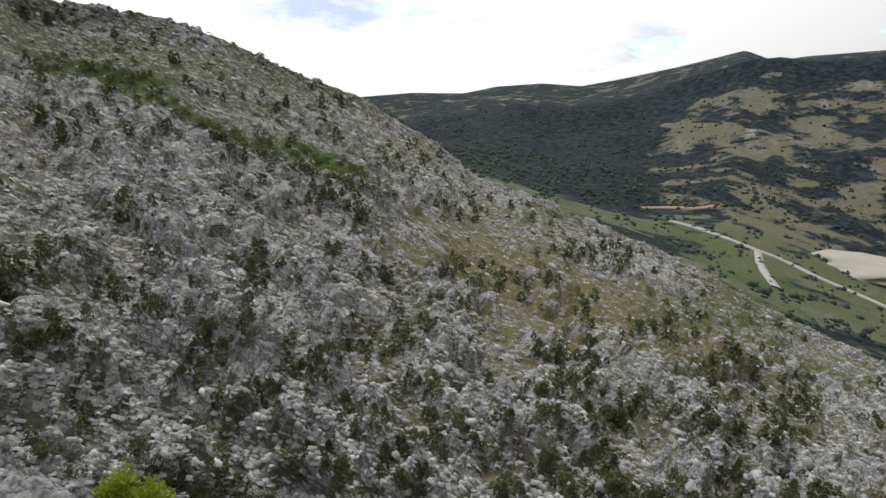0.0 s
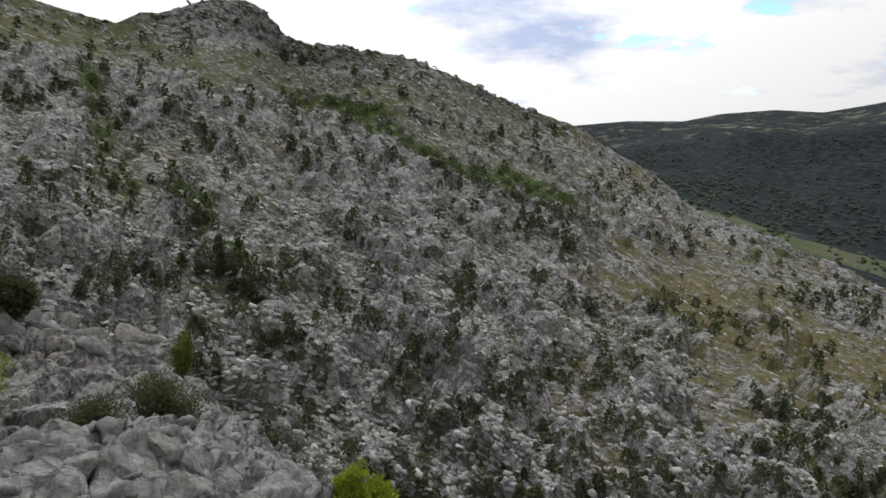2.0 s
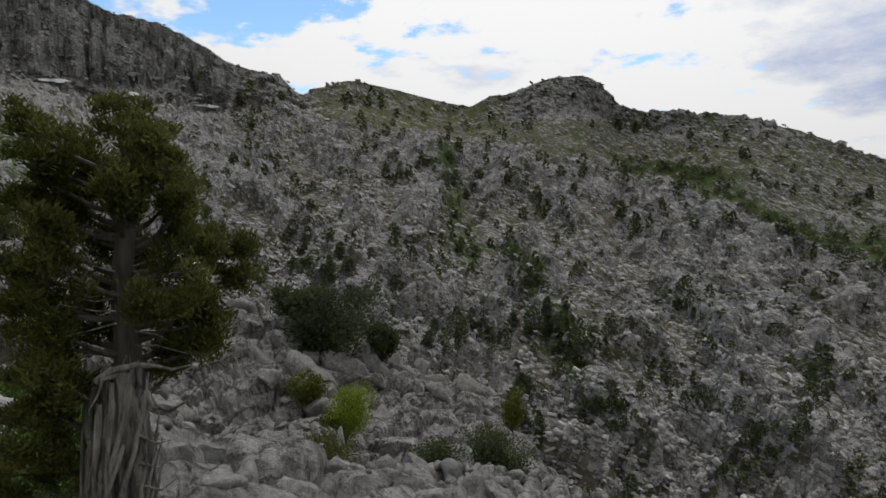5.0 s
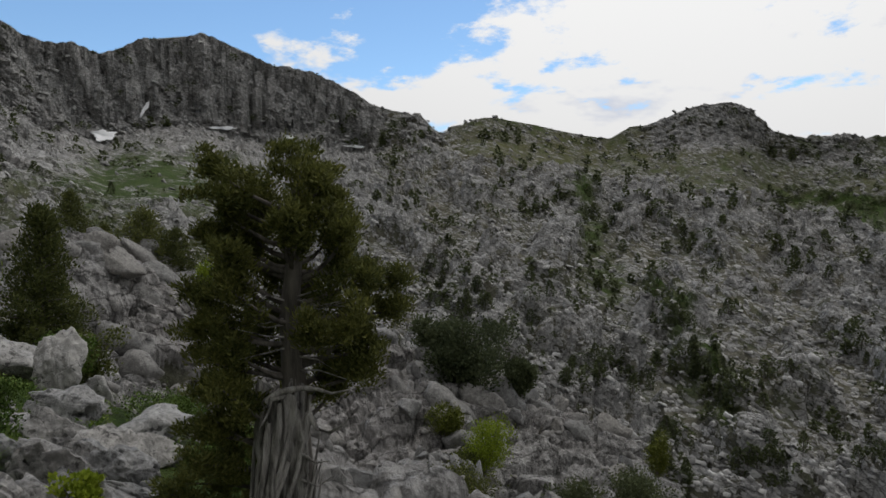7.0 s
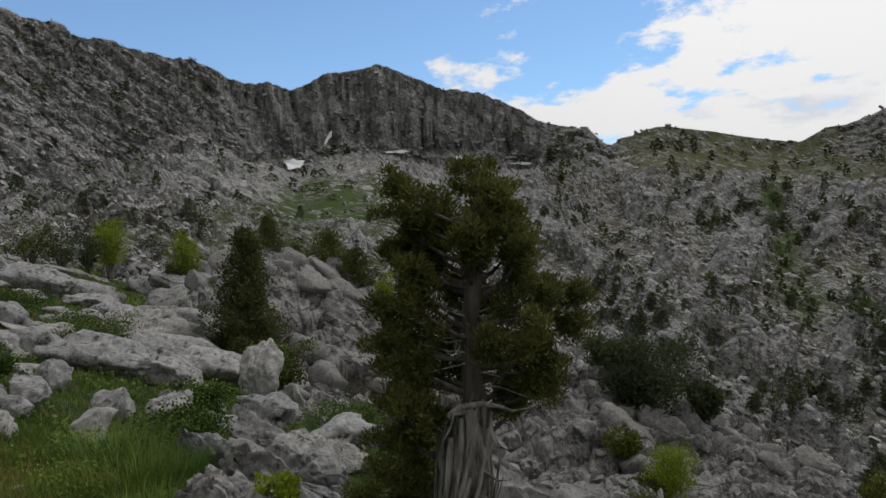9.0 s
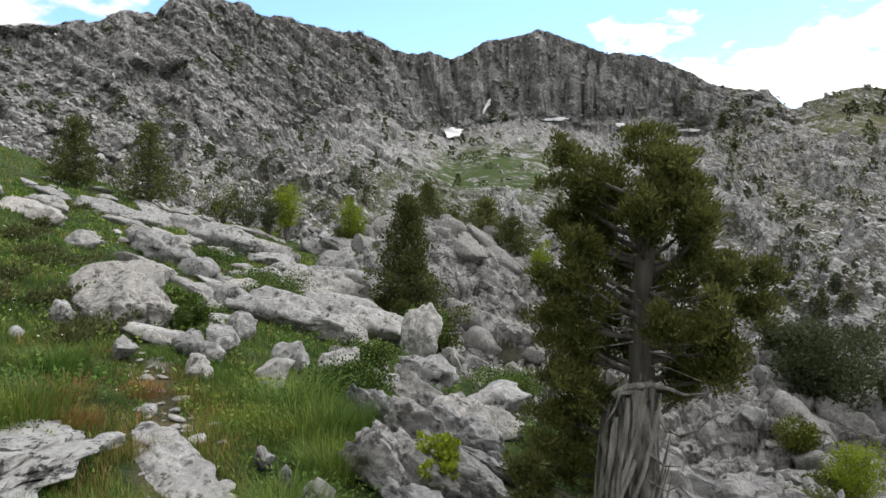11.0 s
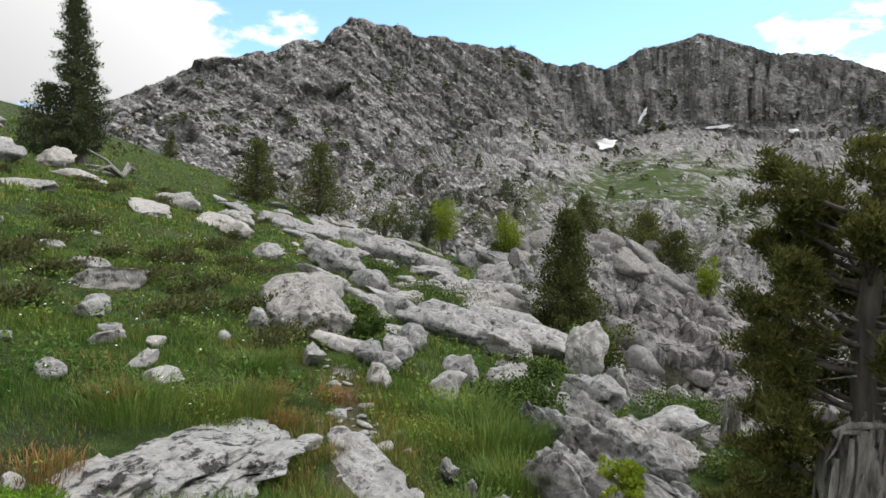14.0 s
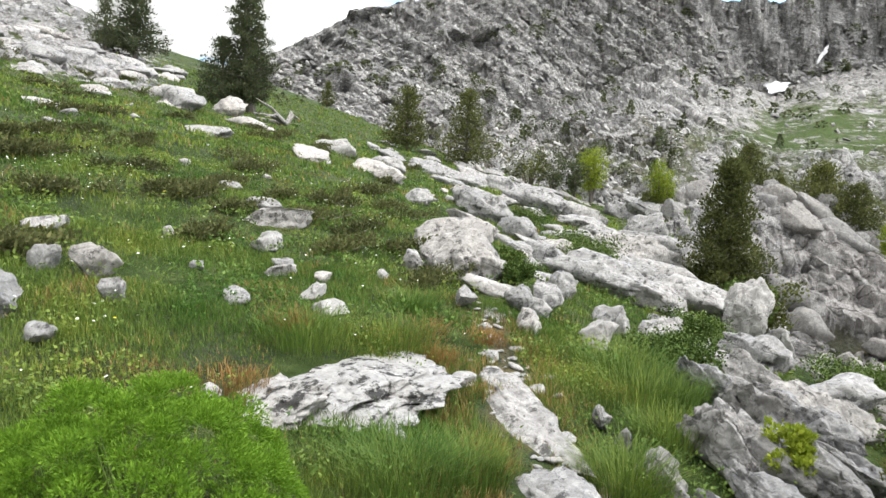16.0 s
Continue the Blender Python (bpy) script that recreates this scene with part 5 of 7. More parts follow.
# ---- plants ----
def crown_points(gen, k, kind):
    """Tuft centres in a crown one unit high and about as wide as its kind is, and the way each faces."""
    z = gen.uniform(0.04, 1, k)
    w = gen.uniform(0, 2 * math.pi, k)
    lump = 1 + 0.28 * np.sin(3 * w + 7 * z) + 0.2 * np.sin(5 * w - 11 * z + 2)
    if kind == "cone":
        rad = 0.38 * (1.02 - z) ** 0.62 * np.minimum(1, 4 * z + 0.35) * lump
    elif kind == "column":
        rad = 0.36 * (1.02 - z) ** 0.42 * np.minimum(1, 3 * z + 0.3) * lump
    elif kind == "round":
        rad = 0.55 * np.sqrt(np.maximum(0.02, 1 - (z * 1.9 - 0.85) ** 2)) * lump
    else:                                                       # spreading
        rad = 0.75 * np.sqrt(np.maximum(0.02, 1 - (z * 1.7 - 0.6) ** 2)) * lump
    u = np.sqrt(gen.uniform(0.25, 1, k))
    c = np.stack([np.cos(w) * rad * u, np.sin(w) * rad * u, z], 1)
    away = np.stack([np.cos(w), np.sin(w), np.full(k, 0.35)], 1)
    return c, away


def crown_cloud(seed, k, kind, leaf, width):
    gen = np.random.default_rng(seed)
    c, away = crown_points(gen, k, kind)
    return leaves(c, away, leaf, width, gen)


def small_tree(name, seed, kind, k, leaf, width, mat, label, category, trunk_share=0.25):
    """A tree one metre high with its trunk and its crown."""
    gen = np.random.default_rng(seed)
    top = base_at(name, Matrix.Identity(4), label, category, "trees of the slope")
    v, f = tube([(0, 0, -0.12), (0.02, 0.01, 0.3), (0.0, -0.01, 0.85)], [0.035, 0.026, 0.006], 6)
    part("trunk", mesh_of("trunk", v, f, BARK, True), top)
    v, f = crown_cloud(seed, k, kind, leaf, width)
    part("crown", mesh_of("crown", v, f, mat), top)
    return top


def slope_trees():
    gen = np.random.default_rng(77)
    kinds = (("cone", SLOPE_LEAF, "dark green conical juniper on the rocky slope", "juniper"), ("column", DARK_LEAF, "slender dark conifer on the rocky slope", "conifer"),
             ("round", DARK_LEAF, "dark rounded evergreen shrub among the rocks", "shrub"), ("spread", DARK_LEAF, "low spreading dark shrub among the rocks", "shrub"), ("cone", SLOPE_LEAF, "young green conifer on the rocky slope", "conifer"))
    models = [small_tree("slope_" + c, 100 + i, k, 330, 0.10, 0.042, m, label, c) for i, (k, m, label, c) in enumerate(kinds)]
    placed, loose = 0, []
    for n in range(12500):
        az, u = gen.uniform(-36, 126), gen.uniform(0, 1)
        foot, top = float(curve(FOOT, az)), float(curve(CREST, az))
        el = foot + 1 + (top - foot - 1.7) * u
        if el < -33 or noise.noise(Vector((az * 0.22, el * 0.3, 3))) + (0.22 if az < 64 else 0.20) < gen.uniform(0, 0.9):
            continue
        wcl = float(rise(np.array([az]), np.array([el]))[1][0])
        if az > 66 and gen.uniform() < (0.88 if 76 < az < 108 and el < 4 else 0.72):
            continue
        if wcl > 0.1 and gen.uniform() < 0.55:
            continue
        place, nrm = meets(az, el)
        if place is None:
            continue
        far = (place - Vector((0, 0, EYE))).length
        if far < 45:
            continue
        h = gen.uniform(1.6, 3.3) if gen.uniform() < 0.62 else gen.uniform(0.8, 1.8)
        h *= 0.45 + far / 270
        which = int(gen.choice(5, p=[0.27, 0.17, 0.33, 0.10, 0.13]))
        if wcl > 0.1:
            which = 2
        wide = gen.uniform(0.8, 1.35) * (1.0 if which < 2 else 1.05)
        if which in (2, 3):
            h *= 0.70
        m = Matrix.Translation(place - Vector((0, 0, 0.05 * h))) @ pose(0, 0, 0, gen.uniform(-5, 5), gen.uniform(-5, 5), gen.uniform(0, 360)) @ Matrix.Diagonal((h * wide, h * wide, h, 1))
        loose.append((far * gen.uniform(0.75, 1.3) / h, which, m))
    for n in range(260):                                        # rounded shrubs on the ledges of the high walls
        az = gen.uniform(64, 125)
        el = gen.uniform(1.5, float(curve(CREST, az)) - 0.8)
        if noise.noise(Vector((az * 0.3, el * 0.35, 12))) + 0.25 < gen.uniform(0, 0.6):
            continue
        place, _ = meets(az, el)
        if place is None or place.length < 60:
            continue
        h = gen.uniform(1.3, 3.8)
        m = Matrix.Translation(place - Vector((0, 0, 0.1 * h))) @ pose(0, 0, 0, 0, 0, gen.uniform(0, 360)) @ Matrix.Diagonal((h * 1.15, h * 1.15, h * 0.85, 1))
        loose.append((place.length / h * 1.1, 2, m))
    for n in range(230):                                        # shrubs in the green strip on the terrace
        az = gen.uniform(4, 31)
        el = float(curve(TERRACE, az, 1)) + abs(gen.normal(0, 0.9)) + 0.1
        place, _ = meets(az, el)
        if place is None or el > float(curve(CREST, az)) - 0.6:
            continue
        h = gen.uniform(1.0, 2.4)
        m = Matrix.Translation(place - Vector((0, 0, 0.1 * h))) @ pose(0, 0, 0, 0, 0, gen.uniform(0, 360)) @ Matrix.Diagonal((h * 1.3, h * 1.3, h * 0.8, 1))
        loose.append((place.length / h * 1.3, 2 + n % 2, m))
    for a0, e0 in ((46, 2.4), (45, 0.5), (44.6, -2), (43.9, -4.5), (42, -5.5), (39.8, -5.8), (38.6, -8), (37.2, -10), (36, -12), (34.8, -14)):
        for n in range(6):                                      # junipers along the green runnel
            place, _ = meets(a0 + gen.normal(0, 0.9), e0 + gen.normal(0, 0.8))
            h = gen.uniform(1.2, 3.0)
            m = Matrix.Translation(place - Vector((0, 0, 0.1 * h))) @ pose(0, 0, 0, 0, 0, gen.uniform(0, 360)) @ Matrix.Diagonal((h, h, h, 1))
            loose.append((place.length / h * 1.2, (0, 1, 2)[n % 3], m))
    loose.sort(key=lambda q: q[0])
    for _, which, m in loose[:285]:
        ob = copy_thing(models[which], m)
        ob.matrix_world = m
    # the many small or far ones stay one thicket
    pieces = {}
    clouds = [crown_cloud(300 + i, 52, k, 0.25, 0.135) for i, (k, _, _, _) in enumerate(kinds)]
    for _, which, m in loose[285:]:
        v, f = clouds[which]
        mm = np.array(m)
        pieces.setdefault(0 if which in (0, 4) else 1, []).append((v @ mm[:3, :3].T + mm[:3, 3], f))
    for key, mat in ((0, SLOPE_LEAF), (1, SLOPE_LEAF)):
        v, f = joined(pieces[key])
        tagged(new("scrub", mesh_of("scrub", v, f, mat)), "scattered dark evergreen scrub over the far slope", "scrub", kind="stuff")
    for i, ob in enumerate(models):                             # the models stand on the slope too
        p = meets(30 + 7 * i, -11)[0]
        ob.matrix_world = Matrix.Translation(p) @ Matrix.Diagonal((1.9, 1.9, 2.1, 1))
    # along the crest, against the sky
    crest = []
    for n in range(260):
        az = gen.uniform(8, 124)
        if noise.noise(Vector((az * 0.35, 9, 1))) < gen.uniform(-0.25, 0.35):
            continue
        el = float(curve(CREST, az, 0.25)) - gen.uniform(0.05, 0.5)
        place, _ = meets(az, el)
        if place is None:
            continue
        h = gen.uniform(0.6, 1.7)
        v, f = clouds[int(gen.integers(0, 4))]
        crest.append((v * (h * 1.1, h * 1.1, h) + np.array(place), f))
    v, f = joined(crest)
    tagged(new("crest_scrub", mesh_of("crest_scrub", v, f, DARK_LEAF)), "low dark scrub along the mountain crest", "scrub", kind="stuff")


slope_trees()


def slope_rubble():
    """Broken slabs over the far slope, lying with the beds."""
    gen = np.random.default_rng(31)
    base_v = np.array([(x, y, z) for z in (-1, 1) for y in (-1, 1) for x in (-1, 1)], float)
    base_f = np.array([(4, 5, 7, 6), (0, 1, 5, 4), (2, 6, 7, 3), (0, 4, 6, 2), (1, 3, 7, 5)])
    shapes = [base_v * gen.uniform(0.5, 1.0, (8, 3)) for _ in range(12)]
    n = 70000
    pick = gen.integers(0, len(SLOPE_POINTS), n)
    places = SLOPE_POINTS[pick]
    lumps = smooth(-0.35, 0.25, fbm(places / 9.0 + 70, 3))
    keep = SLOPE_STONY[pick] * (0.35 + 0.65 * lumps) > gen.uniform(0, 1, n)
    places = places[keep]
    k = len(places)
    far = np.linalg.norm(places, axis=1)
    places = places + gen.normal(0, 0.0015, (k, 3)) * far[:, None]
    size = (0.17 + 0.30 * gen.random(k) ** 2.2 + 0.22 * (gen.random(k) < 0.03)) * (0.6 + far / 210.0)
    verts = np.zeros((k, 8, 3))
    which = gen.integers(0, 12, k)
    az = np.arctan2(-places[:, 0], places[:, 1])
    turn = az + gen.normal(0, 0.45, k)                          # the long side runs along the slope
    dip = radians(24) + gen.normal(0, 0.28, k)                  # and dips to the east
    roll = gen.normal(-0.15, 0.25, k)
    for m_shape in range(12):
        m = which == m_shape
        v = shapes[m_shape][None] * size[m][:, None, None] * gen.uniform((0.9, 0.6, 0.35), (2.0, 1.2, 0.8), (m.sum(), 1, 3))
        x, y, z = v[:, :, 0], v[:, :, 1], v[:, :, 2]
        c, t = np.cos(roll[m])[:, None], np.sin(roll[m])[:, None]
        y, z = y * c - z * t, y * t + z * c
        c, t = np.cos(dip[m])[:, None], np.sin(dip[m])[:, None]
        x, z = x * c + z * t, z * c - x * t
        c, t = np.cos(turn[m])[:, None], np.sin(turn[m])[:, None]
        verts[m] = np.stack([x * c - y * t, x * t + y * c, z], 2)
    verts += places[:, None, :] + np.array([0, 0, 0.05])
    faces = base_f[None] + (np.arange(k) * 8)[:, None, None]
    tagged(new("rubble", mesh_of("rubble", verts.reshape(-1, 3), faces.reshape(-1, 4), RUBBLE)), "loose grey limestone rubble over the far slope", "rubble", kind="stuff")


slope_rubble()
# ---- the old juniper with its dead stump ----
def spray_cloud(lumps, gen, per, leaf, width, spread=0.07):
    """Foliage sprays spread through rounded masses (x, y, z, rx, rz, sprays)."""
    centres, ways = [], []
    for x, y, z, rx, rz, k in lumps:
        d = directions(k, gen)
        u = gen.uniform(0.35, 1.0, k)[:, None] ** 0.6
        wob = (1 + 0.25 * np.sin(5 * d[:, 0] + 9 * d[:, 2] + x * 9))[:, None]
        c = np.array((x, y, z)) + d * u * wob * (rx, rx, rz)
        way = d * (1, 1, 0.4) + (0, 0, 0.75)
        centres.append(np.repeat(c, per, 0) + gen.normal(0, spread, (k * per, 3)) * (1, 1, 0.75))
        ways.append(np.repeat(way, per, 0))
    return leaves(np.concatenate(centres), np.concatenate(ways), leaf, width, gen)


def old_juniper():
    gen = np.random.default_rng(14)
    x0, y0 = -4.2, 1.15
    base = base_at("juniper_tree", Matrix.Translation((x0, y0, drop(x0, y0))) @ pose(0, 0, 0, 0, 0, 70.6), "old green juniper growing beside its dead grey stump", "tree")
    lift = -0.70 - drop(x0, y0)
    def up(z):
        return z + lift
    pts = [(0.02, 0.10, up(-0.25)), (0.03, 0.12, up(0.6)), (0.0, 0.12, up(1.3)), (-0.02, 0.10, up(1.8)), (0.03, 0.08, up(2.25)), (0.05, 0.06, up(2.7))]
    v, f = tube(pts, [0.11, 0.095, 0.08, 0.065, 0.045, 0.012], 12, gen, 0.08)
    part("trunk", mesh_of("trunk", v, f, BARK, True), base, "dark peeling bark trunk")
    # the stump: one twisted mass of grey wood, deeply furrowed, broken off at the top
    rounds, rings = 120, 60
    v, f = [], []
    for j in range(rings):
        u = j / (rings - 1)
        for i in range(rounds):
            w = 2 * math.pi * i / rounds
            tw = w + 0.9 * u
            cx, cy = math.cos(tw), math.sin(tw)
            wander = 0.5 * noise.noise(Vector((1.5 * cx, 1.5 * cy, 2.5 * u)))
            cx, cy = math.cos(tw + wander), math.sin(tw + wander)
            furrow = abs(noise.noise(Vector((1.5 * cx, 1.5 * cy, 1.6 * u + 3)))) * 0.17 + abs(noise.noise(Vector((4.0 * cx, 4.0 * cy, 3.2 * u)))) * 0.06 + 0.03 * noise.noise(Vector((9 * cx, 9 * cy, 7.0 * u)))
            flare = 0.80 * (1.0 + 0.42 * (1 - u) ** 2.2) + 0.12 * noise.noise(Vector((cx, cy, 5 * u)))
            top = 1.28 + 0.22 * noise.noise(Vector((2.6 * cx, 2.6 * cy, 9)))
            hollow = 1.0 if j < rings - 3 else (0.9, 0.62, 0.2)[j - rings + 3]
            rad = 0.80 * (0.066 + furrow * 1.15) * flare * hollow
            lean = -0.05 - 0.16 * (1 - u) ** 1.4
            z = -0.35 + (top + 0.35) * min(1.0, j / (rings - 4)) - (0.0 if j < rings - 2 else 0.05 * (j - rings + 3))
            v.append((1.25 * rad * math.cos(w) + lean, 0.95 * rad * math.sin(w) - 0.03, up(z)))
    for j in range(rings - 1):
        for i in range(rounds):
            k = (i + 1) % rounds
            f.append((j * rounds + i, j * rounds + k, (j + 1) * rounds + k, (j + 1) * rounds + i))
    part("dead_trunk", mesh_of("dead_trunk", v, f, DEADWOOD, True), base, "grey weathered split stump")
    for k in range(22):                                         # twisted cords of wood laid round it
        w0, z0 = gen.uniform(0, 2 * math.pi), gen.uniform(-0.3, 0.25)
        z1, turn_by, line, rad = gen.uniform(0.9, 1.36), gen.uniform(0.5, 1.5), [], []
        thick = gen.uniform(0.010, 0.028)
        for s in range(12):
            u = s / 11
            z = z0 + (z1 - z0) * u
            h = (z + 0.35) / 1.65
            w = w0 + turn_by * u + 0.2 * math.sin(6 * u + k)
            reach = 0.105 * (1.0 + 0.5 * (1 - h) ** 2 + 0.22 * max(0, h - 0.75) / 0.25) * gen.uniform(0.93, 1.07)
            line.append((1.3 * reach * math.cos(w) - 0.05 - 0.16 * max(0.0, 1 - h) ** 1.4, reach * math.sin(w) - 0.03, up(z)))
            rad.append(thick * (0.35 + 0.9 * math.sin(math.pi * (0.12 + 0.8 * u))))
        v, f = tube(line, rad, 7, gen, 0.2)
        part("wood_strand", mesh_of("wood_strand", v, f, DEADWOOD, True), base)
    for k in range(9):                                          # splinters standing off the trunk
        w = gen.uniform(0, 2 * math.pi)
        ex, ey, z0 = 0.15 * math.cos(w), 0.11 * math.sin(w) - 0.03, gen.uniform(0.5, 1.05)
        v, f = tube([(ex * 1.1 - 0.10, ey * 1.1, up(z0 - 0.25)), (ex * 1.2 - 0.07, ey * 1.2, up(z0)), (ex * 1.35 - 0.04, ey * 1.35, up(z0 + gen.uniform(0.15, 0.3)))], [0.013, 0.012, 0.003], 6, gen, 0.2)
        part("splinter", mesh_of("splinter", v, f, DEADWOOD, True), base)
    def snag(points, r0):
        n = len(points)
        v, f = tube([(x, y, up(z)) for x, y, z in points], [r0 * (1 - 0.85 * i / (n - 1)) for i in range(n)], 7, gen, 0.12)
        part("dead_branch", mesh_of("dead_branch", v, f, DEADWOOD, True), base, "bare bleached branch")
    snag([(-0.16, -0.10, 1.30), (-0.08, -0.12, 1.36), (0.04, -0.12, 1.375), (0.14, -0.12, 1.36), (0.22, -0.14, 1.335), (0.33, -0.16, 1.355)], 0.026)
    snag([(-0.05, -0.12, 1.33), (-0.13, -0.13, 1.32), (-0.15, -0.14, 1.24), (-0.20, -0.16, 1.16)], 0.02)
    snag([(0.08, -0.08, 1.22), (0.13, -0.12, 1.12), (0.20, -0.15, 1.10), (0.28, -0.18, 1.15), (0.36, -0.2, 1.24)], 0.02)
    snag([(0.01, -0.12, 1.35), (0.012, -0.12, 1.43)], 0.008)
    snag([(0.04, -0.12, 0.98), (0.12, -0.16, 0.93), (0.20, -0.2, 0.95)], 0.012)
    snag([(0.04, -0.12, 0.82), (0.13, -0.16, 0.79), (0.22, -0.2, 0.86)], 0.010)
    snag([(0.02, -0.12, 0.70), (0.14, -0.16, 0.66), (0.24, -0.2, 0.74)], 0.010)
    # limbs reach out to an uneven outline, wider low on the left, with foliage along their outer part
    left = [(0.3, 0.78), (0.67, 0.74), (0.96, 0.66), (1.31, 0.52), (1.67, 0.55), (1.95, 0.58), (2.19, 0.60), (2.37, 0.58), (2.6, 0.50), (2.72, 0.30), (2.85, 0.1)]
    right = [(0.3, 0.0), (1.0, 0.05), (1.31, 0.32), (1.49, 0.50), (1.67, 0.58), (1.95, 0.60), (2.19, 0.50), (2.37, 0.46), (2.55, 0.32), (2.72, 0.18), (2.85, 0.08)]
    plan = [(2.05, 0.10, 0.72, 1.98), (2.30, 3.05, 0.46, 2.72), (2.2, 3.3, 0.50, 2.50), (2.0, 2.9, 0.56, 2.32), (2.35, 1.2, 0.12, 2.82), (2.4, 0.4, 0.2, 2.74), (1.75, 0.0, 0.66, 1.78), (2.2, 2.6, 0.35, 2.70), (2.35, 4.4, 0.15, 2.78),
            (0.45, 3.2, 0.75, 0.50), (0.65, 3.0, 0.70, 0.75), (0.8, 3.4, 0.62, 0.95), (1.0, 3.2, 0.60, 1.12), (1.2, 2.9, 0.58, 1.32), (1.4, 3.4, 0.55, 1.55), (1.6, 3.1, 0.58, 1.75), (1.35, 0.25, 0.42, 1.42), (1.5, -0.15, 0.52, 1.58)]
    for k in range(74):
        z1 = 0.45 + 2.2 * ((k + 0.5) / 74) ** 0.75
        w = k * 2.39996 + gen.uniform(-0.35, 0.35)
        side = math.cos(w)
        full = float(np.interp(z1, *zip(*(left if side < 0 else right))))
        if z1 < 1.25 and side > -0.25:
            continue
        if math.sin(w) < -0.1 and abs(side) < 0.8 and z1 < 2.25 and (k % 3 or z1 < 1.7):
            continue
        reach = full * gen.uniform(0.72, 1.08) if abs(side) > 0.5 else full * gen.uniform(0.45, 0.85)
        plan.append((z1 - gen.uniform(0.10, 0.32) - 0.1 * reach, w, reach, z1))
    for z0, w, reach, z1 in plan:
        if reach < 0.06:
            continue
        z0 = max(z0, 0.25)
        cx, cy = math.cos(w), 0.85 * math.sin(w)
        bend = gen.uniform(-0.10, 0.10)
        line = []
        for u in (0.0, 0.3, 0.6, 0.85, 1.0):
            h = z0 + (z1 - z0) * u ** 1.6
            line.append((0.02 + cx * reach * u - cy * bend * math.sin(3 * u), 0.11 + cy * reach * u + cx * bend * math.sin(3 * u), up(h)))
        v, f = tube(line, [0.022, 0.017, 0.012, 0.007, 0.003], 6, gen, 0.15)
        limb = part("limb", mesh_of("limb", v, f, BARK, True), base)
        lumps = []
        count = 5 + int(9 * reach)
        for j in range(count):
            u = gen.uniform(0.38, 1.08) ** 0.7
            i = min(int(u * 4), 3)
            at = Vector(line[i]).lerp(Vector(line[i + 1]), min(1.2, u * 4 - i))
            off = gen.normal(0, 0.05, 3) * (1, 1, 0.7)
            size = gen.uniform(0.03, 0.068)
            lumps.append((at.x + off[0], at.y + off[1], at.z + off[2] + 0.02, size, size * gen.uniform(0.7, 1.3), int(6 + 80 * size)))
        v, f = spray_cloud(lumps, gen, 16, 0.037, 0.0062, 0.025)
        part("foliage", mesh_of("foliage", v, f, JUNIPER), limb, "scaly green juniper foliage")
    for k in range(16):                                         # bare twigs inside the crown
        z = gen.uniform(1.4, 1.95)
        s = gen.choice([-1, 1])
        v, f = tube([(0, 0.08, up(z)), (s * 0.15, 0.0, up(z + gen.uniform(-0.06, 0.06))), (s * gen.uniform(0.25, 0.42), gen.uniform(-0.2, 0.1), up(z + gen.uniform(-0.1, 0.12)))], [0.008, 0.005, 0.002], 5)
        part("twig", mesh_of("twig", v, f, DEADWOOD, True), base)


old_juniper()


# ---- conifers, broadleaf bushes and shrubs of the hillside ----
def conifer(place, h, wide, seed, mat=None, label="young dark green conifer among the rocks", rings=13, dense=1.0):
    gen = np.random.default_rng(seed)
    base = base_at("conifer", Matrix.Translation(place) @ pose(0, 0, 0, gen.uniform(-3, 3), gen.uniform(-3, 3), gen.uniform(0, 360)), label, "conifer", "conifers of the hillside")
    v, f = tube([(0, 0, -0.15 * h), (0.01 * h, 0, 0.4 * h), (0, 0, 0.97 * h)], [0.035 * h, 0.024 * h, 0.004 * h], 8)
    part("trunk", mesh_of("trunk", v, f, BARK, True), base)
    lumps, twigs = [], []
    for k in range(rings):
        u = (k + 0.5) / rings
        z = h * (0.06 + 0.92 * u)
        rad = wide / 2 * (1.05 - u) ** 0.85 * min(1.0, 0.75 + 1.5 * u) * gen.uniform(0.75, 1.25)
        arms = max(3, int(7 * (1.15 - u)))
        for a in range(arms):
            w = 2 * math.pi * a / arms + gen.uniform(-0.4, 0.4) + k
            reach = rad * gen.uniform(0.6, 1.15)
            for s in (0.45, 0.9):
                size = 0.10 * wide * (1.2 - 0.55 * s) + 0.02
                lumps.append((math.cos(w) * reach * s, math.sin(w) * reach * s, z + 0.06 * h * s - 0.02 * h, size, size * 0.75, max(2, int(5 * dense))))
            twigs.append(tube([(0, 0, z), (math.cos(w) * reach * 0.9, math.sin(w) * reach * 0.9, z + 0.05 * h)], [0.010 * h, 0.003 * h], 5))
    v, f = joined(twigs)
    part("branch_work", mesh_of("branch_work", v, f, BARK, True), base)
    v, f = spray_cloud(lumps, gen, 10, 0.036 * wide + 0.01, 0.0085 * wide + 0.002, 0.034 * wide)
    part("crown", mesh_of("crown", v, f, mat or PINE_LEAF), base)
    return base


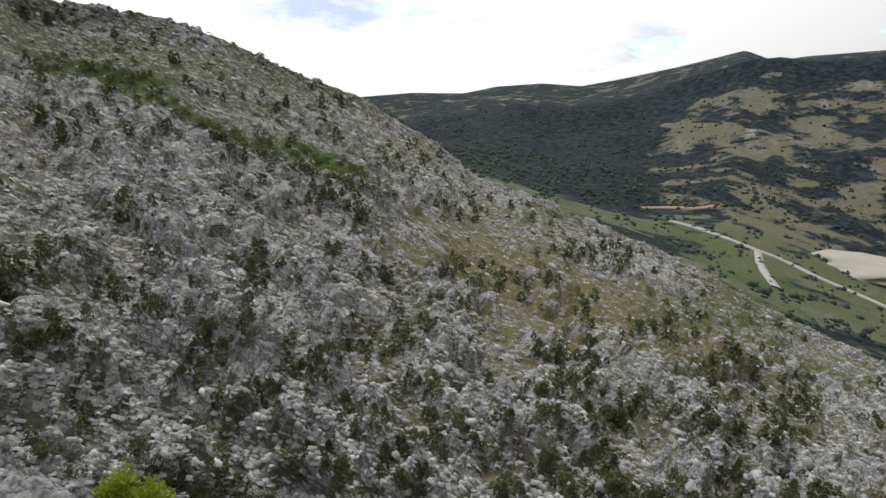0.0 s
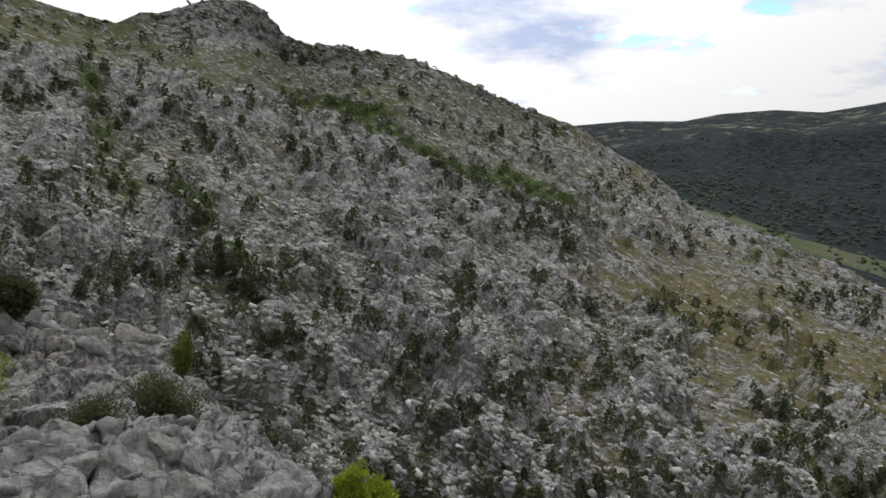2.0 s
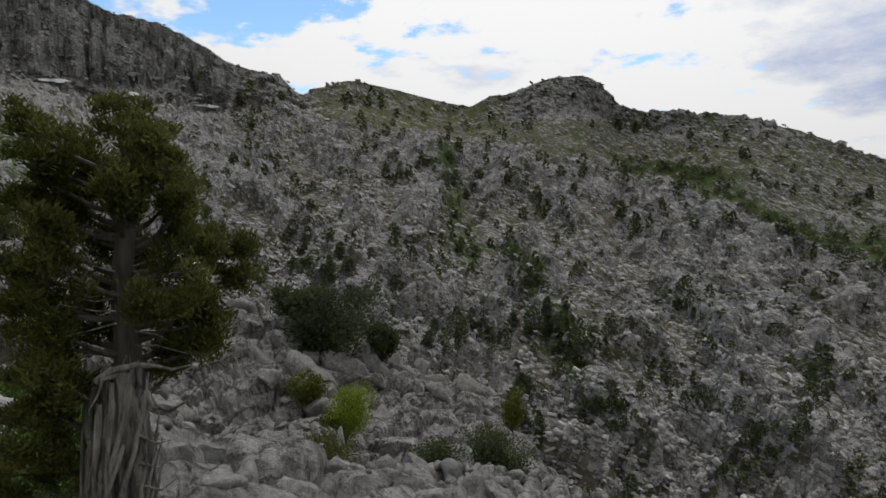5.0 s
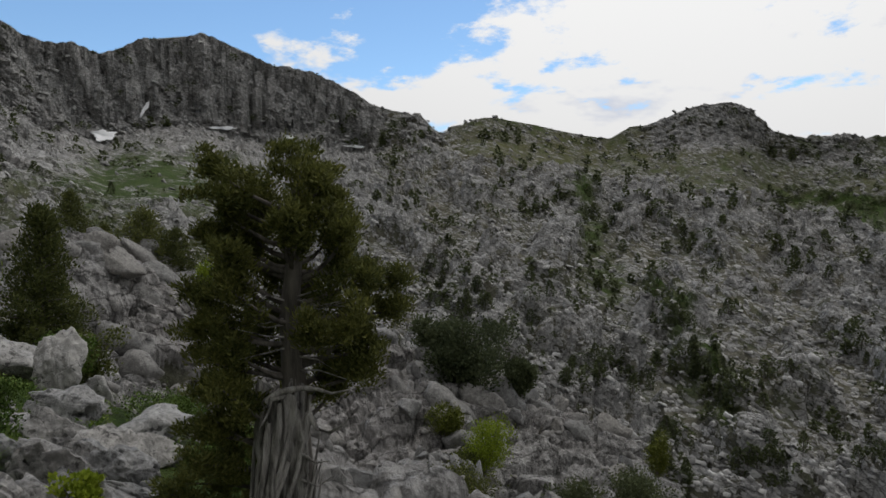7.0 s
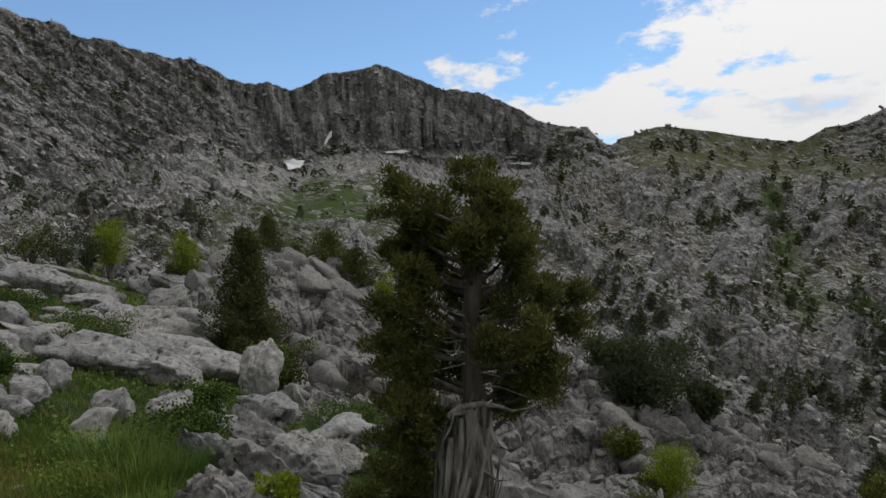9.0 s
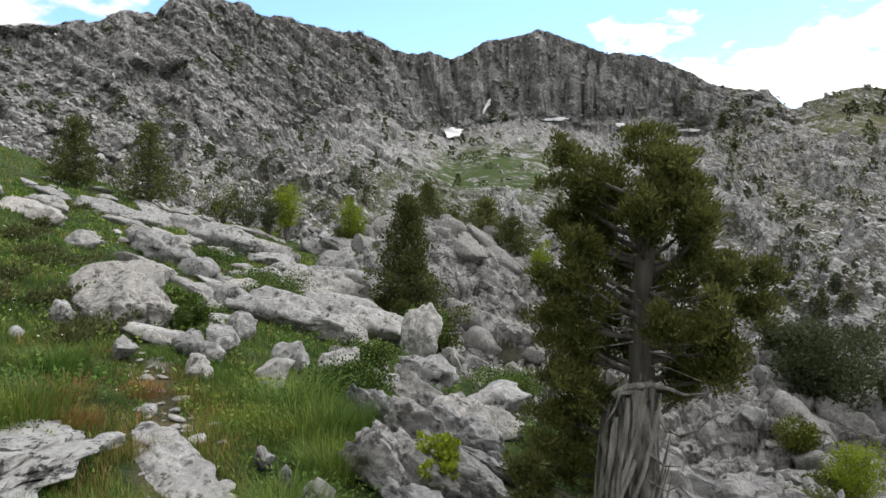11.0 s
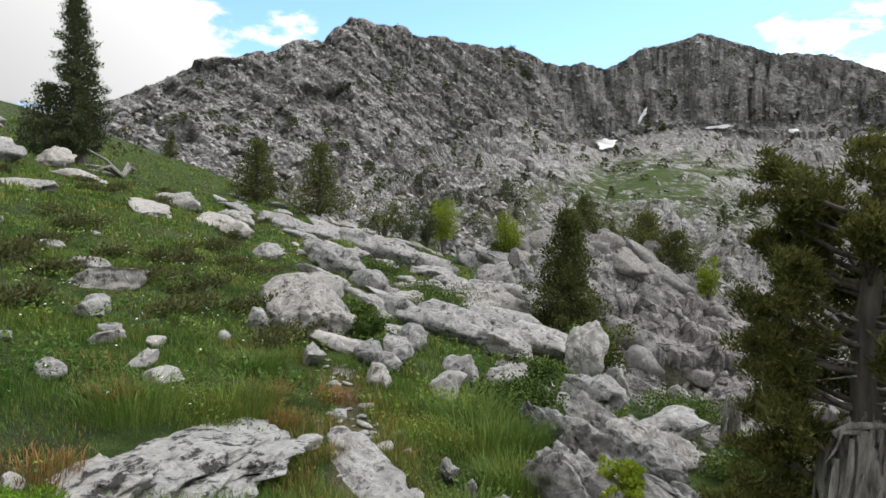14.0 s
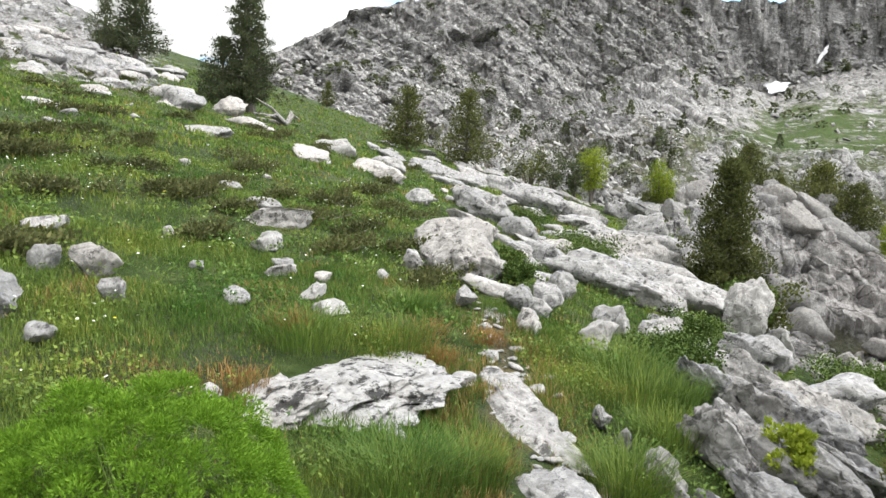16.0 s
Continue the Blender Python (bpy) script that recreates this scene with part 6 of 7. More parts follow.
def bush(place, h, wide, seed, mat, label, category="bush", k=90, group="bushes of the hillside", leaf=0.055, name="bush"):
    gen = np.random.default_rng(seed)
    base = base_at(name, Matrix.Translation(place) @ pose(0, 0, 0, 0, 0, gen.uniform(0, 360)), label, category, group)
    stems, lumps = [], []
    for s in range(9):
        w = gen.uniform(0, 2 * math.pi)
        r, t = wide * gen.uniform(0.1, 0.42), h * gen.uniform(0.45, 0.92)
        stems.append(tube([(0, 0, -0.1), (math.cos(w) * r * 0.4, math.sin(w) * r * 0.4, t * 0.5), (math.cos(w) * r, math.sin(w) * r, t)], [0.02 * h, 0.013 * h, 0.004 * h], 5))
        lumps.append((math.cos(w) * r, math.sin(w) * r, t * 0.92, wide * 0.2, h * 0.17, k // 6))
        lumps.append((math.cos(w) * r * 0.7, math.sin(w) * r * 0.7, t * 0.55, wide * 0.2, h * 0.15, k // 9))
    v, f = joined(stems)
    part("stem_work", mesh_of("stem_work", v, f, BARK, True), base)
    v, f = spray_cloud(lumps, gen, 13, leaf * 1.2, leaf * 0.5, 0.07 * wide)
    part("foliage", mesh_of("foliage", v, f, mat), base)
    return base


conifer(polar(90.0, 15.8), 3.0, 2.1, 1, None, "dark green young conifer in the rocky gully", 16, 2.0)
conifer(polar(114.6, 34.5), 3.0, 3.2, 2, PINE_LEAF, "broad dark conifer below the meadow edge")
conifer(polar(109.6, 33.6), 3.7, 3.3, 3, PINE_LEAF, "broad green conifer below the meadow edge")
conifer(polar(87.3, 27.6, -0.1), 1.7, 2.0, 4, PINE_LEAF, "dark conifer on the far side of the gully")
conifer(polar(82.6, 27.2, -0.1), 1.8, 2.6, 5, PINE_LEAF, "dark conifer on the far side of the gully")
conifer(polar(80.2, 27, -0.1), 1.6, 2.2, 6, PINE_LEAF, "dark conifer on the far side of the gully")
conifer(polar(85.2, 27.8, -0.1), 1.2, 1.1, 16, PINE_LEAF, "dark conifer on the far side of the gully")
conifer(polar(127.3, 31), 6.9, 2.7, 7, DARK_LEAF, "tall dark conifer at the meadow's upper edge", 22, 2.6)
conifer(polar(129.6, 31.5), 2.9, 3.0, 8, DARK_LEAF, "leaning dark juniper at the meadow's upper edge", 9, 1.6)
conifer(polar(135.6, 47), 5.2, 4.2, 9, DARK_LEAF, "broad dark conifer behind the pale ledges", 14, 1.6)
conifer(polar(137.6, 46), 3.0, 3.0, 10, DARK_LEAF, "broad dark conifer behind the pale ledges", 9, 1.4)
conifer(polar(121.0, 62), 2.2, 2.0, 12, PINE_LEAF)
bush(polar(99.2, 31.5), 2.9, 1.6, 20, FRESH_LEAF, "bright yellow-green young broadleaf tree above the gully", "tree", 150)
bush(polar(94.0, 26.5), 2.5, 1.2, 21, FRESH_LEAF, "yellow-green broadleaf bush beside the gully", "bush", 110)
bush(polar(94.0, 26.2), 1.3, 1.2, 22, PINE_LEAF, "dark bush below the yellow-green bush", "bush", 110)
bush(polar(104.4, 30.5), 2.1, 2.2, 23, OLIVE_LEAF, "brownish half-bare bush on the hillside", "bush", 60)
bush(polar(102.4, 30.5), 1.9, 1.8, 24, DARK_LEAF, "dark bush on the hillside", "bush", 80)
bush(polar(77.8, 25, -0.1), 1.7, 0.9, 25, FRESH_LEAF, "thin yellow-green bush on the rock spur", "bush", 70)
bush(polar(100.6, 31), 1.8, 0.9, 26, DARK_LEAF, "dark bush beside the bright young tree", "bush", 70)
bush(polar(88.5, 13.2), 0.9, 1.1, 27, HERB, "green leafy bush below the conifer", "bush", 80)
bush(polar(87.0, 15.0), 1.3, 1.2, 28, PINE_LEAF, "dark green bush in the gully", "bush", 90)
bush(polar(93, 28), 0.9, 1.2, 29, DARK_LEAF, "dark bush on the jagged outcrop", "bush", 50)
for i, (a, e, r, h, w, m) in enumerate(((55.9, -90, 14.9, 1.35, 1.35, FRESH_LEAF), (59.0, -90, 16.1, 0.9, 0.9, OLIVE_LEAF), (41.0, -90, 18.0, 1.5, 0.7, OLIVE_LEAF), (47.9, -90, 11.5, 1.1, 1.1, SLOPE_LEAF), (42.7, -90, 11.6, 0.8, 1.3, SLOPE_LEAF), (58.0, -90, 12.6, 0.7, 1.5, PINE_LEAF),
                                        (57.5, -90, 14.6, 0.9, 0.9, PINE_LEAF), (56.4, -90, 19.0, 2.3, 2.5, DARK_LEAF), (59.0, -90, 19.8, 1.4, 1.5, DARK_LEAF), (52.4, -90, 19.3, 1.2, 0.9, DARK_LEAF), (28.0, -32.0, 13.5, 0.9, 0.7, FRESH_LEAF))):
    bush((meets(a, e)[0] if e > -80 else polar(a, r)) - Vector((0, 0, 0.1)), h, w, 60 + i, m, {"olive_leaf": "yellowish green bush on the limestone spur", "dark_leaf": "dark evergreen bush on the limestone spur", "slope_leaf": "dark green bush at the foot of the limestone spur", "fresh_leaf": "bright yellow-green bush below the spur", "conifer_leaf": "low green bush between the spur's blocks"}[m.name], "bush", 260 if m is DARK_LEAF else 190, leaf=0.075 if m is DARK_LEAF else 0.036)
bush(polar(24.8, 9), 1.0, 0.8, 72, FRESH_LEAF, "bright yellow-green bush below the spur", "bush", 80)
bush(polar(22.4, 9), 0.9, 0.7, 73, FRESH_LEAF, "bright yellow-green bush below the spur", "bush", 80)
bush(Vector((-5.3, 0.05, drop(-5.3, 0.05))), 0.42, 0.30, 74, FRESH_LEAF, "small bright yellow-green shrub between dark rocks", "shrub", 60, leaf=0.03)
for i, (x, y, h, w) in enumerate(((-8.6, -2.75, 0.35, 0.5), (-9.6, -3.1, 0.4, 0.5), (-11.9, -2.4, 0.5, 1.1), (-13.5, -2.6, 0.5, 1.4), (-9.2, -0.6, 0.4, 0.9), (-7.6, -0.75, 0.35, 0.9), (-15.2, -4.2, 0.5, 1.2), (-9.5, 1.3, 0.5, 1.0), (-11.6, 1.6, 0.5, 1.3), (-7.6, 1.5, 0.5, 1.0), (-6.2, 1.4, 0.5, 0.9))):
    bush(Vector((x, y, drop(x, y))), h, w, 80 + i, HERB, "low leafy green herb patch between the boulders", "shrub", 110, leaf=0.028)


# ---- the feathery bush at the viewer's feet ----
def feathery_bush():
    gen = np.random.default_rng(3)
    x, y = -2.10, -2.42
    base = base_at("fennel_bush", Matrix.Translation((x, y, drop(x, y))), "rounded bright green feathery bush in the meadow", "bush")
    stems, lumps = [], []
    for k in range(60):
        d = directions(1, gen)[0]
        d[2] = abs(d[2])
        tip = d * (0.54, 0.54, 0.56) * gen.uniform(0.75, 1.0)
        stems.append(tube([(0, 0, -0.02), tuple(tip * (0.45, 0.45, 0.6)), tuple(tip)], [0.007, 0.005, 0.002], 5))
    v, f = joined(stems)
    part("stem_work", mesh_of("stem_work", v, f, HERB, True), base)
    # soft rounded plumes side by side over the dome, each of many short fine leaves
    lumps = []
    for k in range(150):
        z = 1 - (k + 0.5) / 150
        w = k * 2.39996 + gen.uniform(-0.2, 0.2)
        rad = math.sqrt(1 - z * z)
        d = np.array((math.cos(w) * rad, math.sin(w) * rad, z))
        c = d * (0.54, 0.54, 0.61) * gen.uniform(0.86, 1.08)
        n = 430
        way = directions(n, gen) + 0.9 * d + (0, 0, 0.25)
        way /= np.linalg.norm(way, axis=1)[:, None]
        size = gen.uniform(0.065, 0.115)
        at = c + way * (size * gen.uniform(0.15, 1.0, (n, 1)) ** 0.5)
        lumps.append(leaves(at, way, 0.019, 0.0030, gen))
    v, f = joined(lumps)
    part("foliage", mesh_of("foliage", v, f, FENNEL), base, "fine thread-like bright green leaves")


feathery_bush()


# ---- turf ----
def turf_mask(x, y):
    """Where grass grows: not on rocks, the path or bare ground. Also the straw share."""
    a = np.degrees(np.arctan2(-x, y))
    a = np.where(a < -40, a + 360, a)
    d = np.hypot(x, y)
    ok = smooth(70, 80, a) * (1 - smooth(86, 78, a) * smooth(10, 14, d)) * (1 - smooth(94, 88, a) * smooth(19, 23, d))
    ok *= 1 - smooth(132, 138, a) * smooth(22, 30, d)
    s = np.clip((-3.7 - x) / 3.4, -0.15, 1.05)
    off = np.abs(y - (-1.25 - 1.35 * s))
    on_path = (x < -3.0) & (x > -7.2)
    path = np.where(on_path, smooth(0.22, 0.02, off + 0.40 * fbm(np.stack([x, y, 0 * x], 1) / 0.45, 3)), 0)
    ok = ok * (1 - path)
    fp = np.array(FOOTPRINTS)
    for fx, fy, fr in fp:
        near = np.hypot(x - fx, y - fy)
        ok = np.where(near < fr * 0.9, ok * smooth(fr * 0.6, fr * 0.9, near), ok)
    p = np.stack([x, y, 0 * x], 1)
    dry = 0.55 * smooth(0.12, 0.4, fbm(p / 0.9 + 71, 3)) + 0.55 * np.where(on_path, smooth(0.7, 0.2, off + 0.5 * fbm(p / 0.5 + 5, 2)), 0) + 0.8 * np.exp(-((x + 3.55) / 0.45) ** 2 - ((y + 3.25) / 0.4) ** 2) + 0.8 * np.exp(-((x + 5.7) / 0.5) ** 2 - ((y + 2.8) / 0.35) ** 2) + 0.8 * np.exp(-((x + 3.75) / 0.3) ** 2 - ((y + 1.65) / 0.22) ** 2)
    return ok, np.clip(dry, 0, 1)


def surface(x, y):
    """Heights of the near hillside at many places at once."""
    a = np.degrees(np.arctan2(-x, y))
    a = np.where(a < -40, a + 360, a)
    r = np.hypot(x, y)
    lip = curve(LIP, a, 3)
    j = np.clip(near_row(r, lip), 0, NEAR_ROWS - 1.001)
    i = np.clip((a + 40) / 0.2, 0, 948.9)
    j0, i0 = j.astype(int), i.astype(int)
    u, w = j - j0, i - i0
    g = NEAR_Z
    return (g[j0, i0] * (1 - u) + g[j0 + 1, i0] * u) * (1 - w) + (g[j0, i0 + 1] * (1 - u) + g[j0 + 1, i0 + 1] * u) * w


def blades(n, r0, r1, a0, a1, height, width, gen, mat_split=True):
    """Curved grass blades: green ones and dry ones, as verts and faces."""
    r = np.sqrt(gen.uniform(r0 * r0, r1 * r1, n))
    a = np.radians(gen.uniform(a0, a1, n))
    x, y = -np.sin(a) * r, np.cos(a) * r
    # blades stand in tufts
    tuft = gen.integers(0, max(2, n // 14), n)
    keep = gen.random(n) < 0.55
    tx, ty = x[tuft], y[tuft]
    x = np.where(keep, tx + gen.normal(0, 0.05 + 0.006 * r0, n), x)
    y = np.where(keep, ty + gen.normal(0, 0.05 + 0.006 * r0, n), y)
    ok, dry = turf_mask(x, y)
    p = np.stack([x, y, 0 * x], 1)
    lush = np.clip(0.75 + 1.1 * fbm(p / 1.3 + 11, 3), 0.25, 1.5)
    keep = gen.random(n) < ok * np.clip(lush + 0.2, 0, 1)
    x, y, dry, lush = x[keep], y[keep], dry[keep], lush[keep]
    n = len(x)
    z = surface(x, y) - 0.015
    h = height * gen.uniform(0.45, 1.25, n) * lush
    w = width * gen.uniform(0.7, 1.3, n)
    way = gen.uniform(0, 2 * math.pi, n)
    bend = h * gen.uniform(0.05, 0.55, n)
    dx, dy = np.cos(way), np.sin(way)
    sx, sy = -dy, dx
    turn = gen.uniform(-0.9, 0.9, n)
    sx, sy = sx * np.cos(turn) - sy * np.sin(turn), sx * np.sin(turn) + sy * np.cos(turn)
    v = np.zeros((n, 6, 3))
    for k, (u, ww) in enumerate(((0.0, 1.0), (0.55, 0.8), (1.0, 0.12))):
        cx, cy, cz = x + dx * bend * u * u, y + dy * bend * u * u, z + h * (u - 0.25 * u * u)
        v[:, 2 * k] = np.stack([cx - sx * w * ww, cy - sy * w * ww, cz], 1)
        v[:, 2 * k + 1] = np.stack([cx + sx * w * ww, cy + sy * w * ww, cz], 1)
    is_dry = gen.random(n) < dry * 0.7 + 0.02
    return v, is_dry


def turf():
    gen = np.random.default_rng(99)
    green, straw = [], []
    for n, r0, r1, a0, a1, height, width in ((36000, 1.6, 4.0, 98, 148, 0.13, 0.0020), (56000, 4.0, 6.0, 84, 148, 0.13, 0.0025), (52000, 6.0, 8.0, 84, 148, 0.13, 0.0030), (50000, 8.0, 14.0, 88, 148, 0.14, 0.0048), (34000, 14.0, 26.0, 90, 146, 0.18, 0.013), (20000, 26.0, 60.0, 100, 140, 0.2, 0.026)):
        v, dry = blades(n, r0, r1, a0, a1, height, width, gen)
        green.append(v[~dry]), straw.append(v[dry])
    for name, sets, mat, label in (("meadow_grass", green, GRASS, "lush green meadow grass"), ("dry_grass", straw, STRAW, "dry straw-coloured grass among the green")):
        v = np.concatenate(sets)
        n = len(v)
        f = (np.arange(n)[:, None, None] * 6 + np.array([[0, 1, 3, 2], [2, 3, 5, 4]])[None]).reshape(-1, 4)
        tagged(new(name, mesh_of(name, v.reshape(-1, 3), f, mat)), label, "grass", kind="stuff")


def meadow_herbs():
    """Low leafy herbs in patches between the grass."""
    gen = np.random.default_rng(123)
    sets = []
    for n, r0, r1, leaf in ((26000, 2.0, 6.5, 0.020), (26000, 6.5, 14.0, 0.034), (15000, 14.0, 32.0, 0.070)):
        r = np.sqrt(gen.uniform(r0 * r0, r1 * r1, n))
        a = np.radians(gen.uniform(86, 148, n))
        x, y = -np.sin(a) * r, np.cos(a) * r
        seat = gen.integers(0, n // 9, n)                       # nine leaves to a plant
        x, y = x[seat] + gen.normal(0, leaf * 1.6, n), y[seat] + gen.normal(0, leaf * 1.6, n)
        ok, _ = turf_mask(x, y)
        patch = smooth(-0.15, 0.2, fbm(np.stack([x, y, 0 * x], 1) / 1.1 + 33, 3))
        keep = gen.random(n) < ok * patch
        x, y = x[keep], y[keep]
        k = len(x)
        c = np.stack([x, y, surface(x, y) + gen.uniform(0.02, 0.13, k)], 1)
        away = directions(k, gen) * (1, 1, 0.3) + (0, 0, 0.55)
        sets.append(leaves(c, away, leaf * 1.5, leaf * 0.42, gen, 0.1))
    v, f = joined(sets)
    tagged(new("meadow_herbs", mesh_of("meadow_herbs", v, f, MEADOW_LEAF)), "low leafy green herbs between the meadow grass", "herbs", kind="stuff")


def tussock(x, y, h, wide, seed, n=900, label="dense tussock of long green grass", mat=None):
    gen = np.random.default_rng(seed)
    base_z = drop(x, y)
    v = np.zeros((n, 6, 3))
    w0, r = gen.uniform(0, 2 * math.pi, n), np.sqrt(gen.uniform(0, 1, n)) * wide / 2
    bx, by = np.cos(w0) * r, np.sin(w0) * r
    out_ang = w0 + gen.normal(0, 0.5, n)
    ln = h * gen.uniform(0.5, 1.15, n)
    bend = ln * gen.uniform(0.2, 0.8, n)
    zz = np.array([drop(x + a, y + b) for a, b in zip(bx[::30], by[::30])])
    bz = np.repeat(zz, 30)[:n] - base_z - 0.02
    wd = gen.uniform(0.0016, 0.0032, n)
    for k, (u, ww) in enumerate(((0, 1), (0.55, 0.8), (1, 0.1))):
        cx, cy, cz = bx + np.cos(out_ang) * bend * u * u, by + np.sin(out_ang) * bend * u * u, bz + ln * (u - 0.3 * u * u)
        sx, sy = -np.sin(out_ang), np.cos(out_ang)
        v[:, 2 * k] = np.stack([cx - sx * wd * ww, cy - sy * wd * ww, cz], 1)
        v[:, 2 * k + 1] = np.stack([cx + sx * wd * ww, cy + sy * wd * ww, cz], 1)
    f = (np.arange(n)[:, None, None] * 6 + np.array([[0, 1, 3, 2], [2, 3, 5, 4]])[None]).reshape(-1, 4)
    ob = new("grass_tussock", mesh_of("grass_tussock", v.reshape(-1, 3), f, mat or GRASS))
    ob.location = (x, y, base_z)
    tagged(ob, label, "grass", "grass tussocks", "stuff")


turf()
meadow_herbs()
for i, (x, y, h, w) in enumerate(((-3.30, -1.95, 0.34, 0.62), (-3.65, -1.72, 0.30, 0.45), (-4.35, -0.95, 0.34, 0.5), (-5.9, -1.0, 0.36, 0.9), (-6.6, -1.2, 0.36, 0.9), (-5.2, -2.9, 0.30, 0.7), (-4.6, -3.3, 0.30, 0.7), (-6.2, -0.75, 0.32, 0.6), (-7.6, -1.0, 0.3, 0.7), (-6.3, -3.2, 0.28, 0.6), (-5.25, -0.75, 0.3, 0.5))):
    tussock(x, y, h, w, 200 + i)


for i, (x, y, w) in enumerate(((-3.62, -3.22, 0.5), (-5.7, -2.85, 0.55), (-5.25, -2.55, 0.4), (-3.85, -1.72, 0.4), (-6.2, -2.4, 0.4), (-4.75, -3.55, 0.4))):
    tussock(x, y, 0.13, w, 240 + i, 600, "low tuft of dry orange-brown grass", DRY_TUFT)


def cushions():
    gen = np.random.default_rng(44)
    spots = [(-9.0, -5.2, 0.9), (-7.6, -4.6, 0.9), (-10.5, -6.6, 0.8), (-6.3, -5.6, 0.7), (-4.2, -5.7, 0.8), (-8.9, -7.6, 1.1)]
    while len(spots) < 58:
        az, r = gen.uniform(113, 146), gen.uniform(7.5, 30)
        spots.append((-math.sin(radians(az)) * r, math.cos(radians(az)) * r, gen.uniform(0.6, 1.5)))
    for i, (x, y, w) in enumerate(spots):
        base = base_at("creeping_juniper", Matrix.Translation((x, y, drop(x, y) - 0.02)) @ pose(0, 0, 0, 13, 0, gen.uniform(-15, 15)), "flat dark mat of creeping juniper in the meadow", "shrub", "juniper mats")
        lumps = [(gen.uniform(-0.55, 0.55) * w, gen.uniform(-0.16, 0.16) * w, gen.uniform(0.05, 0.14), 0.18 * w, 0.05, 14) for _ in range(11)]
        v, f = spray_cloud(lumps, gen, 8, 0.06, 0.014, 0.05)
        part("foliage", mesh_of("foliage", v, f, MAT_LEAF), base)
        v, f = joined([tube([(0, 0, 0), (gen.uniform(-0.4, 0.4) * w, gen.uniform(-0.2, 0.2) * w, 0.05)], [0.015, 0.005], 5) for _ in range(4)])
        part("stem_work", mesh_of("stem_work", v, f, BARK), base)


cushions()


def flowers():
    gen = np.random.default_rng(8)
    for name, count, mat, label, spread, size in (("daisies", 700, PETAL, "scattered white meadow flowers on thin stems", (112, 148, 4.0, 16), 0.009), ("yellow_flowers", 120, YELLOW_PETAL, "scattered small yellow meadow flowers", (95, 148, 3.0, 22), 0.008)):
        r = np.sqrt(gen.uniform(spread[2] ** 2, spread[3] ** 2, count))
        a = np.radians(gen.uniform(spread[0], spread[1], count))
        tuft = gen.integers(0, count // 8, count)
        x, y = -np.sin(a) * r, np.cos(a) * r
        mixin = gen.random(count) < 0.75
        x, y = np.where(mixin, x[tuft] + gen.normal(0, 0.18, count), x), np.where(mixin, y[tuft] + gen.normal(0, 0.18, count), y)
        ok, _ = turf_mask(x, y)
        x, y = x[ok > 0.5], y[ok > 0.5]
        z = surface(x, y) + gen.uniform(0.10, 0.22, len(x))
        v, f = [], []
        for k in range(len(x)):
            s = size * gen.uniform(0.5, 1.0) * (1 + 0.04 * math.hypot(x[k], y[k]))
            tilt = gen.uniform(-0.5, 0.5, 2)
            o = len(v)
            for q in range(6):
                w = q * math.pi / 3
                v.append((x[k] + s * math.cos(w), y[k] + s * math.sin(w), z[k] + s * (tilt[0] * math.cos(w) + tilt[1] * math.sin(w))))
            f += [(o, o + 1, o + 2, o + 3), (o, o + 3, o + 4, o + 5)]
        tagged(new(name, mesh_of(name, v, f, mat)), label, "flowers", kind="stuff")


flowers()


# ---- snow, dead wood, road ----
def snow(az, el, wide, high, seed, lean=0.0):
    """A ragged patch of snow lying on the ground along sight lines; wide and high in degrees."""
    n = 26
    v, keep, ways = [], [], []
    far = np.zeros((n, n))
    for j in range(n):
        for i in range(n):
            a, b = (i / (n - 1) - 0.5) * 2, (j / (n - 1) - 0.5) * 2
            ang = math.atan2(b, a)
            edge = 0.70 + 0.42 * noise.noise(Vector((math.cos(ang) * 1.6, math.sin(ang) * 1.6, seed * 3.1)))
            place, _ = meets(az + a * wide / 2 + b * lean, el + b * high / 2)
            away = place - Vector((0, 0, EYE))
            far[j, i] = away.length
            ways.append(away.normalized())
            keep.append(math.hypot(a, b) < edge)
    pad = np.pad(far, 4, mode="edge")                           # the snow fills the hollows between the rocks
    near = np.min([pad[q:q + n, p:p + n] for q in range(0, 9, 2) for p in range(0, 9, 2)], axis=0)
    pad = np.pad(near, 3, mode="edge")
    near = np.mean([pad[q:q + n, p:p + n] for q in range(7) for p in range(7)], axis=0) - 0.4
    for k, way in enumerate(ways):
        v.append(Vector((0, 0, EYE)) + way * near[k // n, k % n])
    f = []
    for j in range(n - 1):
        for i in range(n - 1):
            q = (j * n + i, j * n + i + 1, (j + 1) * n + i + 1, (j + 1) * n + i)
            if all(keep[k] for k in q):
                f.append(q)
    ob = new("snow_patch", mesh_of("snow_patch", np.array(v), f, mat_snow, True))
    thick = ob.modifiers.new("thick", "SOLIDIFY")
    thick.thickness, thick.offset = 0.3, -1
    tagged(ob, "leftover patch of old snow below the cliff", "snow", "snow patches")


snow(84.6, 7.8, 2.7, 1.1, 1)
snow(81.7, 10.0, 0.55, 1.6, 2, -0.45)
snow(75.8, 8.75, 2.8, 0.45, 3)
snow(70.6, 8.1, 1.0, 0.5, 4)
snow(65.2, 7.45, 2.2, 0.4, 5, 0.4)


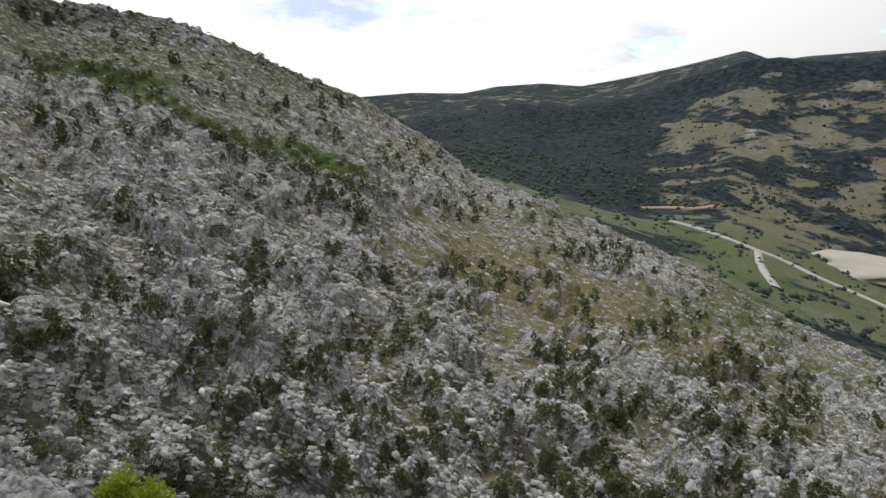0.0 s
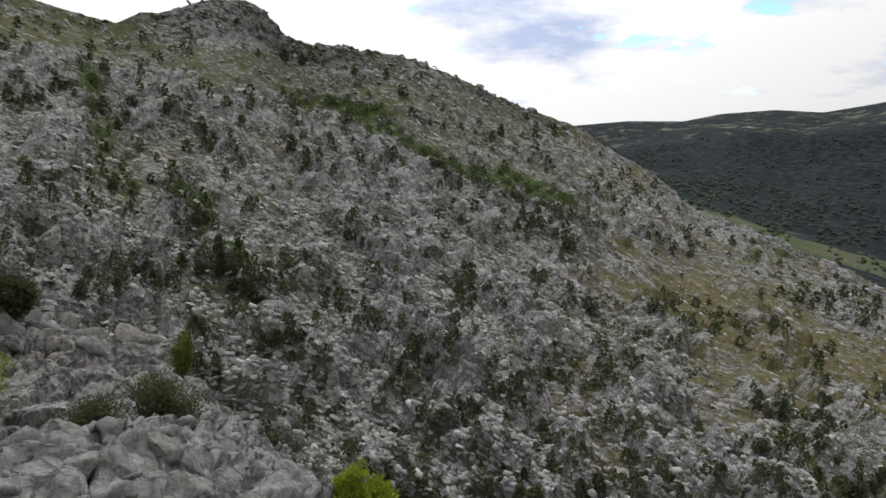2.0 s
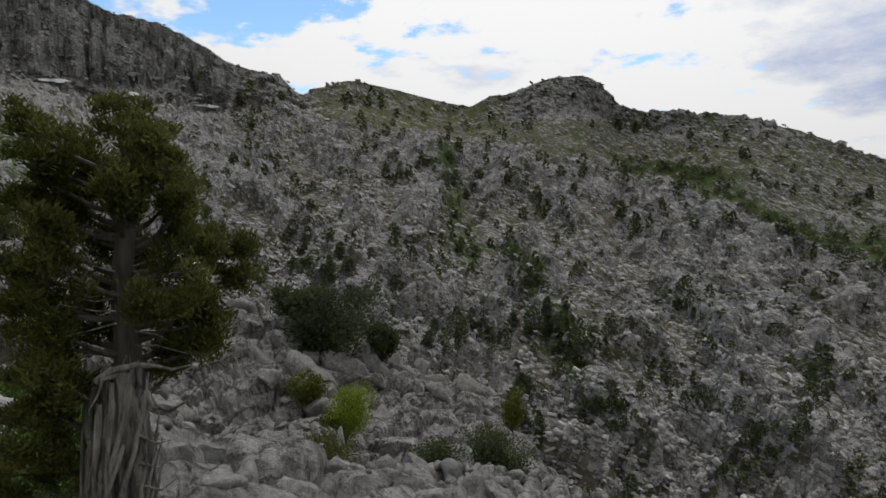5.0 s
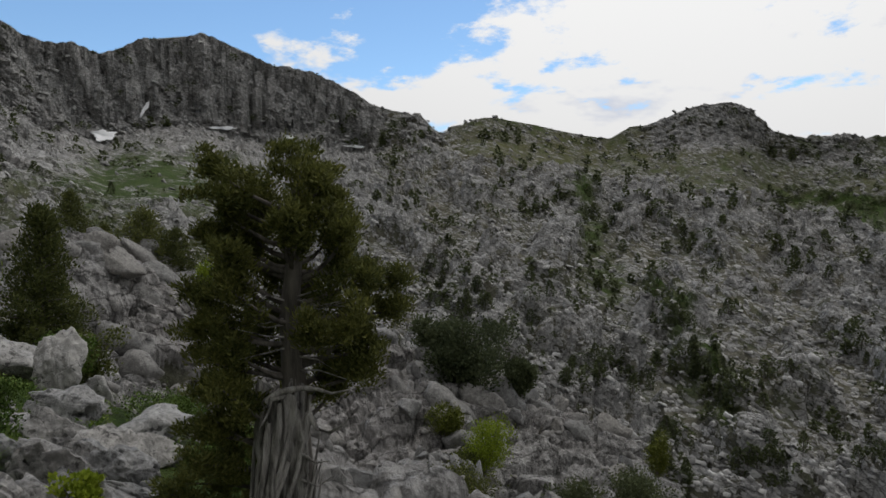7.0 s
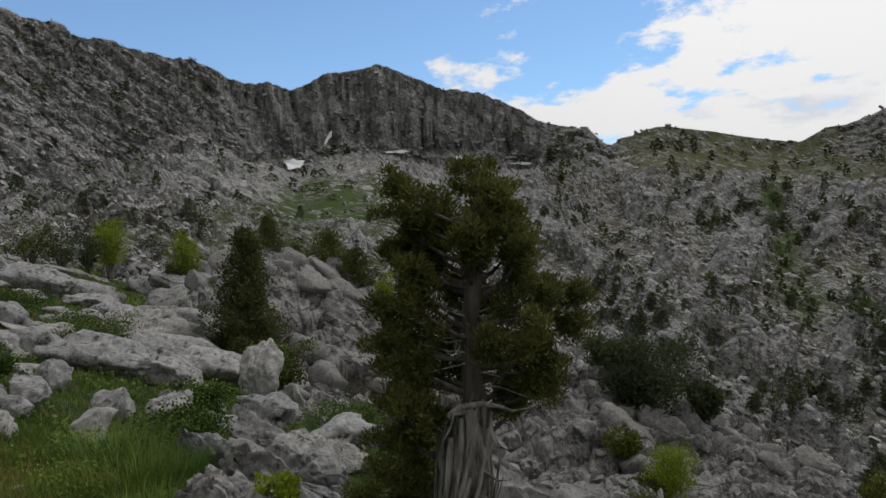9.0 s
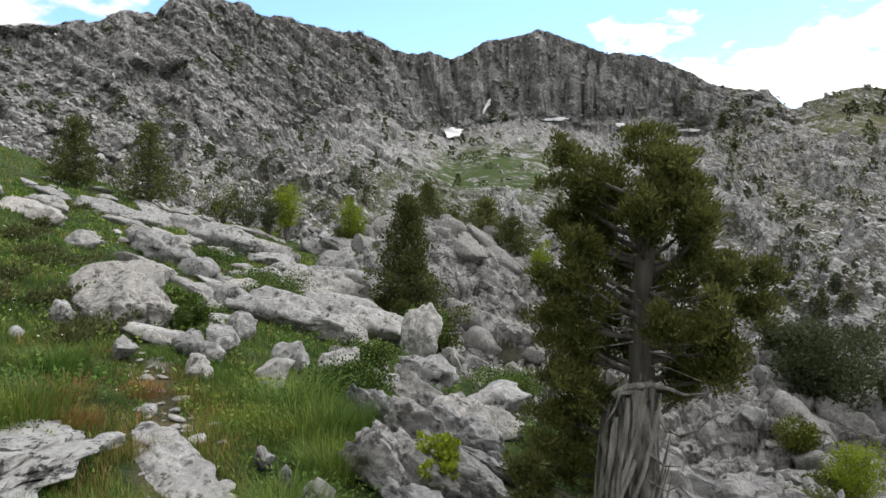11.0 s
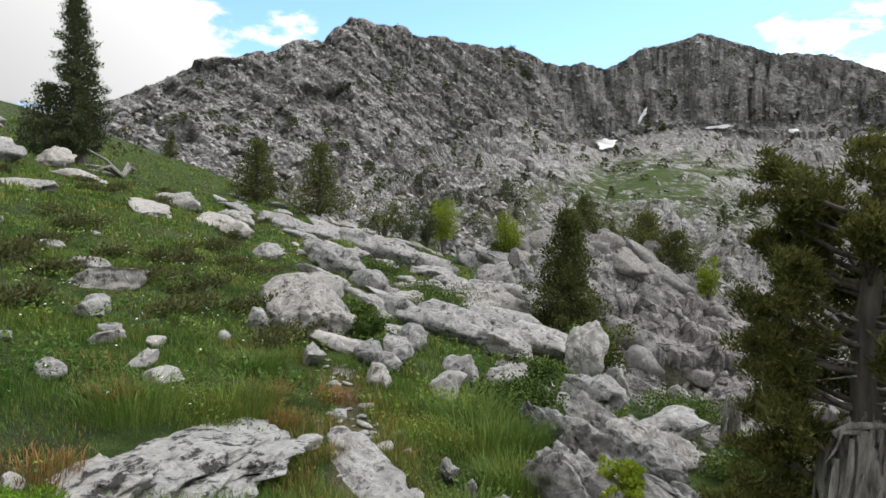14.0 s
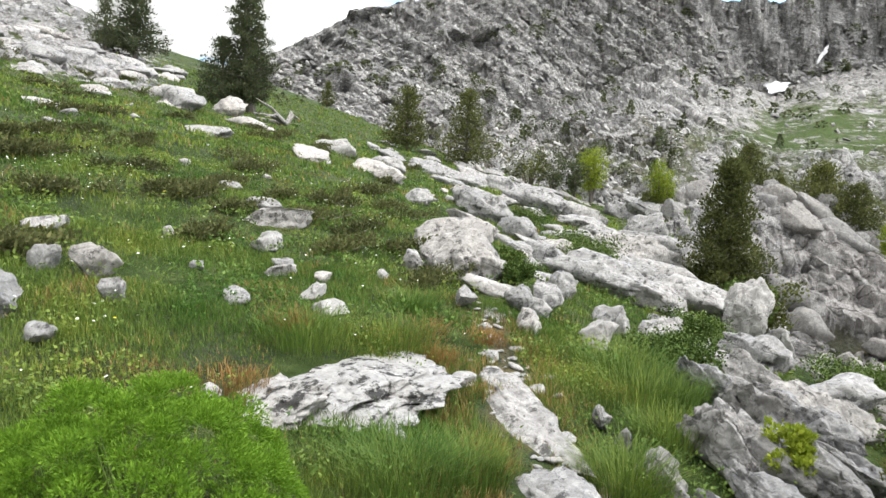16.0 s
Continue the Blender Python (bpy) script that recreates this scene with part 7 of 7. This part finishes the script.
def fallen_wood():
    gen = np.random.default_rng(6)
    base = base_at("dead_branch", Matrix.Translation(polar(124.6, 29)), "grey fallen dead wood under the tall conifer", "dead wood")
    for k in range(7):
        a = gen.uniform(0, 2 * math.pi)
        ln = gen.uniform(1.0, 2.6)
        v, f = tube([(0, 0, 0.1), (math.cos(a) * ln * 0.5, math.sin(a) * ln * 0.5, 0.4 + gen.uniform(-0.1, 0.3)), (math.cos(a) * ln, math.sin(a) * ln, 0.2 + gen.uniform(0, 0.7))], [0.09, 0.06, 0.015], 7, gen, 0.15)
        part("limb", mesh_of("limb", v, f, DEADWOOD, True), base)
    p = polar(78.6, 9.7)
    base = base_at("dead_stump", Matrix.Translation(p), "grey split dead stump in the gully", "dead wood")
    for k in range(7):
        o = gen.normal(0, 0.05, 2)
        v, f = tube([(o[0] - 0.15, o[1], -0.2), (o[0], o[1], 0.35), (o[0] * 1.5 + 0.1, o[1], 0.75 + gen.uniform(-0.15, 0.1))], [0.06, 0.045, 0.01], 6, gen, 0.2)
        part("splinter", mesh_of("splinter", v, f, DEADWOOD, True), base)


fallen_wood()


def strip(name, line, wide, mat, label, category, lift=1.2):
    """A band laid over the valley floor along sight lines (azimuth, height angle)."""
    fine = []
    for (a0, e0), (a1, e1) in zip(line, line[1:]):
        for k in range(8):
            fine.append((a0 + (a1 - a0) * k / 8, e0 + (e1 - e0) * k / 8))
    fine.append(line[-1])
    pts = [p for p in (meets(a, e)[0] for a, e in fine) if p is not None]
    v, f = [], []
    for i, p in enumerate(pts):
        way = (pts[min(i + 1, len(pts) - 1)] - pts[max(i - 1, 0)])
        way.z = 0
        side = Vector((-way.y, way.x, 0)).normalized() * wide / 2
        for s in (-1, 1):
            q = p + side * s
            v.append((q.x, q.y, drop(q.x, q.y) + lift))
        for s in (-1, 1):
            q = p + side * s * 1.15
            v.append((q.x, q.y, drop(q.x, q.y) - 1.0))
        if i:
            o = i * 4
            f += [(o - 4, o - 3, o + 1, o), (o - 3, o - 1, o + 3, o + 1), (o - 2, o - 4, o, o + 2)]
    ob = new(name, mesh_of(name, v, f, mat))
    return tagged(ob, label, category, kind="structure")


strip("road", [(-35.5, -14.0), (-33, -13.2), (-30.5, -12.4), (-28, -11.4), (-26.2, -10.9), (-24, -10.2), (-21.5, -9.5), (-19.5, -9.1)], 11, mat_road, "pale gravel road through the valley", "road")
strip("side_road", [(-26.2, -11.0), (-26.4, -11.8), (-26.9, -12.6), (-27.8, -13.6)], 8, mat_road, "pale gravel side road in the valley", "road")
strip("red_cutting", [(-17, -8.15), (-19.5, -8.0), (-21.5, -7.9), (-23, -7.6)], 9, mat_clay, "reddish bare earth cutting above the valley", "earth")


def spoil_heap():
    place, _ = meets(-33.5, -11.6)
    d, f = BALLS[4]
    p = d * (1 + 0.5 * fbm(d * 1.6 + 3, 4)[:, None] + 0.18 * np.abs(fbm(d * 6.0 + 3, 3))[:, None])
    ob = new("quarry_mound", mesh_of("quarry_mound", p, f, mat_spoil, True))
    ob.matrix_world = Matrix.Translation(place) @ pose(0, 0, 0, 0, 0, -34) @ Matrix.Diagonal((75, 60, 16, 1))
    tagged(ob, "pale quarry mound of bare gravel beside the road", "gravel mound")


spoil_heap()


# ---- woods in the valley and on the far mountains ----
def far_woods():
    gen = np.random.default_rng(55)
    pieces = []
    base_v, base_f = BALLS[1]
    for n in range(9000):
        az = gen.uniform(-38, 8)
        lo, hi = float(curve(CREST, az)) - 0.2, float(curve(MID_RIDGE, az))
        el = gen.uniform(lo, max(hi, lo + 0.5))
        if noise.noise(Vector((az * 0.5, el * 1.1, 7))) + 0.15 + 0.25 * (el > -8) < gen.uniform(0, 0.7):
            continue
        place, _ = meets(az, el)
        if place is None or place.length < 420:
            continue
        if place.length > 1500 and gen.uniform() < 0.7:
            continue
        s = gen.uniform(1.0, 3.4) * (1.0 if place.length < 900 else 1.4)
        v = base_v * gen.uniform(0.7, 1.3, (len(base_v), 1)) * (s, s, s * gen.uniform(0.8, 1.5))
        pieces.append((v + np.array(place), base_f))
    v, f = joined(pieces)
    tagged(new("far_woods", mesh_of("far_woods", v, f, FAR_LEAF)), "dark woods and scrub in the valley and on the far mountains", "woods", kind="stuff")


far_woods()


def spur_scree():
    """Broken stones over the spur and the gully."""
    gen = np.random.default_rng(66)
    base_v, base_f = BALLS[1]
    shapes = [rock_shape(500 + k, 1, 2.4, 16, 0.0, 0.8)[0] for k in range(8)]
    pieces = []
    for n in range(1300):
        az = gen.uniform(22, 88)
        r = gen.uniform(5, 26) if az < 74 else gen.uniform(8, 24)
        x, y = -math.sin(radians(az)) * r, math.cos(radians(az)) * r
        s = gen.choice([0.04, 0.07, 0.12, 0.19], p=[0.35, 0.35, 0.22, 0.08]) * (0.6 + r / 22)
        m = np.array(pose(0, 0, 0, gen.uniform(0, 360), gen.uniform(0, 20), gen.uniform(0, 360)).to_3x3())
        v = (shapes[n % 8] * (s * gen.uniform(0.8, 1.5), s, s * 0.7)) @ m.T
        pieces.append((v + (x, y, drop(x, y) + s * 0.15), base_f))
    v, f = joined(pieces)
    tagged(new("scree", mesh_of("scree", v, f, SPUR_STONE)), "broken grey limestone stones over spur and gully", "rubble", kind="stuff")


spur_scree()
